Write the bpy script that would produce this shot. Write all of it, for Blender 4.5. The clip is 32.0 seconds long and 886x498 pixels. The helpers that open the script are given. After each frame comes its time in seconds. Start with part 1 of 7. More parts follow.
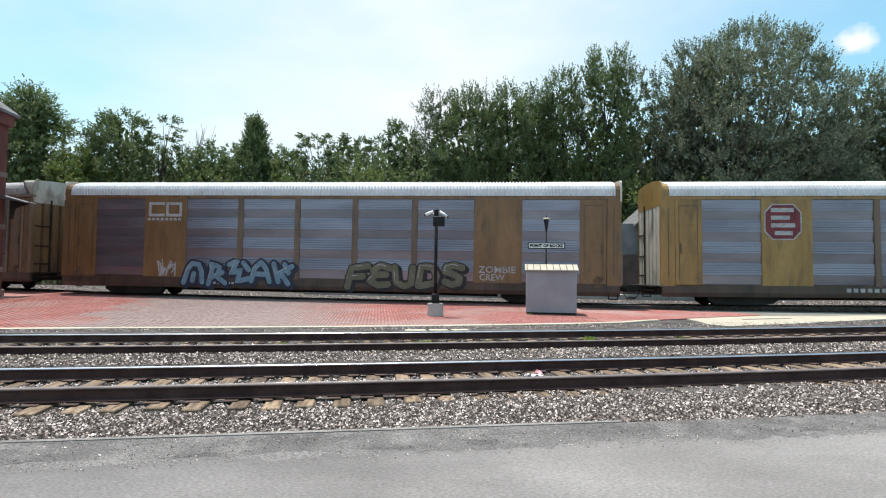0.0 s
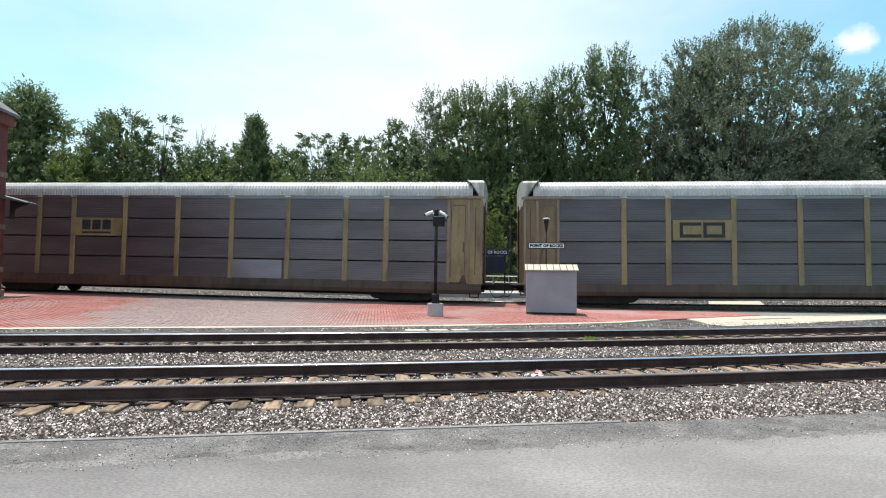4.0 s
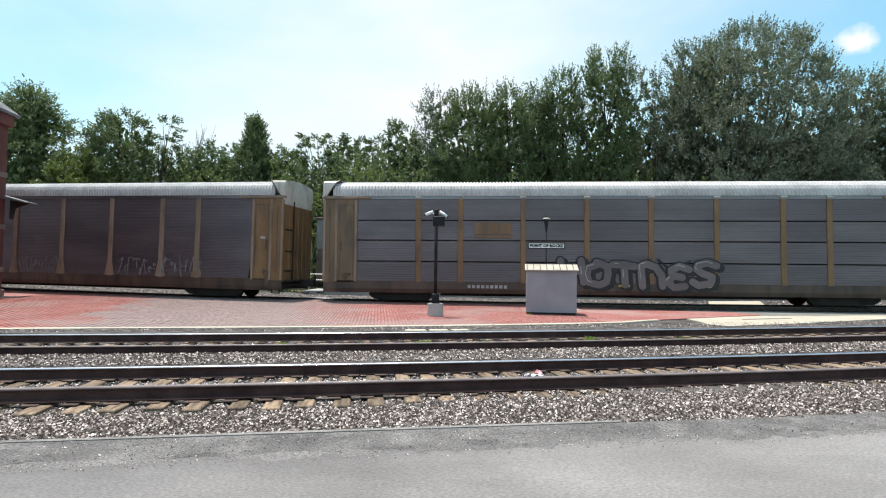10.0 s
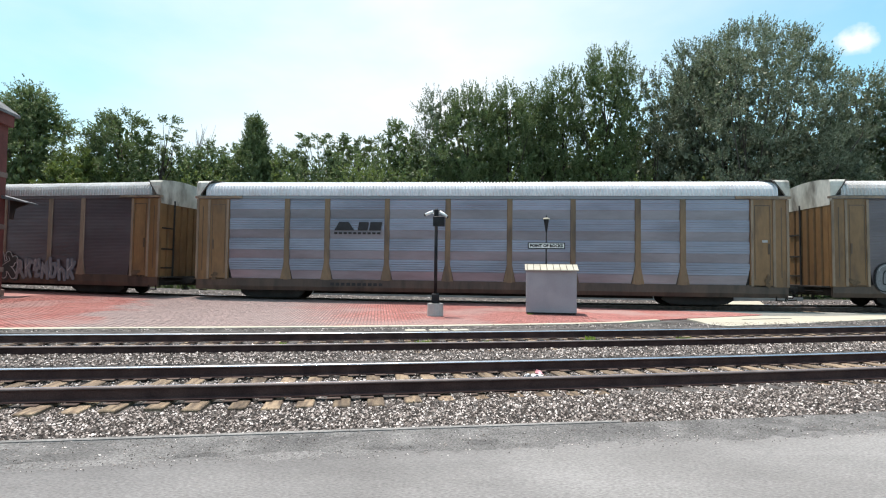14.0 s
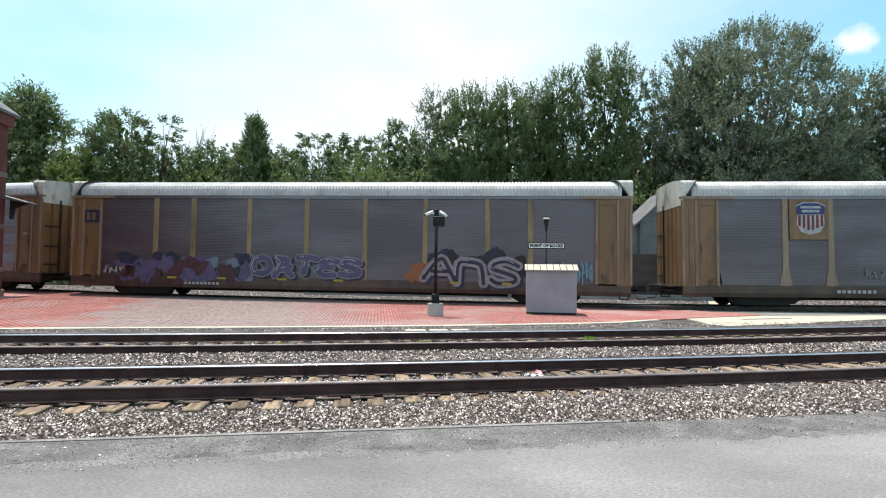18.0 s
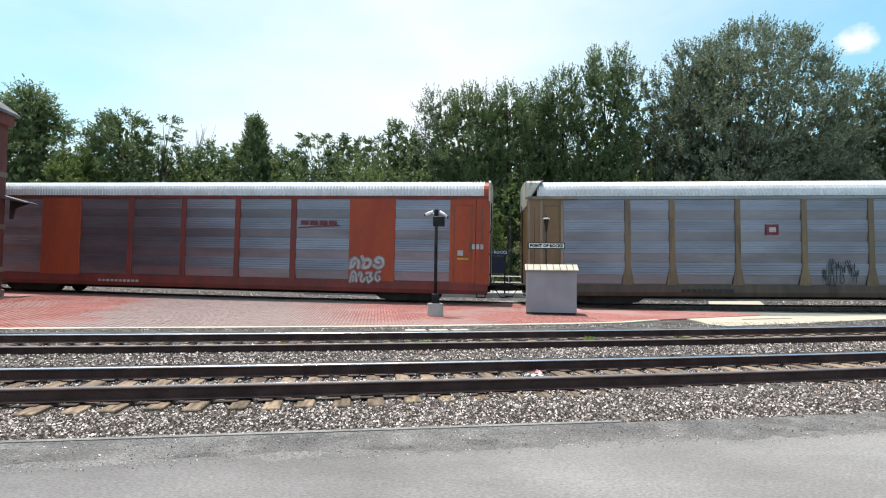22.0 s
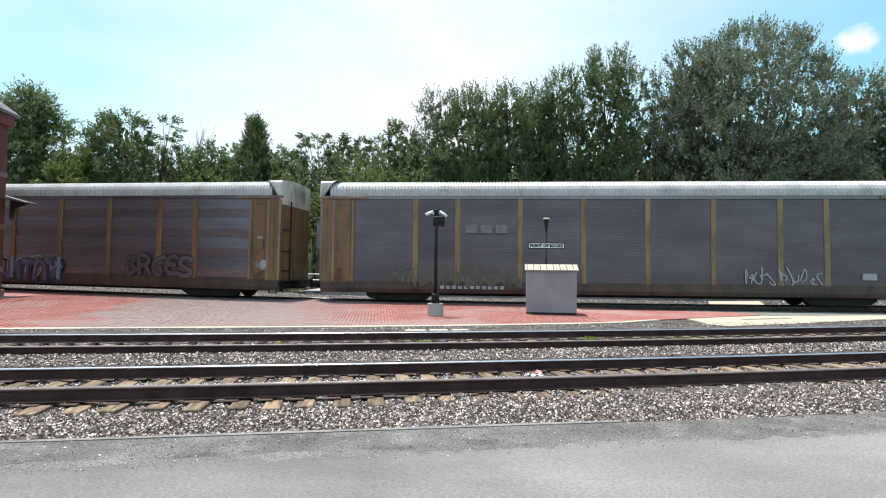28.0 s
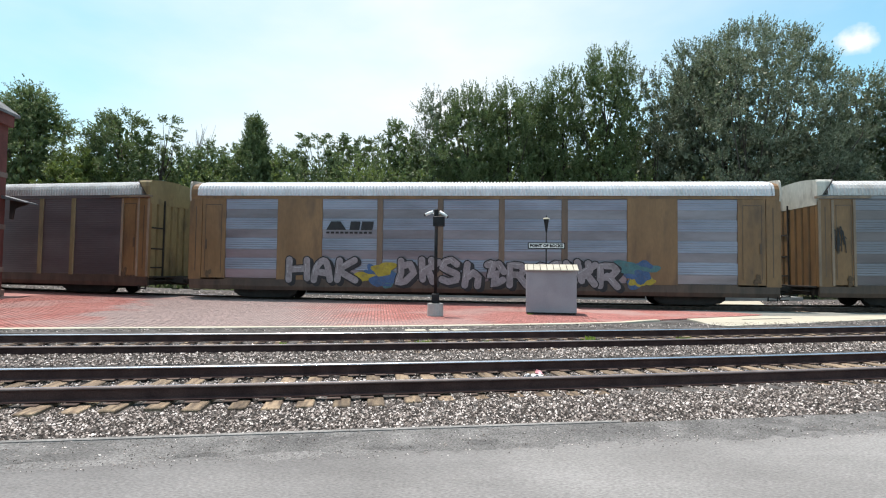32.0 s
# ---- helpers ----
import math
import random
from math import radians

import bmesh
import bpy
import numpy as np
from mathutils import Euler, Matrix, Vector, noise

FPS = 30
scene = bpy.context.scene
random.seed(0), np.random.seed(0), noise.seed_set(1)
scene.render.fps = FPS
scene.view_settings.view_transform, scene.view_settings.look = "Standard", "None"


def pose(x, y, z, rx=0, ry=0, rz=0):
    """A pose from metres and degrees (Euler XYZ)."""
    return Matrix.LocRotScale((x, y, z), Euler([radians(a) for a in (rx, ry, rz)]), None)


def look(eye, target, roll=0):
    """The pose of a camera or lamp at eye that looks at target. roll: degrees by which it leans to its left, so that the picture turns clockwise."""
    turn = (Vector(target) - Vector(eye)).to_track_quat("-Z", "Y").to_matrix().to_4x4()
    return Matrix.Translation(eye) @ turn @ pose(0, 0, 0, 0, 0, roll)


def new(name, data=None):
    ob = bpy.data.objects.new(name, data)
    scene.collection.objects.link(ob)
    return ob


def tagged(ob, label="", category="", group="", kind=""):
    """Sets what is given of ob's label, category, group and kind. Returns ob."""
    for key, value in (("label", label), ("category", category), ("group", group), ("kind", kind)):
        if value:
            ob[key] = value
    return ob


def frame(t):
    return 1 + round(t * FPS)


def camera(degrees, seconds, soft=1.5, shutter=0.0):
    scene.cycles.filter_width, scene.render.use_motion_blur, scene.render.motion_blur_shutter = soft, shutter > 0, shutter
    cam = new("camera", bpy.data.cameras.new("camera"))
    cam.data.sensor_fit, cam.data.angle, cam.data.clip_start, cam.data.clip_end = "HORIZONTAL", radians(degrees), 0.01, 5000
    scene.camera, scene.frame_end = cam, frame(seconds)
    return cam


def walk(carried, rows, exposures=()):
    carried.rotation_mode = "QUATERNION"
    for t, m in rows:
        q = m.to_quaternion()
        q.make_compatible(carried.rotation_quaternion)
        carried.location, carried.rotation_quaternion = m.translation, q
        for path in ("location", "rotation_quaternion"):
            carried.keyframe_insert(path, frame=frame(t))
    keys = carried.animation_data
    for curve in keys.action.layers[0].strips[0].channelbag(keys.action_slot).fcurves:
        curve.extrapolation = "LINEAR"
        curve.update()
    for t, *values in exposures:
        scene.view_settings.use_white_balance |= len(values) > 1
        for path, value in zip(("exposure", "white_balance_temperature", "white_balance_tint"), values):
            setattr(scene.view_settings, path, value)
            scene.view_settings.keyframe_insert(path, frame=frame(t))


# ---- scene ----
# ---------------------------------------------------------------- camera
cam = camera(79.82, 32.0, soft=1.1)
EYE = pose(0, 0, 1.548, 92.263, 0, 0) @ pose(0, 0, 0, 0, 0, 0.633)
walk(cam, [(0, EYE), (32, EYE)],
     [(0, 0.28), (2, 0.33), (6, 0.37), (8, 0.36), (11, 0.3), (13, 0.36), (15, 0.39), (19, 0.42), (22, 0.35), (24, 0.3), (26, 0.34), (29, 0.4), (31, 0.34), (32, 0.32)])

# ---------------------------------------------------------------- light
SUN_TO = Vector((-0.15, 0.2, 1.0)).normalized()
SUN_EL = math.asin(SUN_TO.z)
SUN_AZ = math.atan2(SUN_TO.x, SUN_TO.y)
scene.view_settings.exposure = 0.34

world = bpy.data.worlds.new("sky")
scene.world = world
world.use_nodes = True
wn, wl = world.node_tree.nodes, world.node_tree.links
wn.clear()
sky = wn.new("ShaderNodeTexSky")
sky.sky_type, sky.sun_disc = "NISHITA", False
sky.sun_elevation, sky.sun_rotation = SUN_EL, SUN_AZ
sky.air_density, sky.dust_density, sky.ozone_density = 1.0, 1.6, 1.0
coord = wn.new("ShaderNodeTexCoord")
gain = wn.new("ShaderNodeVectorMath")
gain.operation = "MULTIPLY"
gain.inputs[1].default_value = (1.36, 2.38, 2.2)
squash = wn.new("ShaderNodeMapping")
squash.inputs["Scale"].default_value = (1.3, 1.3, 3.0)
squash.inputs["Location"].default_value = (0.35, 0.1, 0.2)
cloud = wn.new("ShaderNodeTexNoise")
cloud.inputs["Scale"].default_value, cloud.inputs["Detail"].default_value = 1.6, 6.0
cloud.inputs["Roughness"].default_value = 0.5
veil = wn.new("ShaderNodeVectorMath")  # a broad bright veil of cirrus
veil.operation = "DISTANCE"
veil.inputs[1].default_value = (-0.08, 0.93, 0.33)
near_veil = wn.new("ShaderNodeMapRange")
near_veil.inputs["From Min"].default_value, near_veil.inputs["From Max"].default_value = 0.7, 0.1
near_veil.inputs["To Min"].default_value, near_veil.inputs["To Max"].default_value = 0.0, 0.45
puff = wn.new("ShaderNodeVectorMath")  # one small cumulus
puff.operation = "DISTANCE"
puff.inputs[1].default_value = (0.6, 0.756, 0.346)
near_puff = wn.new("ShaderNodeMapRange")
near_puff.inputs["From Min"].default_value, near_puff.inputs["From Max"].default_value = 0.025, 0.008
ramp = wn.new("ShaderNodeMapRange")
ramp.inputs["From Min"].default_value, ramp.inputs["From Max"].default_value = 0.36, 0.7
ramp.inputs["To Min"].default_value, ramp.inputs["To Max"].default_value = 0.13, 0.6
add1, add2 = wn.new("ShaderNodeMath"), wn.new("ShaderNodeMath")
add1.operation = add2.operation = "ADD"
add2.use_clamp = True
mixc = wn.new("ShaderNodeMix")
mixc.data_type = "RGBA"
mixc.inputs[7].default_value = (10.4, 10.9, 11.4, 1)
bg = wn.new("ShaderNodeBackground")
bg.inputs["Strength"].default_value = 0.08
wout = wn.new("ShaderNodeOutputWorld")
wl.new(coord.outputs["Generated"], squash.inputs["Vector"])
wl.new(coord.outputs["Generated"], veil.inputs[0])
ruff = wn.new("ShaderNodeTexNoise")
ruff.inputs["Scale"].default_value, ruff.inputs["Detail"].default_value = 42.0, 5.0
billow = wn.new("ShaderNodeVectorMath")
billow.operation = "MULTIPLY_ADD"
billow.inputs[1].default_value = (0.03, 0.03, 0.03)
wl.new(coord.outputs["Generated"], ruff.inputs["Vector"])
wl.new(ruff.outputs["Color"], billow.inputs[0])
wl.new(coord.outputs["Generated"], billow.inputs[2])
wl.new(billow.outputs[0], puff.inputs[0])
wl.new(veil.outputs["Value"], near_veil.inputs["Value"])
wl.new(puff.outputs["Value"], near_puff.inputs["Value"])
wl.new(squash.outputs["Vector"], cloud.inputs["Vector"])
wl.new(cloud.outputs["Fac"], ramp.inputs["Value"])
wl.new(ramp.outputs["Result"], add1.inputs[0])
wl.new(near_veil.outputs["Result"], add1.inputs[1])
wl.new(add1.outputs[0], add2.inputs[0])
wl.new(near_puff.outputs["Result"], add2.inputs[1])
wl.new(add2.outputs[0], mixc.inputs[0])
wl.new(sky.outputs["Color"], gain.inputs[0])
wl.new(gain.outputs[0], mixc.inputs[6])
wl.new(mixc.outputs[2], bg.inputs["Color"])
wl.new(bg.outputs["Background"], wout.inputs["Surface"])

sun = new("sun", bpy.data.lights.new("sun", "SUN"))
sun.data.energy, sun.data.angle, sun.data.color = 4.9, radians(0.53), (1.0, 0.885, 0.825)
sun.matrix_world = look(SUN_TO * 60, (0, 0, 0))

# ---------------------------------------------------------------- materials
def material(name, c1, c2, rough=0.7, metal=0.0, s1=1.2, s2=24.0, grain=0.35, bump=0.0, bump_scale=60.0,
             stretch=(1, 1, 1), spread=(0.35, 0.65), jitter=0.0, spec=0.5, rough_var=0.0, dirt=None, dirt_amt=0.0):
    """Two-scale noise between two colours, fine grain, bump; jitter varies object by object."""
    m = bpy.data.materials.new(name)
    m.use_nodes = True
    n, l = m.node_tree.nodes, m.node_tree.links
    b = n["Principled BSDF"]
    tc = n.new("ShaderNodeTexCoord")
    info = n.new("ShaderNodeObjectInfo")
    sh = n.new("ShaderNodeVectorMath"); sh.operation = "SCALE"
    one = n.new("ShaderNodeVectorMath"); one.operation = "ADD"
    cmb = n.new("ShaderNodeCombineXYZ")
    for k in range(3):
        l.new(info.outputs["Random"], cmb.inputs[k])
    l.new(cmb.outputs[0], sh.inputs[0])
    sh.inputs["Scale"].default_value = 37.0
    l.new(tc.outputs["Object"], one.inputs[0])
    l.new(sh.outputs[0], one.inputs[1])
    mp = n.new("ShaderNodeMapping")
    mp.inputs["Scale"].default_value = stretch
    l.new(one.outputs[0], mp.inputs["Vector"])
    big = n.new("ShaderNodeTexNoise")
    big.inputs["Scale"].default_value, big.inputs["Detail"].default_value = s1, 5.0
    fine = n.new("ShaderNodeTexNoise")
    fine.inputs["Scale"].default_value, fine.inputs["Detail"].default_value = s2, 4.0
    l.new(mp.outputs[0], big.inputs["Vector"])
    l.new(mp.outputs[0], fine.inputs["Vector"])
    mr = n.new("ShaderNodeMapRange")
    mr.inputs["From Min"].default_value, mr.inputs["From Max"].default_value = spread
    l.new(big.outputs["Fac"], mr.inputs["Value"])
    mix = n.new("ShaderNodeMix"); mix.data_type = "RGBA"
    mix.inputs[6].default_value, mix.inputs[7].default_value = (*c1, 1), (*c2, 1)
    l.new(mr.outputs["Result"], mix.inputs[0])
    col = mix.outputs[2]
    if dirt:
        st = n.new("ShaderNodeTexNoise")
        st.inputs["Scale"].default_value, st.inputs["Detail"].default_value = s1 * 2.3, 8.0
        l.new(mp.outputs[0], st.inputs["Vector"])
        sm = n.new("ShaderNodeMapRange")
        sm.inputs["From Min"].default_value, sm.inputs["From Max"].default_value = 0.5, 0.72
        sm.inputs["To Max"].default_value = dirt_amt
        l.new(st.outputs["Fac"], sm.inputs["Value"])
        dm = n.new("ShaderNodeMix"); dm.data_type = "RGBA"
        dm.inputs[7].default_value = (*dirt, 1)
        l.new(sm.outputs["Result"], dm.inputs[0])
        l.new(col, dm.inputs[6])
        col = dm.outputs[2]
    gr = n.new("ShaderNodeMapRange")
    gr.inputs["From Min"].default_value, gr.inputs["From Max"].default_value = 0.25, 0.75
    gr.inputs["To Min"].default_value, gr.inputs["To Max"].default_value = 1 - grain, 1 + grain
    l.new(fine.outputs["Fac"], gr.inputs["Value"])
    val = gr.outputs["Result"]
    if jitter:
        jr = n.new("ShaderNodeMapRange")
        jr.inputs["To Min"].default_value, jr.inputs["To Max"].default_value = 1 - jitter, 1 + jitter
        l.new(info.outputs["Random"], jr.inputs["Value"])
        mu = n.new("ShaderNodeMath"); mu.operation = "MULTIPLY"
        l.new(val, mu.inputs[0]); l.new(jr.outputs["Result"], mu.inputs[1])
        val = mu.outputs[0]
    hsv = n.new("ShaderNodeHueSaturation")
    l.new(col, hsv.inputs["Color"]); l.new(val, hsv.inputs["Value"])
    l.new(hsv.outputs["Color"], b.inputs["Base Color"])
    b.inputs["Roughness"].default_value, b.inputs["Metallic"].default_value = rough, metal
    b.inputs["Specular IOR Level"].default_value = spec
    if rough_var:
        rr = n.new("ShaderNodeMapRange")
        rr.inputs["To Min"].default_value, rr.inputs["To Max"].default_value = rough - rough_var, rough + rough_var
        l.new(fine.outputs["Fac"], rr.inputs["Value"])
        l.new(rr.outputs["Result"], b.inputs["Roughness"])
    if bump:
        bt = n.new("ShaderNodeTexNoise")
        bt.inputs["Scale"].default_value, bt.inputs["Detail"].default_value = bump_scale, 5.0
        l.new(mp.outputs[0], bt.inputs["Vector"])
        bn = n.new("ShaderNodeBump")
        bn.inputs["Strength"].default_value, bn.inputs["Distance"].default_value = min(1.0, bump), 0.02
        l.new(bt.outputs["Fac"], bn.inputs["Height"])
        l.new(bn.outputs["Normal"], b.inputs["Normal"])
    return m


M_ASPHALT = material("asphalt", (0.17, 0.162, 0.157), (0.25, 0.24, 0.233), 0.9, s1=0.5, s2=55, grain=0.34, bump=0.6, bump_scale=45, dirt=(0.14, 0.134, 0.13), dirt_amt=0.6, spec=0.3, stretch=(0.6, 1.3, 1))
_n, _l = M_ASPHALT.node_tree.nodes, M_ASPHALT.node_tree.links
_b = _n["Principled BSDF"]
_old = _b.inputs["Base Color"].links[0].from_socket
_tc, _sp, _rg = _n.new("ShaderNodeTexCoord"), _n.new("ShaderNodeSeparateXYZ"), _n.new("ShaderNodeTexNoise")  # darker towards -x, with a ragged edge
_rg.inputs["Scale"].default_value, _rg.inputs["Detail"].default_value = 0.9, 7.0
_ad, _mr, _mx = _n.new("ShaderNodeMath"), _n.new("ShaderNodeMapRange"), _n.new("ShaderNodeMix")
_ad.operation, _mx.data_type, _mx.blend_type = "MULTIPLY_ADD", "RGBA", "MULTIPLY"
_ad.inputs[1].default_value = 9.0
_mr.inputs["From Min"].default_value, _mr.inputs["From Max"].default_value, _mr.inputs["To Max"].default_value = 5.6, 2.2, 0.75
_mx.inputs[7].default_value = (0.72, 0.72, 0.73, 1)
_l.new(_tc.outputs["Object"], _sp.inputs[0]); _l.new(_tc.outputs["Object"], _rg.inputs["Vector"])
_l.new(_rg.outputs["Fac"], _ad.inputs[0]); _l.new(_sp.outputs[0], _ad.inputs[2])
_l.new(_ad.outputs[0], _mr.inputs["Value"]); _l.new(_mr.outputs["Result"], _mx.inputs[0])
_l.new(_old, _mx.inputs[6]); _l.new(_mx.outputs[2], _b.inputs["Base Color"])
M_ASPHALT_OLD = material("old_asphalt", (0.1, 0.096, 0.094), (0.17, 0.163, 0.158), 0.92, s1=1.4, s2=50, grain=0.6, bump=1.0, bump_scale=60, dirt=(0.22, 0.212, 0.205), dirt_amt=0.8, spec=0.3)
M_ASPHALT_MID = material("worn_asphalt", (0.145, 0.139, 0.135), (0.215, 0.206, 0.2), 0.92, s1=1.0, s2=60, grain=0.6, bump=1.0, bump_scale=60, dirt=(0.12, 0.115, 0.112), dirt_amt=0.6, spec=0.3)
M_KERB = material("pale_edging", (0.15, 0.143, 0.136), (0.26, 0.246, 0.232), 0.9, s1=2, s2=40, grain=0.3, bump=0.5)
# bed coloured dark, so gaps between the loose stones look like shaded voids
M_BED = material("ballast_bed", (0.035, 0.031, 0.028), (0.11, 0.1, 0.095), 0.95, s1=3, s2=28, grain=0.6, bump=1.0, bump_scale=22)
M_EARTH = material("earth_and_grass", (0.06, 0.085, 0.03), (0.13, 0.12, 0.07), 0.95, s1=0.2, s2=6, grain=0.4, bump=0.6, bump_scale=10)
M_TIE = material("weathered_tie_wood", (0.115, 0.082, 0.058), (0.31, 0.228, 0.15), 0.9, s1=2.5, s2=30, grain=0.4, bump=0.7, bump_scale=40, stretch=(6, 1, 6), jitter=0.35)
M_RAIL = material("rusty_rail_steel", (0.045, 0.026, 0.025), (0.08, 0.047, 0.043), 0.85, 0.0, spec=0.1, s1=3, s2=60, grain=0.3, bump=0.3)
M_RAILTOP = material("polished_rail_head", (0.62, 0.6, 0.64), (0.74, 0.72, 0.76), 0.27, 1.0, s1=4, s2=60, grain=0.12)
M_RAILDULL = material("dull_rail_head", (0.13, 0.1, 0.095), (0.2, 0.16, 0.15), 0.6, 0.0, s1=3, s2=60, grain=0.2, spec=0.3)
M_STEEL_DARK = material("dark_rusty_steel", (0.018, 0.014, 0.013), (0.045, 0.034, 0.03), 0.75, 0.1, s1=2, s2=40, grain=0.3)
M_CONCRETE = material("pale_concrete", (0.38, 0.346, 0.27), (0.49, 0.45, 0.355), 0.85, s1=0.7, s2=30, grain=0.15, bump=0.3, dirt=(0.35, 0.33, 0.29), dirt_amt=0.5)
M_CONCRETE_GREY = material("grey_concrete", (0.3, 0.3, 0.29), (0.42, 0.42, 0.4), 0.9, s1=1.5, s2=40, grain=0.2, bump=0.4)


def leaf_material(name, c1, c2, back):
    m = bpy.data.materials.new(name)
    m.use_nodes = True
    n, l = m.node_tree.nodes, m.node_tree.links
    b = n["Principled BSDF"]
    out = n["Material Output"]
    geo = n.new("ShaderNodeNewGeometry")
    mix = n.new("ShaderNodeMix"); mix.data_type = "RGBA"
    mix.inputs[6].default_value, mix.inputs[7].default_value = (*c1, 1), (*c2, 1)
    l.new(geo.outputs["Random Per Island"], mix.inputs[0])
    l.new(mix.outputs[2], b.inputs["Base Color"])
    b.inputs["Roughness"].default_value = 0.55
    b.inputs["Specular IOR Level"].default_value = 0.3
    tr = n.new("ShaderNodeBsdfTranslucent")
    tr.inputs["Color"].default_value = (*back, 1)
    ms = n.new("ShaderNodeMixShader")
    ms.inputs[0].default_value = 0.3
    l.new(b.outputs[0], ms.inputs[1]); l.new(tr.outputs[0], ms.inputs[2])
    l.new(ms.outputs[0], out.inputs["Surface"])
    return m


M_LEAF = leaf_material("dark_green_leaves", (0.07, 0.106, 0.05), (0.235, 0.282, 0.135), (0.15, 0.22, 0.075))
M_LEAF_SILVER = leaf_material("silvery_green_leaves", (0.07, 0.09, 0.06), (0.35, 0.375, 0.27), (0.15, 0.2, 0.11))
M_LEAF_LIGHT = leaf_material("light_green_leaves", (0.085, 0.128, 0.038), (0.2, 0.245, 0.085), (0.2, 0.27, 0.06))
M_BARK = material("grey_brown_bark", (0.05, 0.04, 0.032), (0.11, 0.095, 0.08), 0.95, s1=2, s2=20, grain=0.4, bump=0.8, bump_scale=15, stretch=(3, 3, 1))
M_DEADWOOD = material("bare_dead_wood", (0.25, 0.23, 0.2), (0.4, 0.37, 0.33), 0.95, s1=2, s2=20)

# ---------------------------------------------------------------- mesh helpers
class Build:
    """Collects vertices and faces for one mesh."""
    def __init__(self):
        self.v, self.f = [], []

    def add(self, verts, faces):
        o = len(self.v)
        self.v += [tuple(p) for p in verts]
        self.f += [tuple(o + i for i in q) for q in faces]
        return self

    def box(self, x0, x1, y0, y1, z0, z1):
        return self.add([(x0, y0, z0), (x1, y0, z0), (x1, y1, z0), (x0, y1, z0), (x0, y0, z1), (x1, y0, z1), (x1, y1, z1), (x0, y1, z1)],
                        [(0, 3, 2, 1), (4, 5, 6, 7), (0, 1, 5, 4), (1, 2, 6, 5), (2, 3, 7, 6), (3, 0, 4, 7)])

    def slab(self, x0, x1, y0, y1, z0, z1, c=0.015):
        """A box with chamfered upright and top edges."""
        ring = lambda d, z: [(x0 + d, y0, z), (x1 - d, y0, z), (x1, y0 + d, z), (x1, y1 - d, z), (x1 - d, y1, z), (x0 + d, y1, z), (x0, y1 - d, z), (x0, y0 + d, z)]
        top = [(x0 + c, y0 + c, z1), (x1 - c, y0 + c, z1), (x1 - c, y1 - c, z1), (x0 + c, y1 - c, z1)]
        v = ring(c, z0) + ring(c, z1 - c) + top
        f = [(i, (i + 1) % 8, 8 + (i + 1) % 8, 8 + i) for i in range(8)]
        f += [(8, 9, 17, 16), (10, 11, 18, 17), (12, 13, 19, 18), (14, 15, 16, 19), (9, 10, 17), (11, 12, 18), (13, 14, 19), (15, 8, 16), (16, 17, 18, 19), tuple(range(7, -1, -1))]
        return self.add(v, f)

    def prism(self, outline, axis, a, b):
        """Extrudes a closed outline of (p, q) along an axis from a to b."""
        put = {"x": lambda p, q, t: (t, p, q), "y": lambda p, q, t: (p, t, q), "z": lambda p, q, t: (p, q, t)}[axis]
        n = len(outline)
        v = [put(p, q, a) for p, q in outline] + [put(p, q, b) for p, q in outline]
        f = [(i, (i + 1) % n, n + (i + 1) % n, n + i) for i in range(n)] + [tuple(range(n - 1, -1, -1)), tuple(range(n, 2 * n))]
        return self.add(v, f)

    def tube(self, pts, radii, n=8, caps=True):
        pts = [Vector(p) for p in pts]
        v, f = [], []
        for i, p in enumerate(pts):
            d = (pts[min(i + 1, len(pts) - 1)] - pts[max(i - 1, 0)]).normalized()
            a = d.orthogonal().normalized()
            b = d.cross(a)
            r = radii[i] if hasattr(radii, "__len__") else radii
            v += [p + (a * math.cos(k * math.tau / n) + b * math.sin(k * math.tau / n)) * r for k in range(n)]
        for i in range(len(pts) - 1):
            f += [(i * n + k, i * n + (k + 1) % n, (i + 1) * n + (k + 1) % n, (i + 1) * n + k) for k in range(n)]
        if caps:
            f += [tuple(range(n - 1, -1, -1)), tuple(range((len(pts) - 1) * n, len(pts) * n))]
        return self.add(v, f)

    def mesh(self, name, mat, smooth=False):
        me = bpy.data.meshes.new(name)
        me.from_pydata(self.v, [], self.f)
        me.materials.append(mat)
        if smooth:
            me.polygons.foreach_set("use_smooth", [True] * len(me.polygons))
        me.update()
        return me


def arrays_mesh(name, v, f, mat):
    """A mesh from numpy arrays; all faces have the same number of corners."""
    me = bpy.data.meshes.new(name)
    k = f.shape[1]
    me.vertices.add(len(v)); me.vertices.foreach_set("co", v.astype(np.float32).ravel())
    me.loops.add(f.size); me.loops.foreach_set("vertex_index", f.astype(np.int32).ravel())
    me.polygons.add(len(f)); me.polygons.foreach_set("loop_start", np.arange(0, f.size, k, dtype=np.int32))
    me.update(calc_edges=True)
    me.materials.append(mat)
    return me


def part(name, data, parent, label=""):
    ob = new(name, data)
    ob.parent = parent
    if label:
        ob["label"] = label
    return ob


def thing(name, label, category, group="", kind="", data=None, at=None):
    ob = tagged(new(name, data), label, category, group, kind)
    if at is not None:
        ob.matrix_basis = at
    return ob


# ---------------------------------------------------------------- plan: the two lines of rail
def near_y(x):
    """The near rail of the near pair of tracks."""
    e = np.clip(x, -40, 40)
    return 7.496 + 0.16915 * e + 0.00267 * e * e + (0.16915 + 0.00534 * e) * (x - e)


def near_off(x, o):
    e = np.clip(x, -40, 40)
    return near_y(x) + o * np.sqrt(1 + (0.16915 + 0.00534 * e) ** 2)


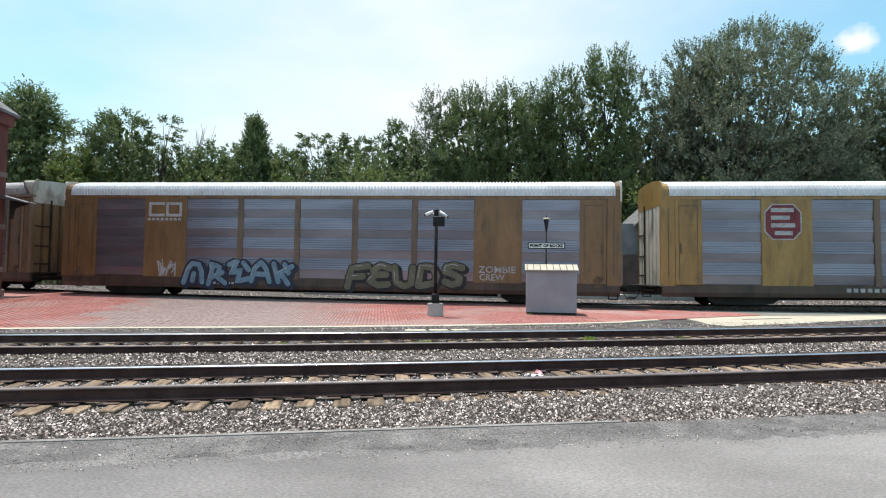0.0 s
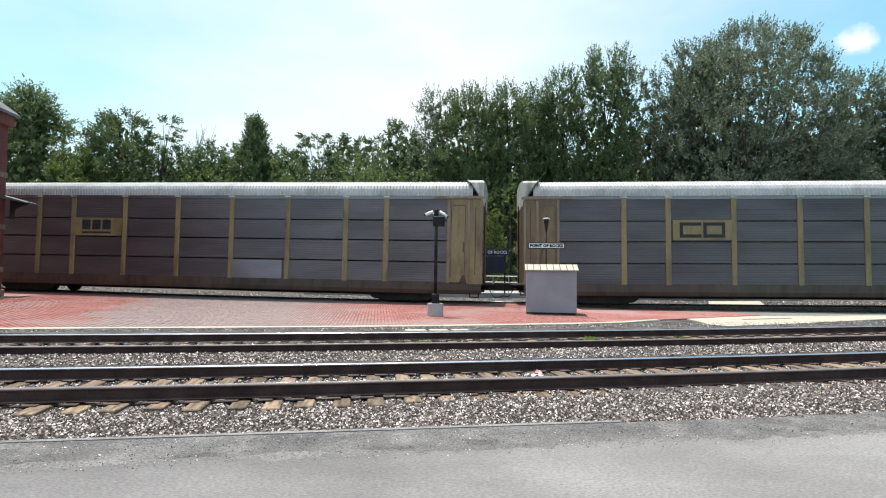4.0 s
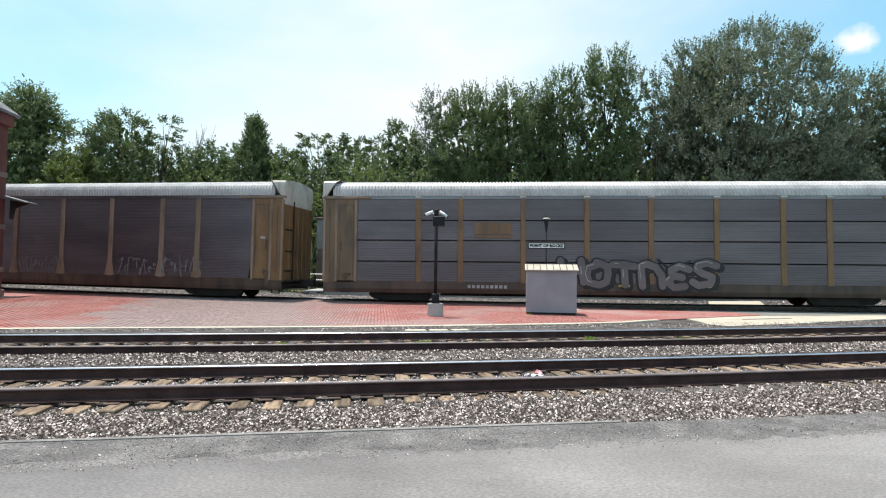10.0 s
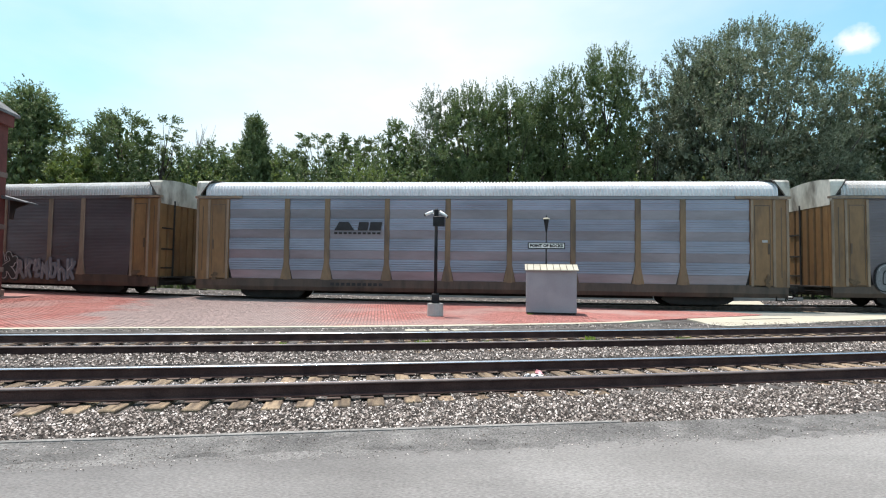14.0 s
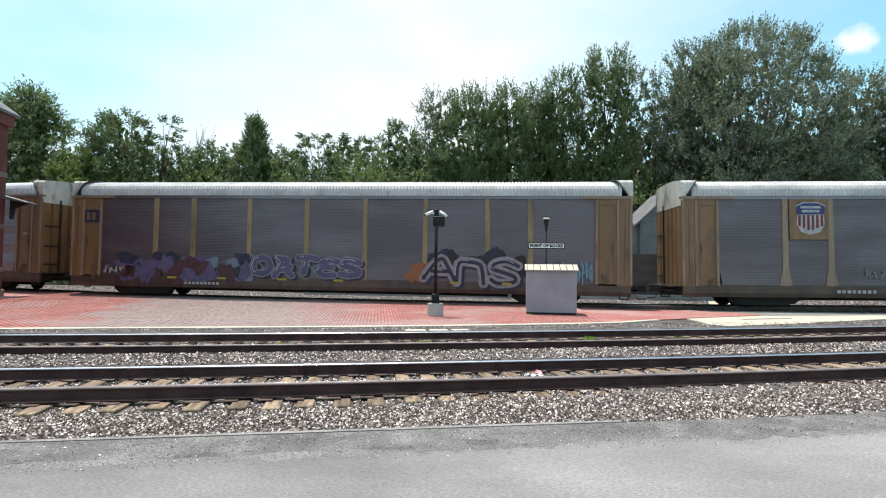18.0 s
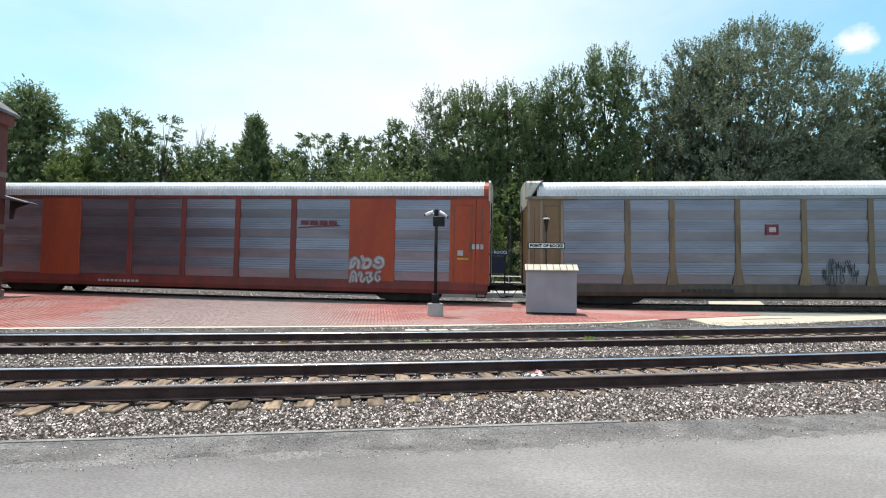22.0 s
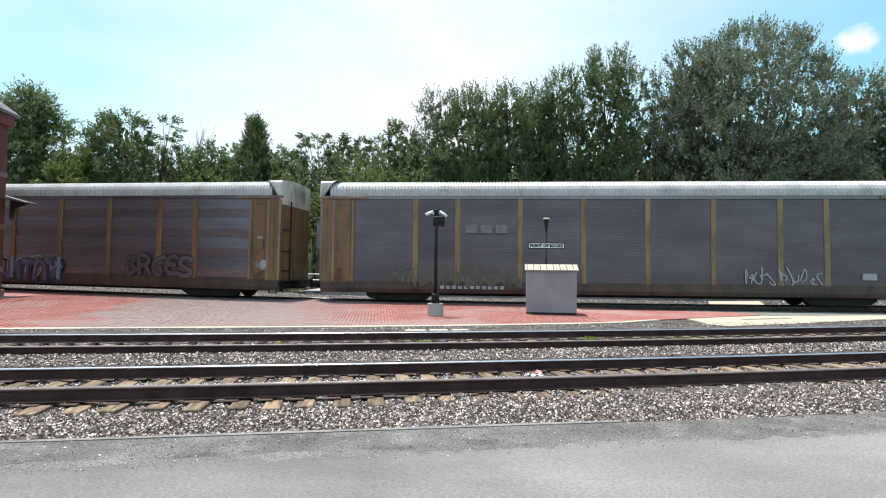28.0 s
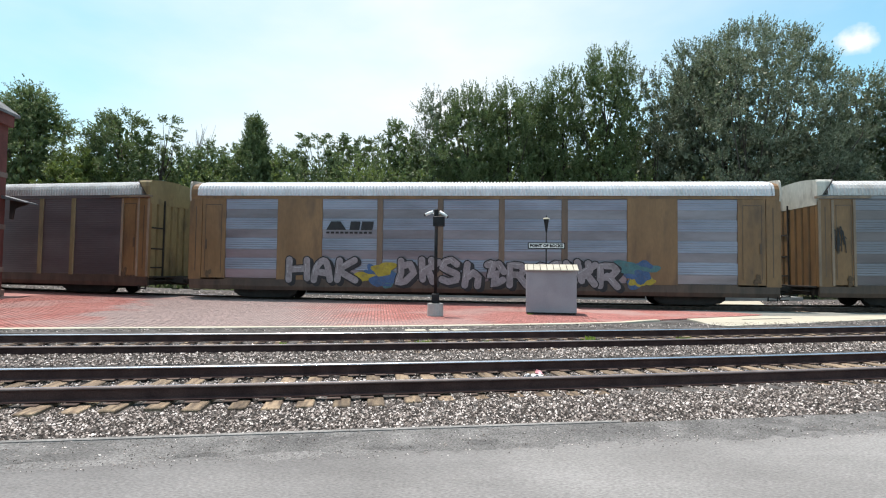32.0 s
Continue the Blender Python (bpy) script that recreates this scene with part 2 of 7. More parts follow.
def face_y(x):
    """The near side of the train."""
    e = np.clip(x, -28, 28)
    s = -0.08972 + 0.00324 * e - 0.00006 * e * e
    return 23.697 - 0.08972 * e + 0.00162 * e ** 2 - 0.00002 * e ** 3 + s * (x - e)


def train_z(x):
    e = np.clip(x, -26, 26)
    return 0.0595 - 0.00265 * e + 0.00031 * e * e


TX = np.arange(-560, 560, 0.1)
TS = np.concatenate([[0], np.cumsum(np.hypot(np.diff(TX), np.diff(face_y(TX))))])
TS -= np.interp(0, TX, TS)


def on_train(s, side):
    """The place at s metres along the train's line, side metres behind its near face, and its heading."""
    x = float(np.interp(s, TS, TX))
    h = math.atan2(float(face_y(x + 0.1) - face_y(x - 0.1)), 0.2)
    return x - side * math.sin(h), float(face_y(x)) + side * math.cos(h), float(train_z(x)), h


def sweep(name, outline, curve, mat, smooth=False):
    """Sweeps a closed outline of (across, up) along points (x, y, z)."""
    n, m = len(outline), len(curve)
    v, f = [], []
    for i, (x, y, z) in enumerate(curve):
        a, b = curve[max(i - 1, 0)], curve[min(i + 1, m - 1)]
        h = math.atan2(b[1] - a[1], b[0] - a[0])
        v += [(x - p * math.sin(h), y + p * math.cos(h), z + q) for p, q in outline]
    for i in range(m - 1):
        f += [(i * n + k, i * n + (k + 1) % n, (i + 1) * n + (k + 1) % n, (i + 1) * n + k) for k in range(n)]
    f += [tuple(range(n - 1, -1, -1)), tuple(range((m - 1) * n, m * n))]
    b = Build().add(v, f)
    return b.mesh(name, mat, smooth)


# ---------------------------------------------------------------- ground
def sheet(name, xs, rows, mat, zf, thick=None):
    """A surface between curves: rows is a list of functions y(x); zf(x, y) its height."""
    v = [(x, float(r(x)), zf(x, float(r(x)))) for r in rows for x in xs]
    n = len(xs)
    f = [(j * n + i, j * n + i + 1, (j + 1) * n + i + 1, (j + 1) * n + i) for j in range(len(rows) - 1) for i in range(n - 1)]
    return Build().add(v, f).mesh(name, mat)


def lerp_rows(a, b, n):
    return [(lambda x, k=k / (n - 1): a(x) * (1 - k) + b(x) * k) for k in range(n)]


g = Build().add([(-2500, -2500, -0.6), (2500, -2500, -0.6), (2500, 2500, -0.6), (-2500, 2500, -0.6)], [(0, 1, 2, 3)])
thing("ground", "earth with rough grass reaching the horizon", "ground", kind="structure", data=g.mesh("ground", M_EARTH))

lot_edge = lambda x: 5.68 + 0.152 * x + 0.0005 * x * x if abs(x) < 30 else 5.68 + 0.152 * x + 0.45
lot_dark = lambda x: lot_edge(x) - 0.62
xs_near = [-60, -40, -25, -15] + [-10 + 0.5 * i for i in range(45)] + [15, 20, 30, 45, 60]
lot = Build()
n = len(xs_near)
v = [(x, -60.0, -0.125) for x in xs_near] + [(x, lot_dark(x) + 0.15, -0.125) for x in xs_near] + [(x, lot_dark(x) + 0.15, -0.6) for x in xs_near]
lot.add(v, [(j * n + i, j * n + i + 1, (j + 1) * n + i + 1, (j + 1) * n + i) for j in range(2) for i in range(n - 1)])
thing("road", "grey weathered asphalt of the parking lot", "asphalt", kind="structure", data=lot.mesh("road", M_ASPHALT))
rnd = random.Random(5)
dk = Build()
xs_near = [-60, -40, -25, -15] + [-10 + 0.05 * i for i in range(450)] + [15, 20, 30, 45, 60]
n = len(xs_near)
wob = [0.05 * noise.noise((x * 1.1, 3, 0)) + 0.06 * noise.noise((x * 4.5, 7, 0)) + 0.04 * noise.noise((x * 17, 9, 0)) for x in xs_near]
v = [(x, lot_dark(x) + 0.02 + w, -0.1235) for x, w in zip(xs_near, wob)] + [(x, lot_edge(x) - 0.05, -0.118) for x in xs_near] + [(x, lot_edge(x) - 0.05, -0.6) for x in xs_near]
dk.add(v, [(j * n + i, j * n + i + 1, (j + 1) * n + i + 1, (j + 1) * n + i) for j in range(2) for i in range(n - 1)])
md = Build()
v = [(x, lot_dark(x) - 0.1 - 1.6 * w + 0.07 * noise.noise((x * 9, 1, 0)), -0.1245) for x, w in zip(xs_near, wob)] + [(x, lot_edge(x) - 0.3, -0.1242) for x in xs_near]
md.add(v, [(i, i + 1, n + i + 1, n + i) for i in range(n - 1)])
thing("road_edge", "grey worn asphalt margin of the lot", "asphalt", kind="structure", data=md.mesh("road_edge", M_ASPHALT_MID))
thing("road_edge", "darker patched asphalt strip beside the ballast", "asphalt", kind="structure", data=dk.mesh("road_edge", M_ASPHALT_OLD))
# pale worn edging between asphalt and ballast
ed = [(x, lot_edge(x), -0.12) for x in [-12 + 0.4 * i for i in range(36)]]
thing("trim", "worn pale edging along the asphalt", "edging", kind="structure",
      data=sweep("trim", [(-0.03, -0.1), (-0.03, 0.006), (0.0, 0.014), (0.035, 0.006), (0.035, -0.1)], ed, M_KERB))

# ---------------------------------------------------------------- ballast bed
def bed_z(x, y):
    """Height of the ballast under the near tracks."""
    d = y - float(near_y(x))
    back = 15.2 + 0.06 * x - y
    z = -0.225
    if d < -0.62:
        z = -0.225 - 0.02 * min(1.0, (-0.62 - d) / 0.8)
    if 2.2 < d < 3.4:
        z = -0.24
    if d > 5.75:
        z = -0.225 + 0.178 * min(1.0, (d - 5.75) / 1.2)
    if d < -0.1:
        z += 0.05 * max(0.0, min(1.0, (x + 0.8) / 1.6))
    if 2.8 < d < 3.98:
        z += 0.045
    return z + 0.012 * noise.noise((x * 3, y * 3, 0))


def plat_edge(x):
    """The front of the brick platform."""
    e = max(x, -12.0)
    return 15.005 + 0.2171 * e + 0.00881 * e * e + 0.000421 * e ** 3 + (0.0 if x > -12 else 0.188 * (x + 12))


xs_bed = [-120, -80, -50, -30] + [-20 + 0.4 * i for i in range(116)] + [30, 40, 60, 90, 120]
bed_rows = lerp_rows(lambda x: lot_edge(x) - 0.02, lambda x: plat_edge(x) + 0.3 if x < 6 else float(near_off(x, 6.6)) + 0.5, 34)
thing("ballast_bed", "grey crushed-stone ballast under the tracks", "ballast", kind="structure", data=sheet("ballast_bed", xs_bed, bed_rows, M_BED, bed_z))

# worn asphalt spreading over the shoulder where the ballast thins out
sh_x = [1.6 + 0.08 * i for i in range(150)] + [14, 18, 25]
spread = lambda x: lot_edge(x) + min(0.6, max(0.05, 0.075 * (x - 1.4))) * (1.0 + 0.35 * noise.noise((x * 1.7, 2, 0)) + 0.3 * noise.noise((x * 6, 4, 0)))
sv = [(x, lot_edge(x) - 0.055, -0.1175) for x in sh_x] + [(x, spread(x), bed_z(x, spread(x)) - 0.004) for x in sh_x]


def shoulder_z(x, y):
    """Height of the ballast or of the asphalt that covers its edge."""
    z = bed_z(x, y)
    if x > 1.6 and y < spread(x):
        k = (y - lot_edge(x)) / max(0.01, spread(x) - lot_edge(x))
        return max(z, -0.1175 * (1 - k) + z * k)
    return z


sn = len(sh_x)
thing("road_edge", "crumbling grey asphalt shoulder under thin gravel", "asphalt", kind="structure",
      data=Build().add(sv, [(i, i + 1, sn + i + 1, sn + i) for i in range(sn - 1)]).mesh("road_edge", M_ASPHALT_MID))

# loose stones on the bed
ICO = np.array([(0, 0, -1), (0.72, -0.53, -0.45), (-0.28, -0.85, -0.45), (-0.89, 0, -0.45), (-0.28, 0.85, -0.45), (0.72, 0.53, -0.45),
                (0.28, -0.85, 0.45), (-0.72, -0.53, 0.45), (-0.72, 0.53, 0.45), (0.28, 0.85, 0.45), (0.89, 0, 0.45), (0, 0, 1)])
ICOF = np.array([(0, 1, 2), (1, 0, 5), (0, 2, 3), (0, 3, 4), (0, 4, 5), (1, 5, 10), (2, 1, 6), (3, 2, 7), (4, 3, 8), (5, 4, 9),
                 (1, 10, 6), (2, 6, 7), (3, 7, 8), (4, 8, 9), (5, 9, 10), (6, 10, 11), (7, 6, 11), (8, 7, 11), (9, 8, 11), (10, 9, 11)])


OCT = np.array([(1, 0, 0), (0, 1, 0), (-1, 0, 0), (0, -1, 0), (0, 0, 1), (0, 0, -1)], float)
OCTF = np.array([(0, 1, 4), (1, 2, 4), (2, 3, 4), (3, 0, 4)])


def stones(pos, size, mat, name, seed, base=ICO, faces=ICOF):
    """Angular stones at the places given, joined into one mesh."""
    r = np.random.RandomState(seed)
    k, n = len(pos), len(base)
    shape = base[None] * (1 + r.uniform(-0.35, 0.35, (k, n, 1)))
    shape = shape * r.uniform(0.55, 1.1, (k, 1, 3))
    a = r.uniform(0, 2 * np.pi, k)
    ca, sa = np.cos(a)[:, None], np.sin(a)[:, None]
    x = shape[:, :, 0] * ca - shape[:, :, 1] * sa
    y = shape[:, :, 0] * sa + shape[:, :, 1] * ca
    t = r.uniform(-0.7, 0.7, k)
    ct, st = np.cos(t)[:, None], np.sin(t)[:, None]
    z = shape[:, :, 2] * ct + x * st
    x = x * ct - shape[:, :, 2] * st
    v = np.stack([x, y, z], 2) * size[:, None, None] + pos[:, None]
    f = (faces[None] + (np.arange(k) * n)[:, None, None]).reshape(-1, 3)
    return arrays_mesh(name, v.reshape(-1, 3), f, mat)


M_STONE = leaf_material("ballast_stone", (0.03, 0.026, 0.024), (0.5, 0.465, 0.435), (0, 0, 0))
for nd in M_STONE.node_tree.nodes:
    if nd.type == "MIX_SHADER":
        nd.inputs[0].default_value = 0.0
_n, _l = M_STONE.node_tree.nodes, M_STONE.node_tree.links
_ramp = _n.new("ShaderNodeValToRGB")
for k, (at, col) in enumerate(((0.0, (0.012, 0.01, 0.009)), (0.4, (0.05, 0.041, 0.036)), (0.62, (0.15, 0.127, 0.115)), (0.84, (0.33, 0.288, 0.265)), (1.0, (0.64, 0.59, 0.56)))):
    el = _ramp.color_ramp.elements[k] if k < 2 else _ramp.color_ramp.elements.new(at)
    el.position, el.color = at, (*col, 1)
_geo = [q for q in _n if q.type == "NEW_GEOMETRY"][0]
_l.new(_geo.outputs["Random Per Island"], _ramp.inputs[0])
_l.new(_ramp.outputs[0], _n["Principled BSDF"].inputs["Base Color"])
M_STONE.node_tree.nodes["Principled BSDF"].inputs["Roughness"].default_value = 0.9


def scatter(count, x0, x1, lo, hi, zf, seed, s0, s1, keep=None):
    r = np.random.RandomState(seed)
    x = r.uniform(x0, x1, count)
    k = r.uniform(0, 1, count)
    y = np.array([lo(a) for a in x]) * (1 - k) + np.array([hi(a) for a in x]) * k
    z = np.array([zf(a, b) for a, b in zip(x, y)])
    s = r.uniform(s0, s1, count)
    if keep is not None:
        ok = np.array([keep(a, b, c) for a, b, c in zip(x, y, r.uniform(0, 1, count))])
        x, y, z, s = x[ok], y[ok], z[ok], s[ok]
    return np.stack([x, y, z + s * 0.25], 1), s


def fade(x, y, q):
    """Stones thin out where the asphalt has spread over the shoulder."""
    if x < 1.5:
        return True
    d = (y - lot_edge(x)) / 1.3
    return q < d * 1.25 + 0.8 - 0.19 * (x - 1.5)


def tie_line(o, x0, x1, seed):
    r = random.Random(seed)
    out, x = [], x0
    while x < x1:
        out.append((x, r.uniform(-0.012, 0.008), r.uniform(-1.2, 1.2), r.uniform(-0.05, 0.05)))
        x += 0.51 + r.uniform(-0.025, 0.025)
    return out


NEAR_TIES = [-6.12, -5.62, -5.08, -4.63, -4.16, -3.69, -3.21, -2.75, -2.32, -1.92, -1.45, -1.02, -0.55, -0.12, 0.4, 0.85,
             1.25, 1.7, 2.12, 2.58, 3.02, 3.45, 3.92, 4.3, 4.81, 5.33, 5.83, 6.27, 6.76, 7.14, 7.6]
_tr = random.Random(1)
NEAR_TIES = [(x, _tr.uniform(-0.012, 0.008), _tr.uniform(-1.5, 1.5), _tr.uniform(-0.08, 0.08)) for x in NEAR_TIES]
TIES = {0.0: tie_line(0.0, -13, -6.4, 1) + NEAR_TIES + tie_line(0.0, 8.05, 16, 3), 4.051: tie_line(4.051, -16, 20, 2)}
TIE_X = {o: np.array([a[0] for a in q]) for o, q in TIES.items()}


def off_ties(x, y, q):
    d = y - float(near_y(x))
    for o, tx in TIE_X.items():
        e = (d - o - 0.7525)
        if abs(e) < 1.2 and np.min(np.abs(tx - (x + e * 0.165))) < 0.125:
            return q < (0.06 if o < 1 else 0.75)
    return True


groups = [scatter(68000, -8.5, 13, lot_edge, lambda x: float(near_y(x)) - 0.1, shoulder_z, 1, 0.008, 0.026, lambda x, y, q: fade(x, y, q) and off_ties(x, y, q)),
          scatter(22000, -12, 15, lambda x: float(near_off(x, 0.06)), lambda x: float(near_off(x, 1.45)), lambda x, y: bed_z(x, y) + 0.005, 2, 0.012, 0.028, off_ties),
          scatter(40000, -14, 17, lambda x: float(near_off(x, 1.56)), lambda x: float(near_off(x, 4.0)), bed_z, 3, 0.013, 0.034, off_ties),
          scatter(9000, -16, 19, lambda x: float(near_off(x, 4.1)), lambda x: float(near_off(x, 5.5)), lambda x, y: bed_z(x, y) + 0.005, 4, 0.015, 0.031, off_ties),
          scatter(10000, -17, 20, lambda x: float(near_off(x, 5.6)), lambda x: float(near_off(x, 7.6)) if x > 5 else plat_edge(x) - 0.02, bed_z, 5, 0.014, 0.028, off_ties),
          scatter(4200, -7, 9, lambda x: lot_dark(x) - 0.25, lot_edge, lambda x, y: -0.12, 6, 0.003, 0.01), scatter(160, -7, 9, lot_dark, lot_edge, lambda x, y: -0.118, 16, 0.008, 0.016)]
thing("ballast_stones", "loose angular grey and white ballast stones", "gravel", kind="stuff", data=stones(groups[0][0], groups[0][1], M_STONE, "ballast_stones", 9, OCT, OCTF))
pos = np.concatenate([p for p, s in groups[1:]]); siz = np.concatenate([s for p, s in groups[1:]]) * 0.95
thing("ballast_stones", "grey ballast stones between and beyond the near rails", "gravel", kind="stuff", data=stones(pos, siz, M_STONE, "ballast_stones", 10, OCT, OCTF))

# ---------------------------------------------------------------- tracks
RAIL_FOOT = [(-0.075, -0.18), (-0.075, -0.168), (-0.012, -0.15), (-0.01, -0.05), (-0.034, -0.04), (-0.0355, -0.027), (0.0355, -0.027), (0.034, -0.04), (0.01, -0.05), (0.012, -0.15), (0.075, -0.168), (0.075, -0.18)]
RAIL_HEAD = [(-0.036, -0.0271), (-0.035, -0.0175), (-0.0298, -0.0095), (-0.0225, -0.0045), (-0.012, -0.0015), (0.0, -0.0006), (0.012, -0.0015), (0.0225, -0.0045), (0.0298, -0.0095), (0.035, -0.0175), (0.036, -0.0271)]


def rail(parent, curve, gauge, web=None):
    """gauge is the side of the head that the wheels polish: 1 away from the road, -1 towards it."""
    band = [(gauge * p, q) for p, q in ((0.0374, -0.024), (0.0362, -0.015), (0.0315, -0.0075), (0.024, -0.0025), (0.013, 0.0006), (-0.006 if gauge < 0 else 0.008, 0.0014 if gauge < 0 else 0.001), (-0.006 if gauge < 0 else 0.008, -0.006))]
    part("running_band", sweep("running_band", band if gauge < 0 else band[::-1], curve, M_RAILTOP, True), parent, "bright polished running band")
    part("rail", sweep("rail", RAIL_FOOT, curve, web or M_RAIL, False), parent, "rust-brown steel rail web and foot")
    part("rail_head", sweep("rail_head", RAIL_HEAD, curve, M_RAILDULL, True), parent, "dull brown rail head")


tie_mesh = Build().slab(-0.11, 0.11, -1.17, 1.17, -0.19, 0.0, 0.012).mesh("tie", M_TIE)
M_PLATE = material("rusty_tie_plate", (0.07, 0.05, 0.043), (0.13, 0.095, 0.08), 0.9, s1=6, s2=40, grain=0.3, spec=0.2)
plate_mesh = Build().slab(-0.09, 0.09, -0.15, 0.15, 0.0, 0.014, 0.004).mesh("tie_plate", M_PLATE)
xs_rail = [-150, -100, -60, -40, -30] + [-24 + 1.0 * i for i in range(53)] + [34, 45, 60, 100, 150]


def near_track(label, o, z_near, z_far):
    t = thing("railway_track", label, "track", "near tracks")
    rail(t, [(x, float(near_off(x, o)), z_near) for x in xs_rail], 1)
    rail(t, [(x, float(near_off(x, o + 1.505)), z_far) for x in xs_rail], -1)
    for x, dz, turn, slip in TIES[o]:
        h = math.atan(0.16915 + 0.00534 * x)
        zt = (z_near + z_far) / 2 - 0.196
        ob = part("tie", tie_mesh, t)
        ob.matrix_basis = pose(x, float(near_off(x, o + 0.7525)), zt + dz, 0, 0, math.degrees(h) + turn) @ Matrix.Translation((0, slip, 0))
        for k in (0, 1.505):
            pl = part("tie_plate", plate_mesh, t)
            pl.matrix_basis = pose(x, float(near_off(x, o + k)), zt + 0.002, 0, 0, math.degrees(h))
    return t


near_track("near railway track with weathered wooden ties in ballast", 0.0, 0.019, 0.0)
near_track("far parallel railway track with wooden ties in ballast", 4.051, -0.025, 0.027)

# the train's own track
tt = thing("railway_track", "railway track behind the brick platform carrying the train", "track")
for side, gauge in ((0.7475, 1), (2.2525, -1)):
    rail(tt, [(lambda q: (q[0], q[1], q[2]))(on_train(s, side)) for s in [-400, -250, -150, -90, -60] + list(range(-45, 46, 2)) + [60, 90, 150, 250, 400]], gauge, M_PLATE)
for k in range(-56, 60):
    q = on_train(k * 0.51, 1.5)
    ob = part("tie", tie_mesh, tt)
    ob.matrix_basis = pose(q[0], q[1], q[2] - 0.19, 0, 0, math.degrees(q[3]))
tb = Build()
v = []
ss = [-400, -250, -150, -90, -60] + list(range(-45, 46, 3)) + [60, 90, 150, 250, 400]
for sd, dz in ((-0.15, -0.35), (0.1, -0.24), (3.0, -0.22), (3.8, -0.24), (11.5, -0.24)):
    for s in ss:
        q = on_train(s, sd)
        v.append((q[0], q[1], q[2] + dz))
n = len(ss)
tb.add(v, [(j * n + i, j * n + i + 1, (j + 1) * n + i + 1, (j + 1) * n + i) for j in range(4) for i in range(n - 1)])
thing("ballast_bed", "ballast shoulder under the passing train", "ballast", kind="structure", data=tb.mesh("ballast_bed", M_BED))
r = np.random.RandomState(12)
pp = []
for s, d in zip(r.uniform(-34, 28, 9000), r.uniform(0.05, 9.0, 9000)):
    q = on_train(s, d)
    pp.append((q[0], q[1], q[2] - 0.215))
thing("ballast_stones", "loose pale ballast stones beneath the train", "gravel", kind="stuff", data=stones(np.array(pp), r.uniform(0.03, 0.055, 9000), M_STONE, "ballast_stones", 13, OCT, OCTF))

# ---------------------------------------------------------------- brick platform
def brick_material():
    m = material("red_platform_brick", (0.36, 0.125, 0.106), (0.45, 0.195, 0.168), 0.85, s1=0.5, s2=10, grain=0.3, bump=0.2, spread=(0.3, 0.7))
    n, l = m.node_tree.nodes, m.node_tree.links
    b = n["Principled BSDF"]
    old = b.inputs["Base Color"].links[0].from_socket
    tc = n.new("ShaderNodeTexCoord")
    br = n.new("ShaderNodeTexBrick")
    br.inputs["Scale"].default_value = 1.0
    br.inputs["Brick Width"].default_value, br.inputs["Row Height"].default_value = 0.22, 0.105
    br.inputs["Mortar Size"].default_value = 0.018
    br.inputs["Color1"].default_value, br.inputs["Color2"].default_value = (0.75, 0.75, 0.75, 1), (1.15, 1.1, 1.1, 1)
    br.inputs["Mortar"].default_value = (0.45, 0.45, 0.45, 1)
    turn = n.new("ShaderNodeMapping")
    turn.inputs["Rotation"].default_value = (0, 0, 1.45)
    l.new(tc.outputs["Object"], turn.inputs["Vector"])
    l.new(turn.outputs[0], br.inputs["Vector"])
    mu = n.new("ShaderNodeMix"); mu.data_type = "RGBA"; mu.blend_type = "MULTIPLY"
    mu.inputs[0].default_value = 1.0
    l.new(old, mu.inputs[6]); l.new(br.outputs["Color"], mu.inputs[7])
    wear = n.new("ShaderNodeTexNoise")
    wear.inputs["Scale"].default_value, wear.inputs["Detail"].default_value = 0.22, 6.0
    mp = n.new("ShaderNodeMapping")
    mp.inputs["Rotation"].default_value = (0, 0, -0.55)
    mp.inputs["Scale"].default_value = (1.2, 1.5, 1)
    mp.inputs["Location"].default_value = (2.3, 0.4, 0)
    l.new(tc.outputs["Object"], mp.inputs["Vector"]); l.new(mp.outputs[0], wear.inputs["Vector"])
    wr = n.new("ShaderNodeMapRange")
    wr.inputs["From Min"].default_value, wr.inputs["From Max"].default_value, wr.inputs["To Max"].default_value = 0.5, 0.62, 0.6
    l.new(wear.outputs["Fac"], wr.inputs["Value"])
    gm = n.new("ShaderNodeMix"); gm.data_type = "RGBA"
    gm.inputs[7].default_value = (0.33, 0.235, 0.215, 1)
    l.new(wr.outputs["Result"], gm.inputs[0]); l.new(mu.outputs[2], gm.inputs[6])
    # a stretch of faded grey brick, ragged towards the red
    sp = n.new("ShaderNodeSeparateXYZ")
    l.new(tc.outputs["Object"], sp.inputs[0])
    rag = n.new("ShaderNodeTexNoise")
    rag.inputs["Scale"].default_value, rag.inputs["Detail"].default_value, rag.inputs["Roughness"].default_value = 0.55, 8.0, 0.62
    l.new(tc.outputs["Object"], rag.inputs["Vector"])

    def calc(op, p, q):
        k = n.new("ShaderNodeMath"); k.operation = op
        for sock, val in zip(k.inputs, (p, q)):
            if isinstance(val, float):
                sock.default_value = val
            else:
                l.new(val, sock)
        return k.outputs[0]

    along = calc("ADD", sp.outputs[0], calc("MULTIPLY", sp.outputs[1], 0.3))
    along = calc("ADD", along, calc("MULTIPLY", rag.outputs["Fac"], 7.0))
    lo, hi = n.new("ShaderNodeMapRange"), n.new("ShaderNodeMapRange")
    lo.inputs["From Min"].default_value, lo.inputs["From Max"].default_value = -3.0, -1.9
    hi.inputs["From Min"].default_value, hi.inputs["From Max"].default_value = 7.4, 3.6
    l.new(along, lo.inputs["Value"]); l.new(along, hi.inputs["Value"])
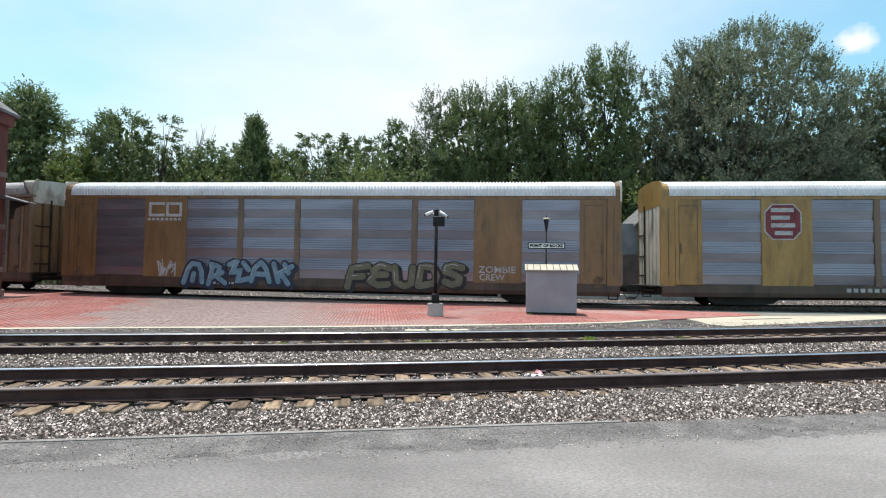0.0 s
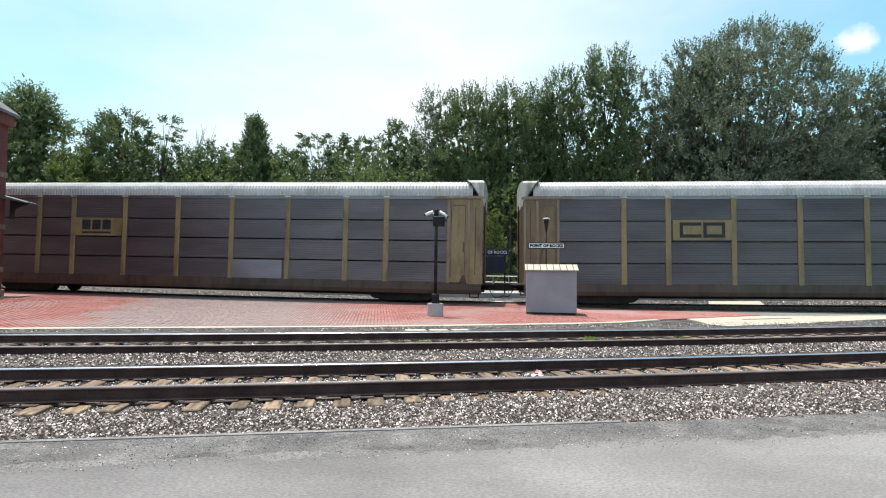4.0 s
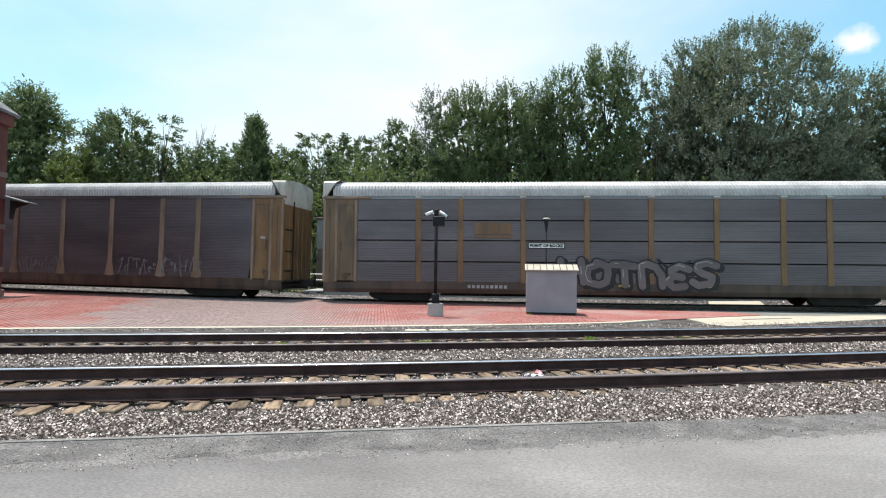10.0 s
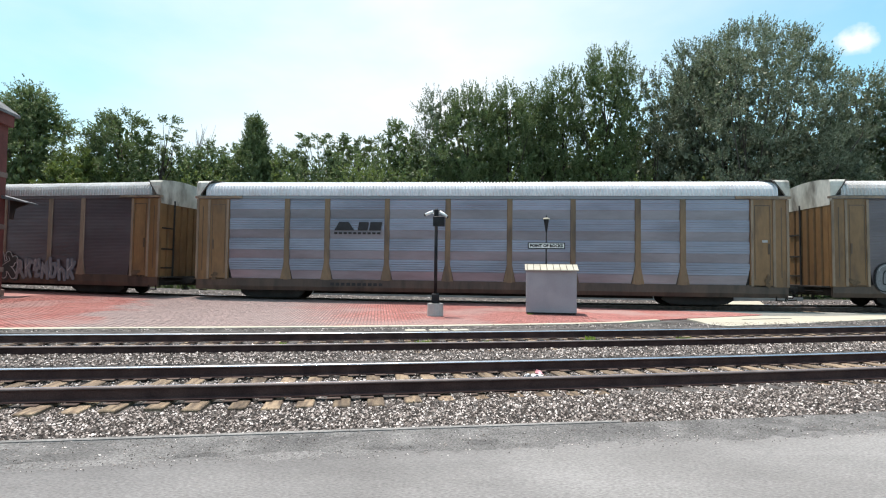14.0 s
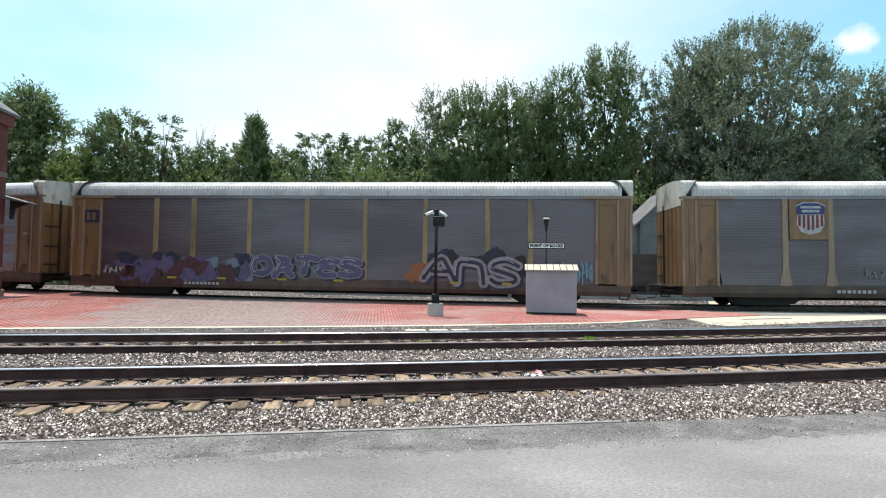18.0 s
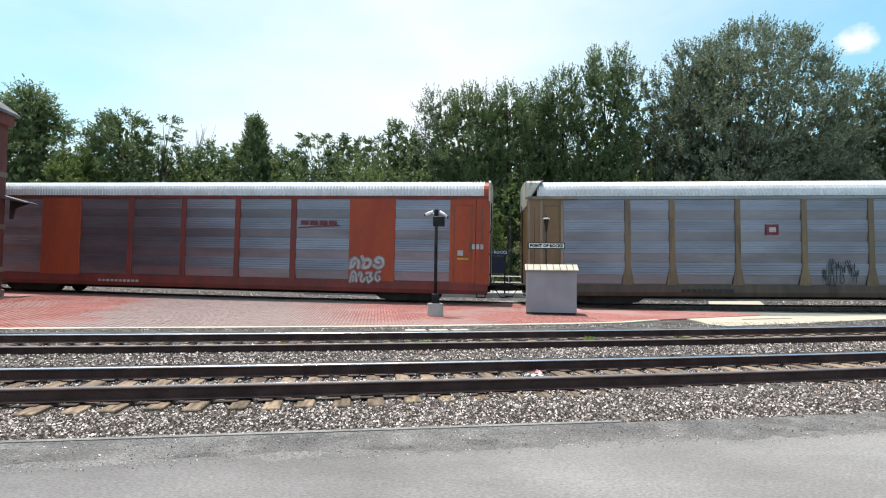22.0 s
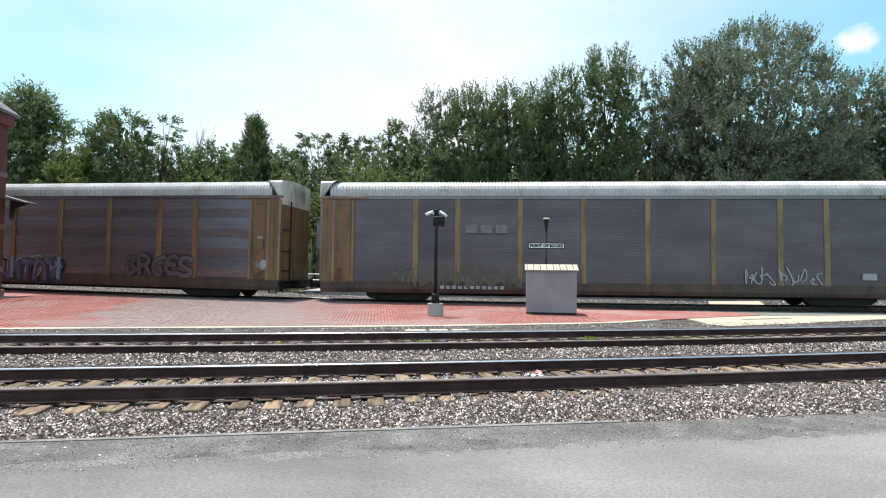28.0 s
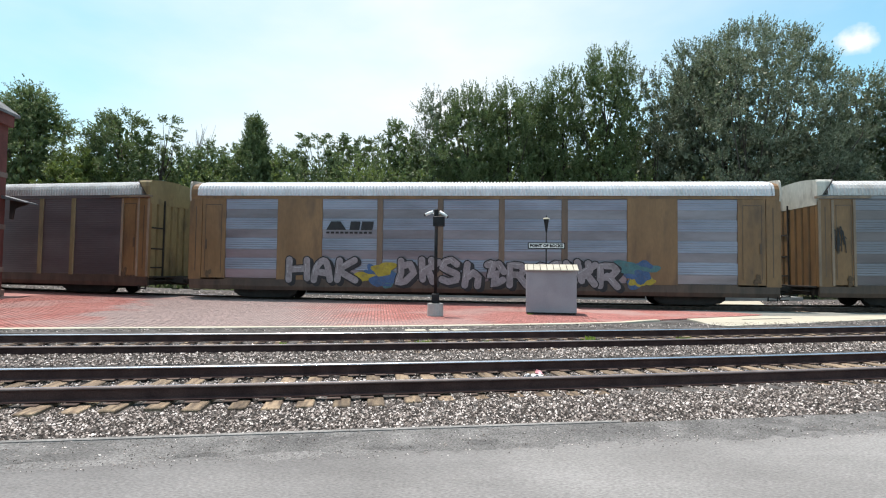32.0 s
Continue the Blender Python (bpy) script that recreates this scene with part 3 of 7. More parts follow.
    fg = n.new("ShaderNodeMix"); fg.data_type = "RGBA"
    l.new(calc("MULTIPLY", calc("MULTIPLY", lo.outputs["Result"], hi.outputs["Result"]), 0.95), fg.inputs[0])
    l.new(gm.outputs[2], fg.inputs[6])
    gb = n.new("ShaderNodeMix"); gb.data_type = "RGBA"; gb.blend_type = "MULTIPLY"
    gb.inputs[0].default_value = 1.0
    gb.inputs[6].default_value = (0.335, 0.262, 0.245, 1)
    l.new(br.outputs["Color"], gb.inputs[7])
    l.new(gb.outputs[2], fg.inputs[7])
    l.new(fg.outputs[2], b.inputs["Base Color"])
    return m


M_BRICK_PAVE = brick_material()
fill_x = [-30 + 2.0 * i for i in range(38)]
fill = Build()
fv = [(x, max(float(near_off(x, 6.0)), 12.5), -0.056) for x in fill_x] + [(x, float(face_y(x)) + 0.3, -0.13) for x in fill_x]
fill.add(fv, [(i, i + 1, 39 + i, 38 + i) for i in range(37)])
thing("gravel_fill", "grey gravel between the lines", "gravel", kind="structure", data=fill.mesh("gravel_fill", M_BED))
plat_back = lambda x: float(face_y(x)) + 0.69
brick_front = lambda x: plat_edge(x) + 0.32
PZ = -0.04


def plat_z(x, k):
    """The paving rises a little towards the rear track."""
    return PZ * (1 - k) + k * (float(train_z(x)) - 0.02)


v, f = [], []
xp = [-60, -40, -30] + [-24 + 0.8 * i for i in range(38)]
for k in range(9):
    for x in xp:
        a, b = brick_front(x), plat_back(x)
        v.append((x, a + (b - a) * k / 8, plat_z(x, k / 8)))
n = len(xp)
f += [(j * n + i, j * n + i + 1, (j + 1) * n + i + 1, (j + 1) * n + i) for j in range(8) for i in range(n - 1)]
pb = Build().add(v, f)
ex = xp[-1]
end = [(ex, brick_front(ex)), (6.83, 17.7), (7.1, 17.8), (8.46, 18.5), (11.68, 20.1), (12.31, 20.42), (12.39, 20.56), (11.7, 21.7), (9.91, 22.35), (7.7, 22.83), (ex, plat_back(ex))]
pb.prism(end, "z", -0.3, PZ - 0.003)
paving = thing("pavement", "red brick station platform with faded grey patches", "platform", kind="structure", data=pb.mesh("pavement", M_BRICK_PAVE))
# pale concrete platform edge in slabs
edge = thing("platform_edge", "pale concrete edging slabs along the platform", "edging", kind="structure")
line = [(-30 + 1.5 * i, plat_edge(-30 + 1.5 * i)) for i in range(24)] + [(5.6, plat_edge(5.6)), (6.83, 17.4), (7.2, 17.55)]
for (xa, ya), (xb, yb) in zip(line, line[1:]):
    q = [(xa + 0.008, ya), (xb - 0.008, yb), (xb - 0.008, yb + 0.315), (xa + 0.008, ya + 0.315)]
    part("edging_slab", Build().prism(q, "z", -0.5, PZ + 0.012).mesh("edging_slab", M_CONCRETE), edge)

# pale concrete walkway beside the brick, and the dull path behind it
cw = Build().prism([(8.27, 16.31), (8.59, 15.94), (11.13, 16.97), (15.93, 19.09), (20.0, 21.0), (20.0, 21.5), (17.38, 20.85), (14.07, 20.14), (11.6, 19.82), (8.41, 18.3)], "z", -0.5, PZ + 0.004)
thing("walkway", "pale sunlit concrete walkway between the tracks", "walkway", kind="structure", data=cw.mesh("walkway", M_CONCRETE))
M_DULL = material("dull_asphalt_path", (0.16, 0.165, 0.15), (0.22, 0.22, 0.2), 0.9, s1=0.8, s2=40, grain=0.25, bump=0.4)
cp = Build().prism([(11.65, 19.87), (14.07, 20.17), (17.38, 20.88), (20.0, 21.53), (20.0, 22.0), (15.0, 22.3), (10.2, 22.6), (9.95, 22.38), (11.75, 21.72), (12.44, 20.56)], "z", -0.5, PZ - 0.01)
thing("path", "dull asphalt path along the rear track", "path", kind="structure", data=cp.mesh("path", M_DULL))
M_TAR = material("tar_seam", (0.03, 0.03, 0.03), (0.06, 0.06, 0.055), 0.8, s1=4, s2=30)
sl = Build().prism([(10.3, 18.18), (11.4, 18.5), (12.4, 18.85), (12.38, 18.95), (11.3, 18.66), (10.3, 18.32)], "z", PZ, PZ + 0.009)
thing("tar_patch", "dark tar seam in the concrete walkway", "tar patch", kind="structure", data=sl.mesh("tar_patch", M_TAR))
cr = Build().prism([(12.9, 25.6), (15.9, 26.1), (18.1, 30.3), (14.9, 29.8)], "z", -0.5, -0.03)
thing("crossing_slab", "pale concrete walkway slab beyond the rear rails", "walkway", kind="structure", data=cr.mesh("crossing_slab", M_CONCRETE))

for k, (sx, sy, sw) in enumerate(((-0.95, 13.86, 0.55), (-0.3, 13.95, 0.5), (0.3, 14.05, 0.45))):
    thing("concrete_slab", "pale flat concrete slab lying in the gravel", "slab", "slabs by the platform", data=Build().slab(0, sw, 0, 0.3, -0.06, 0.03, 0.008).mesh("concrete_slab", M_CONCRETE), at=pose(sx, sy, -0.07, 0, 0, 9 + 3 * k))
M_SCRAP = material("white_plastic_scrap", (0.6, 0.58, 0.58), (0.75, 0.73, 0.73), 0.5, s1=8, s2=40, grain=0.1)
M_SCRAP_PINK = material("pink_plastic_scrap", (0.5, 0.22, 0.25), (0.62, 0.32, 0.35), 0.5, s1=8, s2=40, grain=0.1)
lr = random.Random(8)
for mat, label, sx, sy, sw, sd in ((M_SCRAP, "crumpled white plastic scrap between the rails", 1.38, 8.72, 0.3, 0.1), (M_SCRAP_PINK, "crumpled pink plastic scrap between the rails", 1.62, 8.88, 0.1, 0.26)):
    hh = [[lr.uniform(0.0, 0.05) for _ in range(6)] for _ in range(5)]
    lv = [(sw * i / 5 + lr.uniform(-0.015, 0.015), sd * j / 4 + lr.uniform(-0.01, 0.01), hh[j][i]) for j in range(5) for i in range(6)]
    lf = [(j * 6 + i, j * 6 + i + 1, j * 6 + i + 7, j * 6 + i + 6) for j in range(4) for i in range(5)]
    lb = Build().add(lv, lf).add([(x, y, z - 0.012) for x, y, z in lv], [tuple(reversed(q)) for q in lf])
    thing("litter", label, "litter", "litter", data=lb.mesh("litter", mat), at=pose(sx, sy, -0.185, 0, 0, 12))

# weeds between the rails and by the shed
M_WEED = leaf_material("fresh_green_weed", (0.09, 0.15, 0.02), (0.2, 0.27, 0.05), (0.25, 0.36, 0.05))


def weed(x, y, z, w, h, seed):
    r = random.Random(seed)
    b = Build()
    for i in range(46):
        a, q = r.uniform(0, 6.28), r.gauss(0, 0.4) * w
        bx, by = q, r.gauss(0, 0.25) * w
        l = h * r.uniform(0.4, 1.1)
        dx, dy = math.cos(a) * l * 0.5, math.sin(a) * l * 0.5
        sx, sy = -math.sin(a) * 0.012, math.cos(a) * 0.012
        b.add([(bx - sx, by - sy, 0), (bx + sx, by + sy, 0), (bx + dx * 0.5 + sx, by + dy * 0.5 + sy, l * 0.7), (bx + dx, by + dy, l)], [(0, 1, 2), (0, 2, 3)])
    thing("weed", "tuft of bright green weeds in the ballast", "weed", "weeds", data=b.mesh("weed", M_WEED), at=pose(x, y, z))


for k, (wx, wy, w, h) in enumerate(((-0.46, 12.60, 0.3, 0.12), (3.73, 13.36, 0.28, 0.16), (6.27, 13.79, 0.3, 0.12), (-3.65, 12.25, 0.15, 0.07), (1.06, 12.72, 0.1, 0.1), (-1.90, 12.39, 0.12, 0.06))):
    weed(wx, wy, -0.215, w, h, 70 + k)
weed(3.15, 19.05, -0.05, 0.12, 0.1, 80)
# ---------------------------------------------------------------- trees
def leafy_shoots(name, start, way, length, rad, out, per, size, slim, seed, mat):
    """Leafy shoots joined into one mesh: leaves stand round each shoot and thin towards its tip."""
    r = np.random.RandomState(seed)
    start, way, out = (np.repeat(np.asarray(q, float), per, 0) for q in (start, way, out))
    length, rad = np.repeat(np.asarray(length, float), per), np.repeat(np.asarray(rad, float), per)
    k = len(start)
    unit = lambda q: q / np.maximum(np.linalg.norm(q, axis=1)[:, None], 1e-6)
    t = r.uniform(0, 1, k) ** 0.85
    side = unit(r.normal(0, 1, (k, 3)))
    p = start + way * (length * t)[:, None] + side * (rad * (1 - 0.72 * t) * r.uniform(0.2, 1.0, k))[:, None]
    axis = unit(way * 0.7 + side * 0.8 + r.normal(0, 0.35, (k, 3)))
    nrm = out * 0.55 + np.array((0, 0, 0.35)) + r.normal(0, 0.6, (k, 3))
    wide = unit(np.cross(nrm, axis))
    s = (r.uniform(0.6, 1.3, k) * size)[:, None]
    v = np.stack([p - axis * s, p + wide * s * slim - axis * s * 0.15, p + axis * s, p - wide * s * slim - axis * s * 0.15], 1).reshape(-1, 3)
    return arrays_mesh(name, v, np.arange(k * 4).reshape(k, 4), mat)


# style: how far shoots lean out, how far up, shoot length, shoot radius, leaf slimness, shoots per bough
STYLES = {"round": (0.75, 0.5, 0.75, 0.3, 0.5, 15), "plume": (0.4, 1.0, 1.25, 0.2, 0.36, 17), "vase": (0.45, 0.9, 1.15, 0.2, 0.36, 15),
          "spire": (0.45, 0.75, 0.8, 0.22, 0.42, 15), "tier": (1.0, 0.22, 1.1, 0.26, 0.45, 14), "flat": (1.0, 0.1, 0.6, 0.2, 0.42, 13)}


def tree(label, x, y, h, w, seed, mat=None, style="round", size=0.092, dens=1.0, base=0.12):
    """A tapered trunk, rising limbs and a crown of boughs that end in leafy shoots, with gaps between them."""
    r = random.Random(seed)
    mat = mat or M_LEAF
    lean_out, lean_up, long_, thick, slim, many = STYLES[style]
    t = thing("tree", label, "tree", "tree line", at=pose(x, y, -0.6))
    wood = Build()
    top = h * (0.62 if style == "vase" else 0.84)
    trunk = [(0.5 * noise.noise((seed, q * 0.7, 0)), 0.5 * noise.noise((seed, q * 0.7, 5)), top * q / 6) for q in range(7)]
    r0 = 0.011 * h + 0.05
    wood.tube(trunk, [r0 * (1 - 0.88 * q / 6) for q in range(7)], 9)

    def reach(k):
        if style == "spire":
            e = 0.95 if k < 0.5 else 0.95 * ((1 - k) / 0.5) ** 0.8 + 0.03
        elif style == "tier":
            e = 1.0 - 0.25 * k if k < 0.45 else 0.89 * ((1 - k) / 0.55) ** 0.72 + 0.05
        elif style == "vase":
            e = 0.4 + 0.62 * k ** 0.7 if k < 0.6 else 0.8 * max(0.0, 1 - ((k - 0.6) / 0.42) ** 3) ** 0.5 + 0.06
        elif style == "flat":
            e = 0.3 if k < 0.5 else 1.0 - 0.3 * (k - 0.5)
        else:
            e = 0.78 + 0.25 * math.sin(math.pi * k * 0.95) if k < 0.6 else 1.0 * math.sqrt(max(0.0, 1 - ((k - 0.6) / 0.43) ** 2))
        return w / 2 * e

    start, way, length, rad, out = [], [], [], [], []
    core = []
    size_b = min(1.0, 0.36 + 0.06 * w)
    count = int((14 + 0.8 * w * h * (1 - base)) * dens)
    if style == "flat":
        count = int((10 + 0.9 * w * h * (1 - base)) * dens)
    for i in range(count):
        k = ((i + r.random()) / count) ** (0.8 if style == "vase" else 0.6)
        a = i * 2.39996 + r.uniform(-0.5, 0.5)
        lump = 1.0 + 0.34 * noise.noise((math.cos(a) * 1.3 + seed, math.sin(a) * 1.3, k * 4.5))
        rb = size_b * r.uniform(0.6, 1.1) * (1.0 - 0.3 * k)
        d = reach(k) * lump * (0.4 + 0.6 * math.sqrt(r.random()))
        z = h * (base + (1 - base) * k) - rb - 1.1 * long_ * max(0.0, lean_up)
        p = Vector((math.cos(a) * d, math.sin(a) * d, z))
        if noise.noise((p.x * 0.42 + seed * 3, p.y * 0.42, z * 0.42)) < (-0.4 if style != "flat" else -0.25):
            continue
        hidden = 0.3 if z < 7.2 else 0.5 if p.y > 0.2 * w else 1.0
        away = Vector((math.cos(a), math.sin(a), 0)) * min(1.0, 2.2 * d / max(w, 0.1))
        for q in range(max(2, int(many * hidden))):
            u = Vector((r.gauss(0, 1), r.gauss(0, 1), r.gauss(0, 0.8))).normalized()
            g = (away * lean_out + Vector((0, 0, lean_up)) + u * 0.42).normalized()
            start.append(p + Vector((u.x, u.y, u.z * (0.35 if style in ("flat", "tier") else 0.85))) * rb * r.uniform(0.25, 0.95))
            way.append(g)
            length.append(long_ * r.uniform(0.55, 1.25))
            rad.append(thick * r.uniform(0.7, 1.3))
            out.append((u * 0.6 + away * 0.6 + Vector((0, 0, 0.4))).normalized())
        if i % (9 if style == "vase" else 4) == 0 or style == "flat":
            low = 0.12 if style == "vase" else 0.3
            q = max(0.3, min(5.4, (z * (0.5 if style == "vase" else 0.74) - low * d) / top * 6))
            p0 = Vector(trunk[int(q)]).lerp(Vector(trunk[int(q) + 1]), q - int(q))
            rl = r0 * (0.5 if style == "vase" else 0.34) * (1 - 0.55 * k)
            mid = p0.lerp(p, 0.5) + Vector((0.16 * d * math.cos(a) + r.uniform(-0.3, 0.3), 0.16 * d * math.sin(a), -0.05 * h * (1 - k)))
            wood.tube([p0, mid, p, p + Vector((0.1, 0, rb * 0.9))], [rl, rl * 0.7, rl * 0.35, rl * 0.1], 5, False)
    part("trunk", wood.mesh("trunk", M_BARK, True), t, "grey-brown bark")
    part("crown", leafy_shoots("crown", start, way, length, rad, out, 20, size, slim, seed, mat), t)
    if style != "flat":
        # leaves inside the crown close most of it to the sky
        for i in range(int((5.0 if style == "vase" else 7.5) * w * h * (1 - base) * min(1.0, dens))):
            k, a = r.uniform(0.0, 0.93), r.uniform(0, math.tau)
            d = reach(k) * 0.86 * math.sqrt(r.random())
            p = Vector((math.cos(a) * d, math.sin(a) * d, h * (base + (1 - base) * k) - 0.9 - 0.7 * long_ * max(0.0, lean_up)))
            if p.z > 6.5 and noise.noise((p.x * 0.42 + seed * 3, p.y * 0.42, p.z * 0.42)) > -0.36:
                core.append(p)
        n = len(core)
        up = np.tile((0.0, 0.0, 1.0), (n, 1))
        part("inner_crown", leafy_shoots("inner_crown", core, up, np.full(n, 0.4), np.full(n, 0.5), up, 11, 0.2, 0.55, seed + 400, mat), t, "shaded inner leaves")
    return t


def bare_tree(x, y, h, seed):
    r = random.Random(seed)
    t = thing("tree", "leafless dead tree with pale thin branches", "tree", "tree line", at=pose(x, y, -0.6))
    wood = Build()
    wood.tube([(0, 0, 0), (0.1, 0, h * 0.5), (0, 0.1, h)], [0.14, 0.09, 0.02], 6)
    for i in range(26):
        z = h * r.uniform(0.6, 0.95)
        a = r.uniform(0, 6.28)
        d = Vector((math.cos(a) * 0.6, math.sin(a) * 0.6, r.uniform(0.9, 2.2))) * r.uniform(0.5, 1.3)
        wood.tube([(0, 0, z), Vector((0, 0, z)) + d * 0.5, Vector((0.1, 0, z + 0.2)) + d], [0.035, 0.025, 0.01], 4, False)
    part("trunk", wood.mesh("trunk", M_DEADWOOD), t)
    return t


ROUND = "broad leafy green tree behind the railway"
SILV = "tall tree with silvery-green leaves and upright shoots"
FLATTOP = "flat-topped tree with clumped dark leaves"
tree(ROUND, -36.27, 46, 18.19, 11.80, 11, M_LEAF, "tier", dens=1.1, base=0.1)
tree(ROUND, -43.99, 48, 18.46, 13.32, 38, M_LEAF, "round", dens=1.0, base=0.06)
tree(ROUND, -31.15, 44.5, 12.54, 4.94, 21, M_LEAF_LIGHT, "round", dens=1.0, base=0.08)
tree(ROUND, -28.93, 47, 16.27, 6.52, 12, M_LEAF, "round", dens=1.2, base=0.1)
tree(ROUND, -30.96, 46.5, 14.31, 1.94, 22, M_LEAF, "plume", dens=1.0, base=0.1)
tree("slender open tree with sparse leaves", -25.27, 47, 16.21, 3.11, 13, M_LEAF, "flat", dens=0.9, base=0.62)
tree("pointed dense green tree", -17.26, 48, 16.50, 5.59, 14, M_LEAF, "spire", dens=1.4, base=0.12)
tree(ROUND, -21.13, 50, 14.29, 5.55, 24, M_LEAF, "round", dens=1.0, base=0.08)
tree(ROUND, -14.85, 49, 13.59, 4.08, 28, M_LEAF, "round", dens=1.0, base=0.08)
tree(ROUND, -23.25, 48, 13.77, 2.94, 23, M_LEAF, "plume", dens=0.8, base=0.08)
tree(FLATTOP, -12.16, 50, 15.08, 3.44, 15, M_LEAF, "flat", dens=1.2, base=0.6)
tree(FLATTOP, -10.14, 50, 14.95, 2.70, 16, M_LEAF, "flat", dens=1.2, base=0.6)
tree(FLATTOP, -8.54, 50, 14.96, 2.70, 26, M_LEAF, "flat", dens=1.2, base=0.6)
tree("open-crowned tree with dark leaf clumps", -6.27, 49, 14.73, 2.65, 27, M_LEAF, "flat", dens=1.2, base=0.5)
tree("open-crowned tree with dark leaf clumps", -4.23, 49, 16.27, 3.26, 17, M_LEAF, "round", dens=0.7, base=0.45)
tree(ROUND, -2.40, 49, 14.25, 4.08, 29, M_LEAF, "round", dens=1.0, base=0.1)
tree("open tree with sparse leafy boughs", -0.80, 47, 19.09, 3.46, 30, M_LEAF_SILVER, "vase", dens=0.8, base=0.4)
tree(SILV, 2.16, 46, 19.06, 6.10, 18, M_LEAF, "plume", dens=1.1, base=0.08)
tree(SILV, 5.69, 46, 19.39, 5.19, 19, M_LEAF, "plume", dens=1.0, base=0.06)
tree(SILV, 8.57, 47, 19.99, 3.46, 39, M_LEAF, "plume", dens=1.0, base=0.06)
tree(SILV, 10.63, 47, 21.22, 3.81, 20, M_LEAF, "plume", dens=1.0, base=0.06)
tree(SILV, 14.18, 46, 22.72, 5.87, 31, M_LEAF, "plume", dens=1.1, base=0.06)
tree(SILV, 18.85, 47, 21.61, 6.34, 32, M_LEAF_SILVER, "vase", dens=0.6, base=0.12)
tree("large spreading tree with silvery leaves and dark fanning limbs", 26.12, 45, 23.46, 18.22, 33, M_LEAF_SILVER, "vase", dens=1.6, base=0.12)
tree(SILV, 21.93, 46.5, 23.52, 4.79, 40, M_LEAF_SILVER, "plume", dens=0.9, base=0.1)
tree(SILV, 24.86, 46.5, 24.45, 5.13, 41, M_LEAF_SILVER, "plume", dens=0.7, base=0.3)
tree(ROUND, 30.10, 43, 15.23, 8.95, 34, M_LEAF_SILVER, "round", dens=0.9, base=0.1)
tree(SILV, 36.06, 45, 20.69, 5.52, 36, M_LEAF_SILVER, "plume", dens=0.9, base=0.08)
tree(ROUND, 38.31, 44, 17.50, 6.71, 35, M_LEAF, "round", dens=1.0, base=0.08)
tree(ROUND, 44.47, 46, 18.74, 9.57, 37, M_LEAF, "round", dens=1.0, base=0.06)
bare_tree(-23.42, 50, 14.76, 3)
bare_tree(-22.96, 51, 14.61, 4)


def thicket(name, label, x0, x1, y0, y1, h0, h1, count, mat, seed, per=16, size=0.1, kind="round", low=0.72):
    """Brush: leafy shoots on many hidden stems of uneven height."""
    r = np.random.RandomState(seed)
    lean_out, lean_up, long_, thick, slim, many = STYLES[kind]
    start, way, length, rad, out = [], [], [], [], []
    for i in range(count):
        x = r.uniform(x0, x1)
        y = r.uniform(y0, y1) + max(0, -x) * 0.12
        h = (h0 + (h1 - h0) * (0.5 + 0.65 * noise.noise((x * 0.22, y * 0.2, seed)))) * r.uniform(0.78, 1.08)
        for k in range(int(h * 3.4)):
            f = (k + r.uniform(0, 1)) / (h * 3.4)
            z = -0.6 + h * f - 0.3
            if z < 6.5 and r.uniform() < low:
                continue
            spread = 0.9 * math.sqrt(max(0.05, 1 - f ** 3))
            a = r.uniform(0, 6.28)
            o = np.array((math.cos(a), math.sin(a), 0.0))
            start.append(np.array((x, y, z)) + o * spread * r.uniform(0.2, 1.0))
            g = o * lean_out * 0.6 + np.array((0, 0, lean_up + 0.2)) + r.normal(0, 0.3, 3)
            way.append(g / np.linalg.norm(g))
            length.append(r.uniform(0.4, 0.9)); rad.append(r.uniform(0.22, 0.45))
            out.append((0.4 * o[0], 0.4 * o[1] - 0.3, 0.7))
    thing(name, label, "bushes", kind="stuff", data=leafy_shoots(name, start, way, length, rad, out, per, size, slim, seed, mat))


thicket("undergrowth", "dense dark green undergrowth beneath the trees", -46, 0, 44.0, 48.0, 11.0, 13.5, 300, M_LEAF, 50, 15, 0.13)
thicket("undergrowth", "dense dark green undergrowth beneath the tall trees", -2, 44, 48.5, 51.5, 13.0, 17.5, 300, M_LEAF, 55, 11, 0.2)
thicket("far_woods", "distant mixed woods closing the view", -75, 62, 56.0, 62.0, 12.5, 16.5, 300, M_LEAF, 54, 6, 0.36, low=0.35)
thicket("undergrowth", "light green bushes and vines along the tree line", -42, -2, 40.0, 43.0, 8.0, 11.5, 170, M_LEAF_LIGHT, 51, 16, 0.092)
thicket("undergrowth", "light green bushes and vines along the tree line", 0, 40, 39.0, 42.0, 5.5, 11.0, 130, M_LEAF_LIGHT, 52, 16, 0.092)

# a bank added behind the trees, coloured dark like shade, to hide low sky
M_SLOPE = material("dark_backing_slope", (0.025, 0.032, 0.016), (0.055, 0.06, 0.032), 0.95, s1=0.3, s2=5, grain=0.4, bump=0.8, bump_scale=6)
slope = Build()
sx = [-140 + 8.0 * i for i in range(36)]
v = [(x, y, z + (0.9 * noise.noise((x * 0.06, y * 0.05, 3)) if z > 0 else 0.0)) for y, z in ((52.0, -0.65), (57.0, 5.0), (63.0, 9.0), (85.0, 11.0)) for x in sx]
slope.add(v, [(j * 36 + i, j * 36 + i + 1, (j + 1) * 36 + i + 1, (j + 1) * 36 + i) for j in range(3) for i in range(35)])
thing("ground_bank", "dark bank added to block low sky under the far woods", "bank", kind="structure", data=slope.mesh("ground_bank", M_SLOPE))

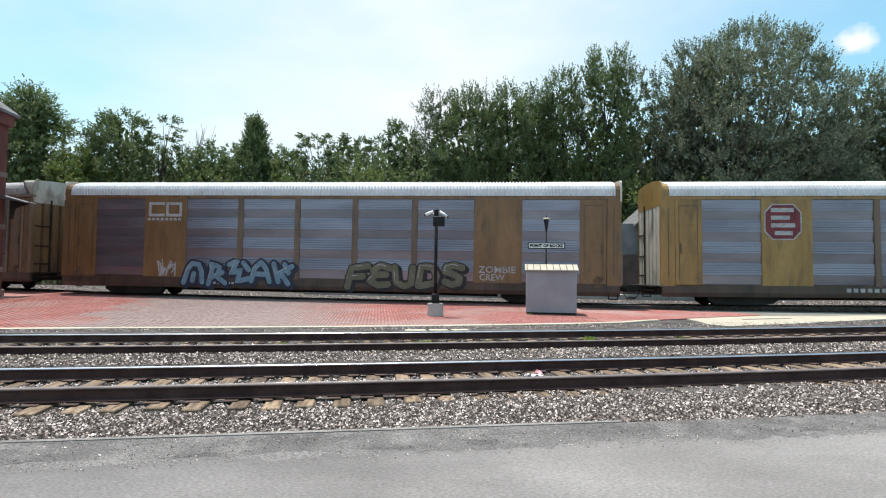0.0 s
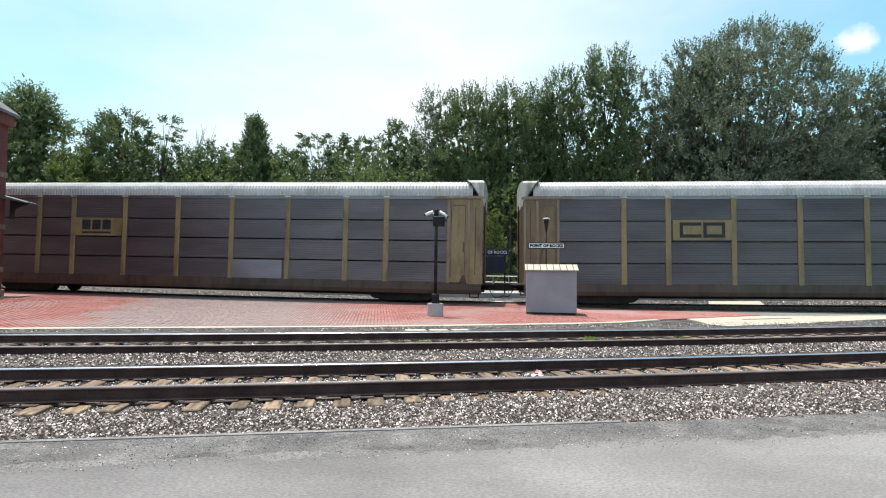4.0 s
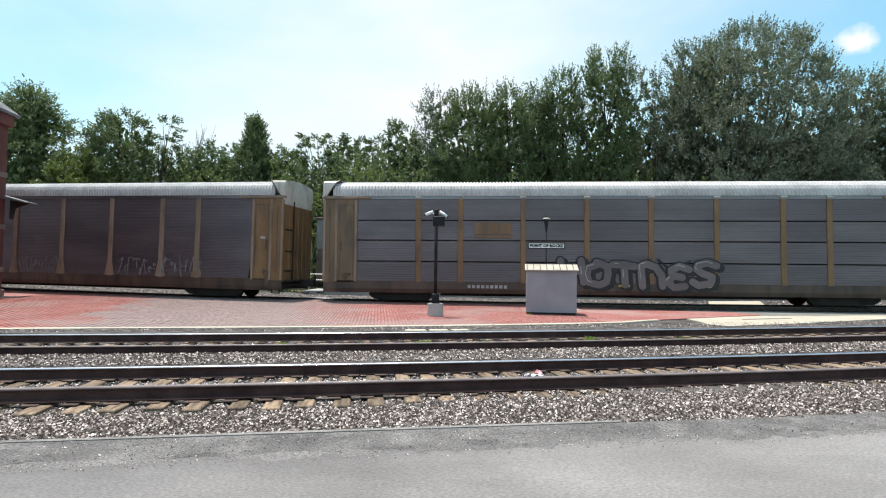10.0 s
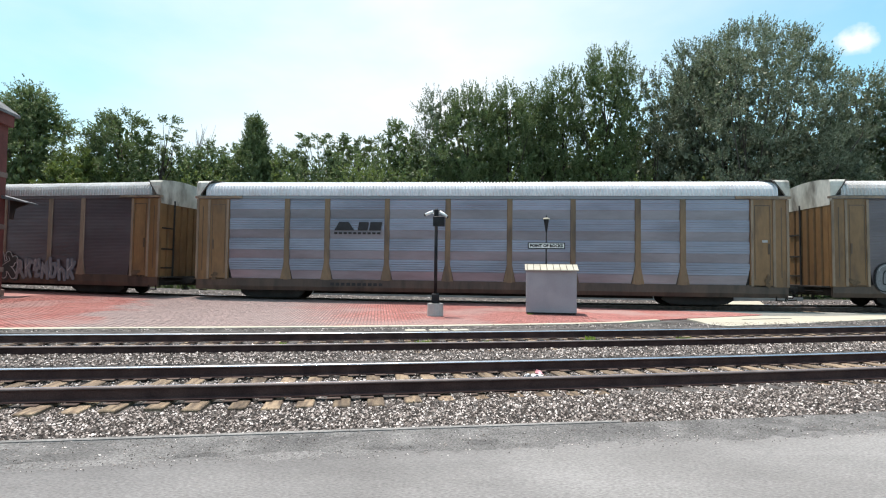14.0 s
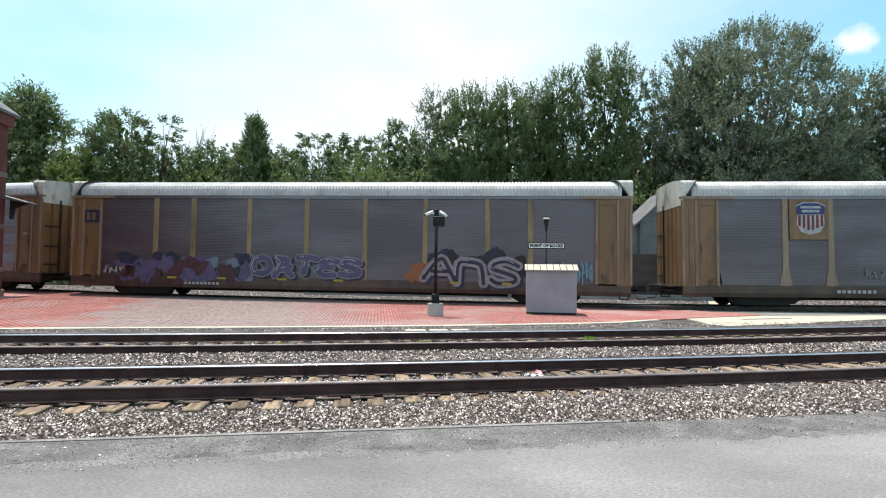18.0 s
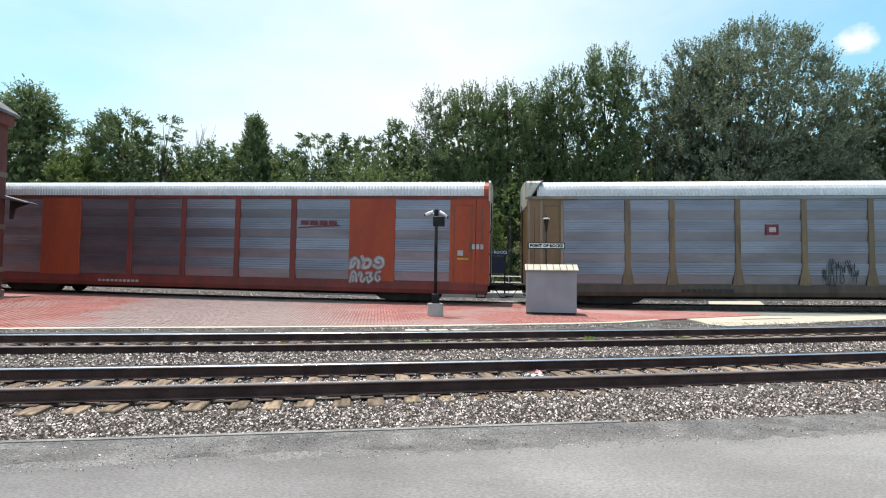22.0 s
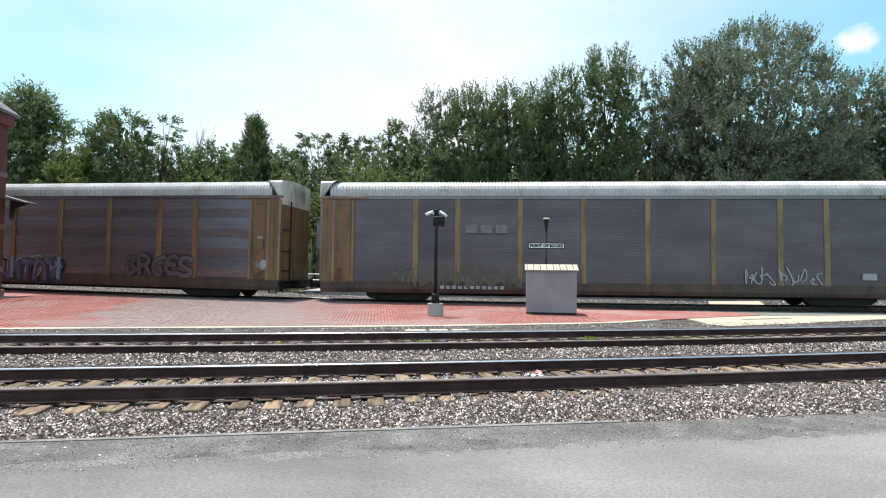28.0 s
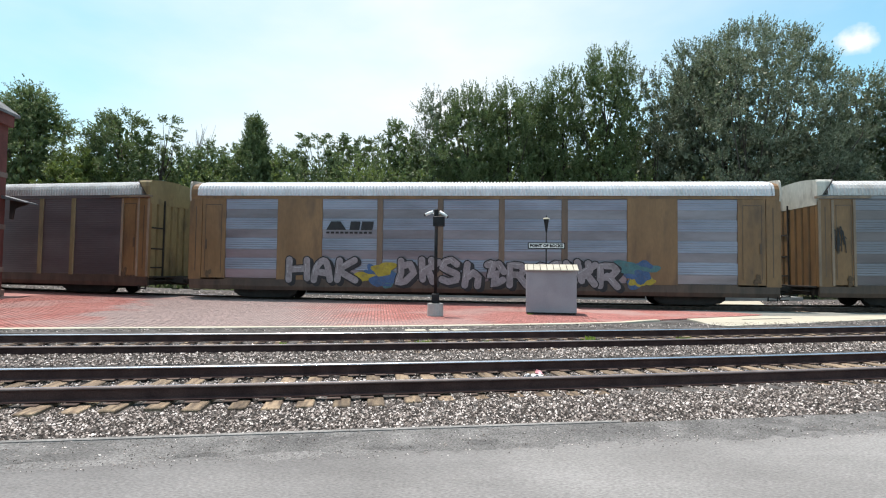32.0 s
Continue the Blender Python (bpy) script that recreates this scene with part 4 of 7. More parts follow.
# unseen woods added behind the viewer, to darken what the car sides reflect
thicket("woods_behind", "unseen woods added behind the lot for reflections", -70, -6, -46, -34, 5, 9, 160, M_LEAF, 53, 4, 0.75)
# ---------------------------------------------------------------- things on the platform
M_BLACK = material("black_painted_metal", (0.012, 0.012, 0.014), (0.03, 0.03, 0.032), 0.6, 0.0, s1=3, s2=40, grain=0.3, spec=0.15)
M_WHITE = material("white_painted_metal", (0.72, 0.72, 0.72), (0.8, 0.8, 0.79), 0.5, s1=3, s2=40, grain=0.08)
M_SHED = material("grey_painted_boards", (0.27, 0.265, 0.29), (0.33, 0.325, 0.35), 0.7, s1=1.2, s2=30, grain=0.1, bump=0.1)
M_SHED_ROOF = material("pale_cream_roof", (0.38, 0.35, 0.275), (0.46, 0.425, 0.34), 0.75, s1=2, s2=30, grain=0.12, dirt=(0.4, 0.38, 0.32), dirt_amt=0.5)


def text_mesh(body, mat, width, height, depth=0.004, offset=0.0, shear=0.0, name="lettering"):
    """Letters in the built-in font, scaled to a box whose lower left corner is at the origin; they stand up facing -y."""
    cu = bpy.data.curves.new("letters", "FONT")
    cu.body, cu.extrude, cu.offset, cu.shear = body, 0.01, offset, shear
    cu.resolution_u = 2
    ob = bpy.data.objects.new("letters", cu)
    scene.collection.objects.link(ob)
    bpy.context.view_layer.update()
    me = bpy.data.meshes.new_from_object(ob.evaluated_get(bpy.context.evaluated_depsgraph_get()))
    bpy.data.objects.remove(ob)
    co = np.empty(len(me.vertices) * 3)
    me.vertices.foreach_get("co", co)
    co = co.reshape(-1, 3)
    lo, hi = co.min(0), co.max(0)
    q = (co - lo) / np.maximum(hi - lo, 1e-6)
    new_co = np.stack([q[:, 0] * width, -q[:, 2] * depth, q[:, 1] * height], 1)
    me.vertices.foreach_set("co", new_co.ravel())
    me.update()
    me.name = name
    me.materials.clear()
    me.materials.append(mat)
    return me


# grey storage shed
shed = thing("storage_shed", "small grey storage shed with a pale pitched roof", "shed", at=pose(3.03, 19.2, PZ, 0, 0, -8))
part("body", Build().slab(0, 1.78, 0, 1.0, 0.1, 1.62, 0.012).mesh("body", M_SHED), shed)
part("floor_frame", Build().box(0.03, 1.75, 0.04, 0.96, 0.05, 0.1).mesh("floor_frame", M_STEEL_DARK), shed)
for lx in (0.02, 1.66):
    for ly in (0.02, 0.88):
        part("leg", Build().box(lx, lx + 0.1, ly, ly + 0.1, 0, 0.12).mesh("leg", M_STEEL_DARK), shed)
roof = Build().prism([(-0.1, 1.6), (-0.1, 1.63), (0.5, 1.84), (1.1, 1.63), (1.1, 1.6), (0.5, 1.81)], "x", -0.05, 1.84)
roof_ob = part("roof", roof.mesh("roof", M_SHED_ROOF), shed, "pale cream ribbed roof")
# battens coloured dark, to draw the shadow lines of the roof ribs
for i in range(8):
    bx = 0.02 + i * 0.235
    part("roof_batten", Build().prism([(-0.095, 1.632), (-0.095, 1.646), (0.5, 1.855), (0.5, 1.842)], "x", bx, bx + 0.02).mesh("roof_batten", M_STEEL_DARK), roof_ob)
part("corner_board", Build().box(0.0, 0.09, -0.012, 0.0, 0.1, 1.6).mesh("corner_board", M_SHED), shed)

# lamp post with two cameras
post = thing("camera_post", "black steel post with two white cameras on a concrete pier", "post", at=pose(-0.24, 18.1, PZ))
ring = [(0.27 * math.cos(a * math.tau / 20), 0.27 * math.sin(a * math.tau / 20)) for a in range(20)]
part("pier", Build().prism(ring, "z", 0, 0.45).mesh("pier", M_CONCRETE_GREY), post, "round grey concrete pier")
part("base_box", Build().slab(-0.13, 0.13, -0.13, 0.13, 0.45, 0.78, 0.02).mesh("base_box", M_BLACK), post)
part("pole", Build().tube([(0, 0, 0.75), (0, 0, 3.68)], [0.06, 0.055], 12).mesh("pole", M_BLACK, True), post)
part("control_box", Build().slab(-0.11, 0.29, -0.2, 0.1, 3.08, 3.41, 0.02).mesh("control_box", M_BLACK), post)
part("cap", Build().tube([(0, 0, 3.4), (0, 0, 3.64), (0, 0, 3.67)], [0.08, 0.08, 0.04], 12).mesh("cap", M_BLACK), post)
for sgn, drop in ((-1, 0.12), (1, 0.18)):
    cam_ob = part("camera_housing", Build().tube([(sgn * 0.12, -0.05, 3.58), (sgn * 0.24, -0.09, 3.575 - drop * 0.45), (sgn * 0.38, -0.13, 3.57 - drop)], [0.045, 0.055, 0.045], 10).mesh("camera_housing", M_WHITE, True), post, "white camera housing")
    part("bracket", Build().tube([(sgn * 0.06, 0, 3.5), (sgn * 0.2, -0.05, 3.55)], 0.02, 6).mesh("bracket", M_WHITE), cam_ob)
    part("lens_hood", Build().tube([(sgn * 0.38, -0.13, 3.57 - drop), (sgn * 0.4, -0.136, 3.56 - drop)], [0.048, 0.048], 10).mesh("lens_hood", M_BLACK), cam_ob)

# station sign on a small lamp post
sg = thing("station_sign", "black lantern post carrying a white station name board", "sign", at=pose(3.98, 20.4, PZ, 0, 0, -4))
part("pole", Build().tube([(0, 0, 0), (0, 0, 3.2)], [0.035, 0.026], 10).mesh("pole", M_BLACK, True), sg)
part("lantern", Build().tube([(0, 0, 3.1), (0, 0, 3.24), (0, 0, 3.58)], [0.032, 0.05, 0.105], 8).mesh("lantern", M_BLACK), sg, "black tapered lantern")
part("lantern_cap", Build().tube([(0, 0, 3.58), (0, 0, 3.6), (0, 0, 3.635), (0, 0, 3.65)], [0.125, 0.13, 0.11, 0.06], 12).mesh("lantern_cap", M_CONCRETE), sg, "pale flat lantern cap")
part("finial", Build().tube([(0, 0, 3.64), (0, 0, 3.69), (0, 0, 3.76)], [0.03, 0.022, 0.006], 8).mesh("finial", M_BLACK), sg)
board = part("name_board", Build().slab(-0.71, 0.71, -0.05, -0.02, 2.44, 2.685, 0.004).mesh("name_board", M_BLACK), sg, "white name board with a black border")
face = part("board_face", Build().box(-0.668, 0.668, -0.056, -0.05, 2.478, 2.648).mesh("board_face", M_WHITE), board, "white board face")
tm = part("lettering", text_mesh("POINT OF ROCKS", M_BLACK, 1.26, 0.125, offset=0.06), board, "black capital letters")
tm.matrix_basis = pose(-0.63, -0.057, 2.5)

# ---------------------------------------------------------------- station building
M_WALLBRICK = material("dark_red_wall_brick", (0.1, 0.03, 0.025), (0.15, 0.045, 0.037), 0.85, s1=1.5, s2=20, grain=0.25, bump=0.4, bump_scale=30)
M_STONE_BAND = material("buff_stone_band", (0.17, 0.12, 0.1), (0.24, 0.18, 0.15), 0.85, s1=2, s2=30, grain=0.15)
M_SLATE = material("grey_slate_roof", (0.1, 0.1, 0.105), (0.17, 0.17, 0.175), 0.7, s1=2, s2=12, grain=0.3, bump=0.4)
bld = thing("station_building", "dark red brick station with buff stone bands and a slate roof", "building", at=pose(-19.84, 23.4, PZ, 0, 0, 8))
# the unseen depth of the wall is chosen to block sky from the train
part("wall", Build().slab(-14, 0, -9.0, 0.6, 0, 8.15, 0.02).mesh("wall", M_WALLBRICK), bld)
part("plinth", Build().slab(-14.08, 0.08, -9.08, 0.68, 0, 0.5, 0.03).mesh("plinth", M_STONE_BAND), bld, "stone plinth")
for z in (1.28, 3.2, 5.55):
    part("stone_band", Build().slab(-14.03, 0.03, -9.03, 0.63, z, z + 0.22, 0.01).mesh("stone_band", M_STONE_BAND), bld, "buff stone band")
part("cornice", Build().slab(-14.2, 0.16, -9.25, 0.76, 7.9, 8.45, 0.05).mesh("cornice", M_WALLBRICK), bld)
part("roof", Build().add([(-14.6, -9.6, 8.4), (0.24, -9.6, 8.4), (0.24, 1.0, 8.4), (-14.6, 1.2, 8.4), (-5, -4.2, 13.5), (-9, -4.2, 13.5), (-14.6, -9.6, 8.52), (0.24, -9.6, 8.52), (0.24, 1.0, 8.52), (-14.6, 1.2, 8.52)],
                          [(3, 2, 1, 0), (0, 1, 7, 6), (1, 2, 8, 7), (2, 3, 9, 8), (3, 0, 6, 9), (6, 7, 4, 5), (7, 8, 4), (8, 9, 5, 4), (9, 6, 5)]).mesh("roof", M_SLATE), bld, "grey slate roof")
part("tower", Build().slab(-13.5, -6.0, -8.5, -1.0, 8.0, 19.0, 0.03).mesh("tower", M_WALLBRICK), bld, "brick clock tower above the roof")
# a lower wing added out of view, to darken reflections in the train's left part
part("wing", Build().slab(-16.0, 3.0, -7.9, -5.0, 0, 3.3, 0.02).mesh("wing", M_WALLBRICK), bld, "added lower brick wing, out of view")
part("wing_roof", Build().prism([(-8.2, 3.3), (-4.8, 3.3), (-6.45, 4.3)], "x", -16.3, 3.2).mesh("wing_roof", M_SLATE), bld, "grey slate roof of the added unseen wing")
can = part("canopy", Build().add([(-1, 0.3, 4.75), (0.95, 0.3, 4.42), (0.95, 1.3, 4.42), (-1, 1.3, 4.75), (-1, 0.3, 5.0), (0.95, 0.3, 4.47), (0.95, 1.3, 4.47), (-1, 1.3, 5.0)],
                                  [(3, 2, 1, 0), (4, 5, 6, 7), (0, 1, 5, 4), (1, 2, 6, 5), (2, 3, 7, 6), (3, 0, 4, 7)]).mesh("canopy", M_SLATE), bld, "sloping slate canopy")
part("bracket", Build().prism([(0.0, 3.7), (0.12, 3.7), (0.2, 4.2), (0.8, 4.45), (0.8, 4.52), (0.0, 4.6)], "y", 0.9, 1.0).mesh("bracket", M_STEEL_DARK), can, "dark timber bracket")

# ---------------------------------------------------------------- beyond the train
M_FENCE = material("pale_galvanised_rail", (0.5, 0.5, 0.48), (0.62, 0.62, 0.6), 0.5, 0.3, s1=2, s2=30, grain=0.1)
M_HOUSE = material("pale_grey_siding", (0.15, 0.155, 0.15), (0.21, 0.215, 0.205), 0.8, s1=1.5, s2=20, grain=0.1)
M_HOUSEDARK = material("dark_brown_boards", (0.07, 0.05, 0.045), (0.12, 0.085, 0.075), 0.8, s1=1.5, s2=20, grain=0.2)
fp = Build().prism([(-9, 34.4), (22, 32.4), (22, 37.5), (-9, 38.5)], "z", -0.6, 0.12)
thing("platform", "low concrete platform beyond the rear tracks", "platform", kind="structure", data=fp.mesh("platform", M_CONCRETE_GREY))
fence = thing("railing", "pale steel railing along the far platform", "railing")
gy = lambda x: 34.75 - 0.0645 * (x + 9)
for k in range(17):
    x = -8.8 + k * 1.0
    part("post", Build().box(x, x + 0.06, gy(x), gy(x) + 0.06, 0.12, 1.22).mesh("post", M_FENCE), fence)
for z in (0.45, 0.8, 1.18):
    part("rail", Build().tube([(-8.8, gy(-8.8), z), (7.3, gy(7.3), z)], 0.03, 6).mesh("rail", M_FENCE), fence)
for x0 in (-7.0, -3.0, 1.0):
    part("infill_panel", Build().box(x0, x0 + 1.6, gy(x0) + 0.04, gy(x0) + 0.06, 0.2, 1.1).mesh("infill_panel", M_CONCRETE_GREY), fence)
s2 = thing("station_sign", "dark station name board with white letters on posts", "sign", at=pose(3.05, 33.6, 0.12))
for sx_ in (-0.95, 0.85):
    part("pole", Build().box(sx_, sx_ + 0.08, 0.02, 0.1, 0, 2.85).mesh("pole", M_BLACK), s2)
M_NAVY = material("dark_blue_board", (0.012, 0.016, 0.04), (0.02, 0.025, 0.055), 0.5, s1=2, s2=20, grain=0.1)
nb = part("name_board", Build().slab(-1.15, 1.1, -0.04, 0.0, 2.4, 2.78, 0.004).mesh("name_board", M_NAVY), s2, "dark blue name board")
lt = part("lettering", text_mesh("POINT OF ROCKS", M_WHITE, 2.06, 0.2, offset=0.02), nb, "white capital letters")
lt.matrix_basis = pose(-1.05, -0.042, 2.49)
part("notice_panel", Build().slab(-0.95, 0.9, -0.02, 0.02, 1.25, 2.32, 0.004).mesh("notice_panel", M_NAVY), s2, "dark notice panel")
cp2 = thing("camera_post", "slim dark post with white camera housings beyond the train", "post", at=pose(6.05, 33.4, 0.12))
part("pole", Build().tube([(0, 0, 0), (0, 0, 4.1)], 0.06, 8).mesh("pole", M_BLACK), cp2)
for zc in (3.15, 3.95):
    part("camera_housing", Build().slab(-0.42, -0.02, -0.12, 0.12, zc, zc + 0.16, 0.03).mesh("camera_housing", M_WHITE), cp2, "white camera housing")
hs = thing("shelter", "grey platform shelter with a dark opening", "shelter", at=pose(11.6, 33.6, 0.12, 0, 0, -4))
part("wall", Build().slab(0.9, 5.3, 0, 4.6, 2.55, 4.6, 0.02).mesh("wall", M_HOUSE), hs)
part("annex_wall", Build().slab(-0.2, 0.9, 0.3, 3.6, 2.55, 4.55, 0.02).mesh("annex_wall", M_HOUSE), hs, "pale grey annex wall")
part("base_wall", Build().slab(-0.18, 5.28, 0.02, 4.58, 0, 2.55, 0.02).mesh("base_wall", M_HOUSEDARK), hs, "dark brown lower boards")
part("gable", Build().prism([(0.9, 4.6), (5.3, 4.6), (3.1, 6.7)], "y", 0.0, 4.6).mesh("gable", M_HOUSE), hs, "pale grey gable")
part("roof", Build().prism([(0.55, 4.32), (3.1, 6.76), (5.65, 4.32), (5.65, 4.46), (3.1, 6.9), (0.55, 4.46)], "y", -0.3, 4.9).mesh("roof", M_SLATE), hs, "dark pitched roof")
part("opening", Build().box(3.4, 4.3, -0.03, 0.0, 1.15, 2.3).mesh("opening", M_HOUSEDARK), hs, "dark opening")
fb = thing("shed", "long pale grey shed with dark brown lower boards beyond the railway", "shed", at=pose(-9.2, 38.6, -0.6))
part("wall", Build().slab(0, 3.9, 0, 3.0, 3.6, 5.75, 0.02).mesh("wall", M_HOUSE), fb)
part("base_wall", Build().slab(0.02, 3.88, 0.02, 2.98, 0, 3.6, 0.02).mesh("base_wall", M_HOUSEDARK), fb, "dark brown lower boards")
part("roof", Build().slab(-0.15, 4.05, -0.15, 3.15, 5.75, 5.87, 0.03).mesh("roof", M_HOUSEDARK), fb, "dark flat roof")


def shrub(x, y, h, w, seed):
    """A loose bush of rising leafy shoots."""
    r = np.random.RandomState(seed)
    k = int(26 * w * h)
    f = r.uniform(0.05, 1, k)
    a = r.uniform(0, 6.283, k)
    d = w / 2 * np.sqrt(r.uniform(0, 1, k)) * np.sqrt(np.maximum(0.1, 1 - f ** 2))
    start = np.stack([np.cos(a) * d, np.sin(a) * d, f * h - 0.3], 1)
    way = np.stack([np.cos(a) * 0.4, np.sin(a) * 0.4, np.full(k, 0.9)], 1)
    t = thing("bush", "loose light green bush beside the far platform", "bush", "bushes beyond the train", at=pose(x, y, -0.3))
    stems = Build()
    for i in range(7):
        stems.tube([(0.1 * math.cos(i), 0.1 * math.sin(i), -0.3), (w * 0.2 * math.cos(i * 0.9), w * 0.2 * math.sin(i * 0.9), h * 0.75)], [0.03, 0.01], 5, False)
    part("stem", stems.mesh("stem", M_BARK), t)
    part("leaves", leafy_shoots("leaves", start, way, np.full(k, 0.5), np.full(k, 0.2), way, 14, 0.085, 0.5, seed, M_LEAF_LIGHT), t)


shrub(7.4, 36.2, 4.4, 2.4, 61)
shrub(1.6, 37.2, 5.6, 2.2, 62)
shrub(3.6, 39.2, 6.0, 2.6, 63)
shrub(-3.4, 39.0, 5.5, 2.6, 64)
shrub(10.0, 38.6, 6.0, 2.4, 65)
# ---------------------------------------------------------------- the train
def car_paint(name, c1, c2, dirt=(0.06, 0.04, 0.03), amt=0.55, rough=0.42):
    return material(name, c1, c2, rough, s1=0.7, s2=9, grain=0.12, stretch=(1.6, 1, 0.45), dirt=dirt, dirt_amt=amt, jitter=0.0)


def sheet_metal(name, c1, c2, rough=0.36, metal=0.85, dirt=(0.1, 0.085, 0.075), amt=0.2):
    """Galvanised or painted sheet in horizontal runs of different brightness."""
    return material(name, c1, c2, rough, metal, s1=0.55, s2=7, grain=0.06, stretch=(0.4, 1, 1.6), spread=(0.38, 0.62), dirt=dirt, dirt_amt=amt, jitter=0.07, rough_var=0.08)


P_YELLOW = car_paint("faded_yellow_car_paint", (0.165, 0.09, 0.039), (0.222, 0.126, 0.056))
P_YELLOW_DARK = car_paint("sooty_yellow_car_paint", (0.125, 0.085, 0.052), (0.2, 0.13, 0.07), amt=0.75)
P_GOLD = car_paint("worn_gold_car_paint", (0.2, 0.146, 0.07), (0.27, 0.205, 0.1), amt=0.65)
P_OCHRE = car_paint("ochre_car_paint", (0.26, 0.152, 0.045), (0.33, 0.2, 0.065), amt=0.5)
P_TAN = car_paint("faded_tan_car_paint", (0.2, 0.143, 0.1), (0.27, 0.195, 0.138), amt=0.55)
P_ORANGE = car_paint("orange_red_car_paint", (0.27, 0.038, 0.012), (0.35, 0.058, 0.016), amt=0.25, rough=0.6)
P_CREAM = car_paint("dirty_white_car_paint", (0.46, 0.43, 0.37), (0.62, 0.59, 0.53), amt=0.8)
P_SILVER = sheet_metal("galvanised_sheet", (0.208, 0.202, 0.242), (0.282, 0.275, 0.327))
P_SILVER_DULL = sheet_metal("dull_galvanised_sheet", (0.186, 0.178, 0.197), (0.246, 0.236, 0.26), 0.38, 0.82)
P_GREY = sheet_metal("dark_grey_sheet", (0.116, 0.096, 0.103), (0.16, 0.134, 0.143), 0.36, 0.55)
P_BROWN = sheet_metal("brownish_sooty_sheet", (0.084, 0.073, 0.079), (0.124, 0.108, 0.115), 0.36, 0.55)
P_ROOF = material("galvanised_roof", (0.6, 0.605, 0.635), (0.7, 0.705, 0.73), 0.45, 0.1, s1=0.6, s2=12, grain=0.1, dirt=(0.4, 0.38, 0.35), dirt_amt=0.35)
P_ROOF_DULL = material("weathered_roof", (0.46, 0.45, 0.45), (0.57, 0.56, 0.555), 0.55, 0.1, s1=0.6, s2=12, grain=0.12, dirt=(0.3, 0.27, 0.23), dirt_amt=0.5)
P_UNDER = material("grime_and_dark_core", (0.012, 0.01, 0.009), (0.03, 0.025, 0.022), 0.9, s1=1.5, s2=20, grain=0.3)
P_RED = car_paint("dark_red_car_paint", (0.13, 0.022, 0.018), (0.19, 0.034, 0.026), amt=0.5, rough=0.6)
P_POST = car_paint("grimy_brown_post", (0.12, 0.078, 0.055), (0.17, 0.112, 0.078), amt=0.6)
P_SEAM = car_paint("dirty_brown_joint", (0.07, 0.045, 0.03), (0.11, 0.07, 0.045), amt=0.6)
P_SILL = car_paint("grimy_brown_sill", (0.05, 0.034, 0.028), (0.088, 0.058, 0.042), (0.025, 0.018, 0.015), 0.85)

HALF = 13.2
ROOF_LINE = [(-1.53, 4.80), (-1.53, 4.92), (-1.51, 5.1), (-1.44, 5.25), (-1.28, 5.36), (-0.9, 5.48), (-0.45, 5.565), (0, 5.6)]
ROOF_LINE += [(-p, q) for p, q in reversed(ROOF_LINE[:-1])]


HOOD_LINE = [(-1.54, 4.80), (-1.54, 5.2), (-1.5, 5.4), (-1.42, 5.5), (-0.9, 5.57), (-0.45, 5.6), (0, 5.615)]
HOOD_LINE += [(-p, q) for p, q in reversed(HOOD_LINE[:-1])]


def slanted(b, at_eave, at_ridge, stop, lift, thin=False):
    """The roof's end cap, wider at the ridge than at the eaves; thin gives only its dark inner edge."""
    v = []
    for p, q in HOOD_LINE:
        x = HALF - at_eave - (at_ridge - at_eave) * (q - 4.8) / 0.8
        w = 1 + lift / 1.5
        v += [(x - (0.04 if thin else 0.0), p * w, q + lift), (x + 0.02 if thin else HALF - stop, p * w, q + lift)]
    return b.add(v, [(2 * i, 2 * i + 2, 2 * i + 3, 2 * i + 1) for i in range(len(HOOD_LINE) - 1)])


def roof_mesh(mat, half):
    xs = []
    k = 0
    x = -half
    while x < half:
        xs += [(x, 0.0), (x + 0.055, 0.0), (x + 0.075, 1.0), (x + 0.13, 1.0)]
        x += 0.15
    m = len(ROOF_LINE)
    v, f = [], []
    for x, u in xs:
        for p, q in ROOF_LINE:
            lift = 0.035 * u
            v.append((x, p * (1 + lift / 1.6), q + lift * max(0.0, (q - 4.82)) / 0.7))
    n = len(xs)
    f = [(i * m + k, (i + 1) * m + k, (i + 1) * m + k + 1, i * m + k + 1) for i in range(n - 1) for k in range(m - 1)]
    f += [tuple(range(m)), tuple(range((n - 1) * m + m - 1, (n - 1) * m - 1, -1))]
    return Build().add(v, f).mesh("roof", mat)


ROOFS = {}


def roof_for(mat, half):
    key = (mat.name, half)
    if key not in ROOFS:
        ROOFS[key] = roof_mesh(mat, half)
    return ROOFS[key]


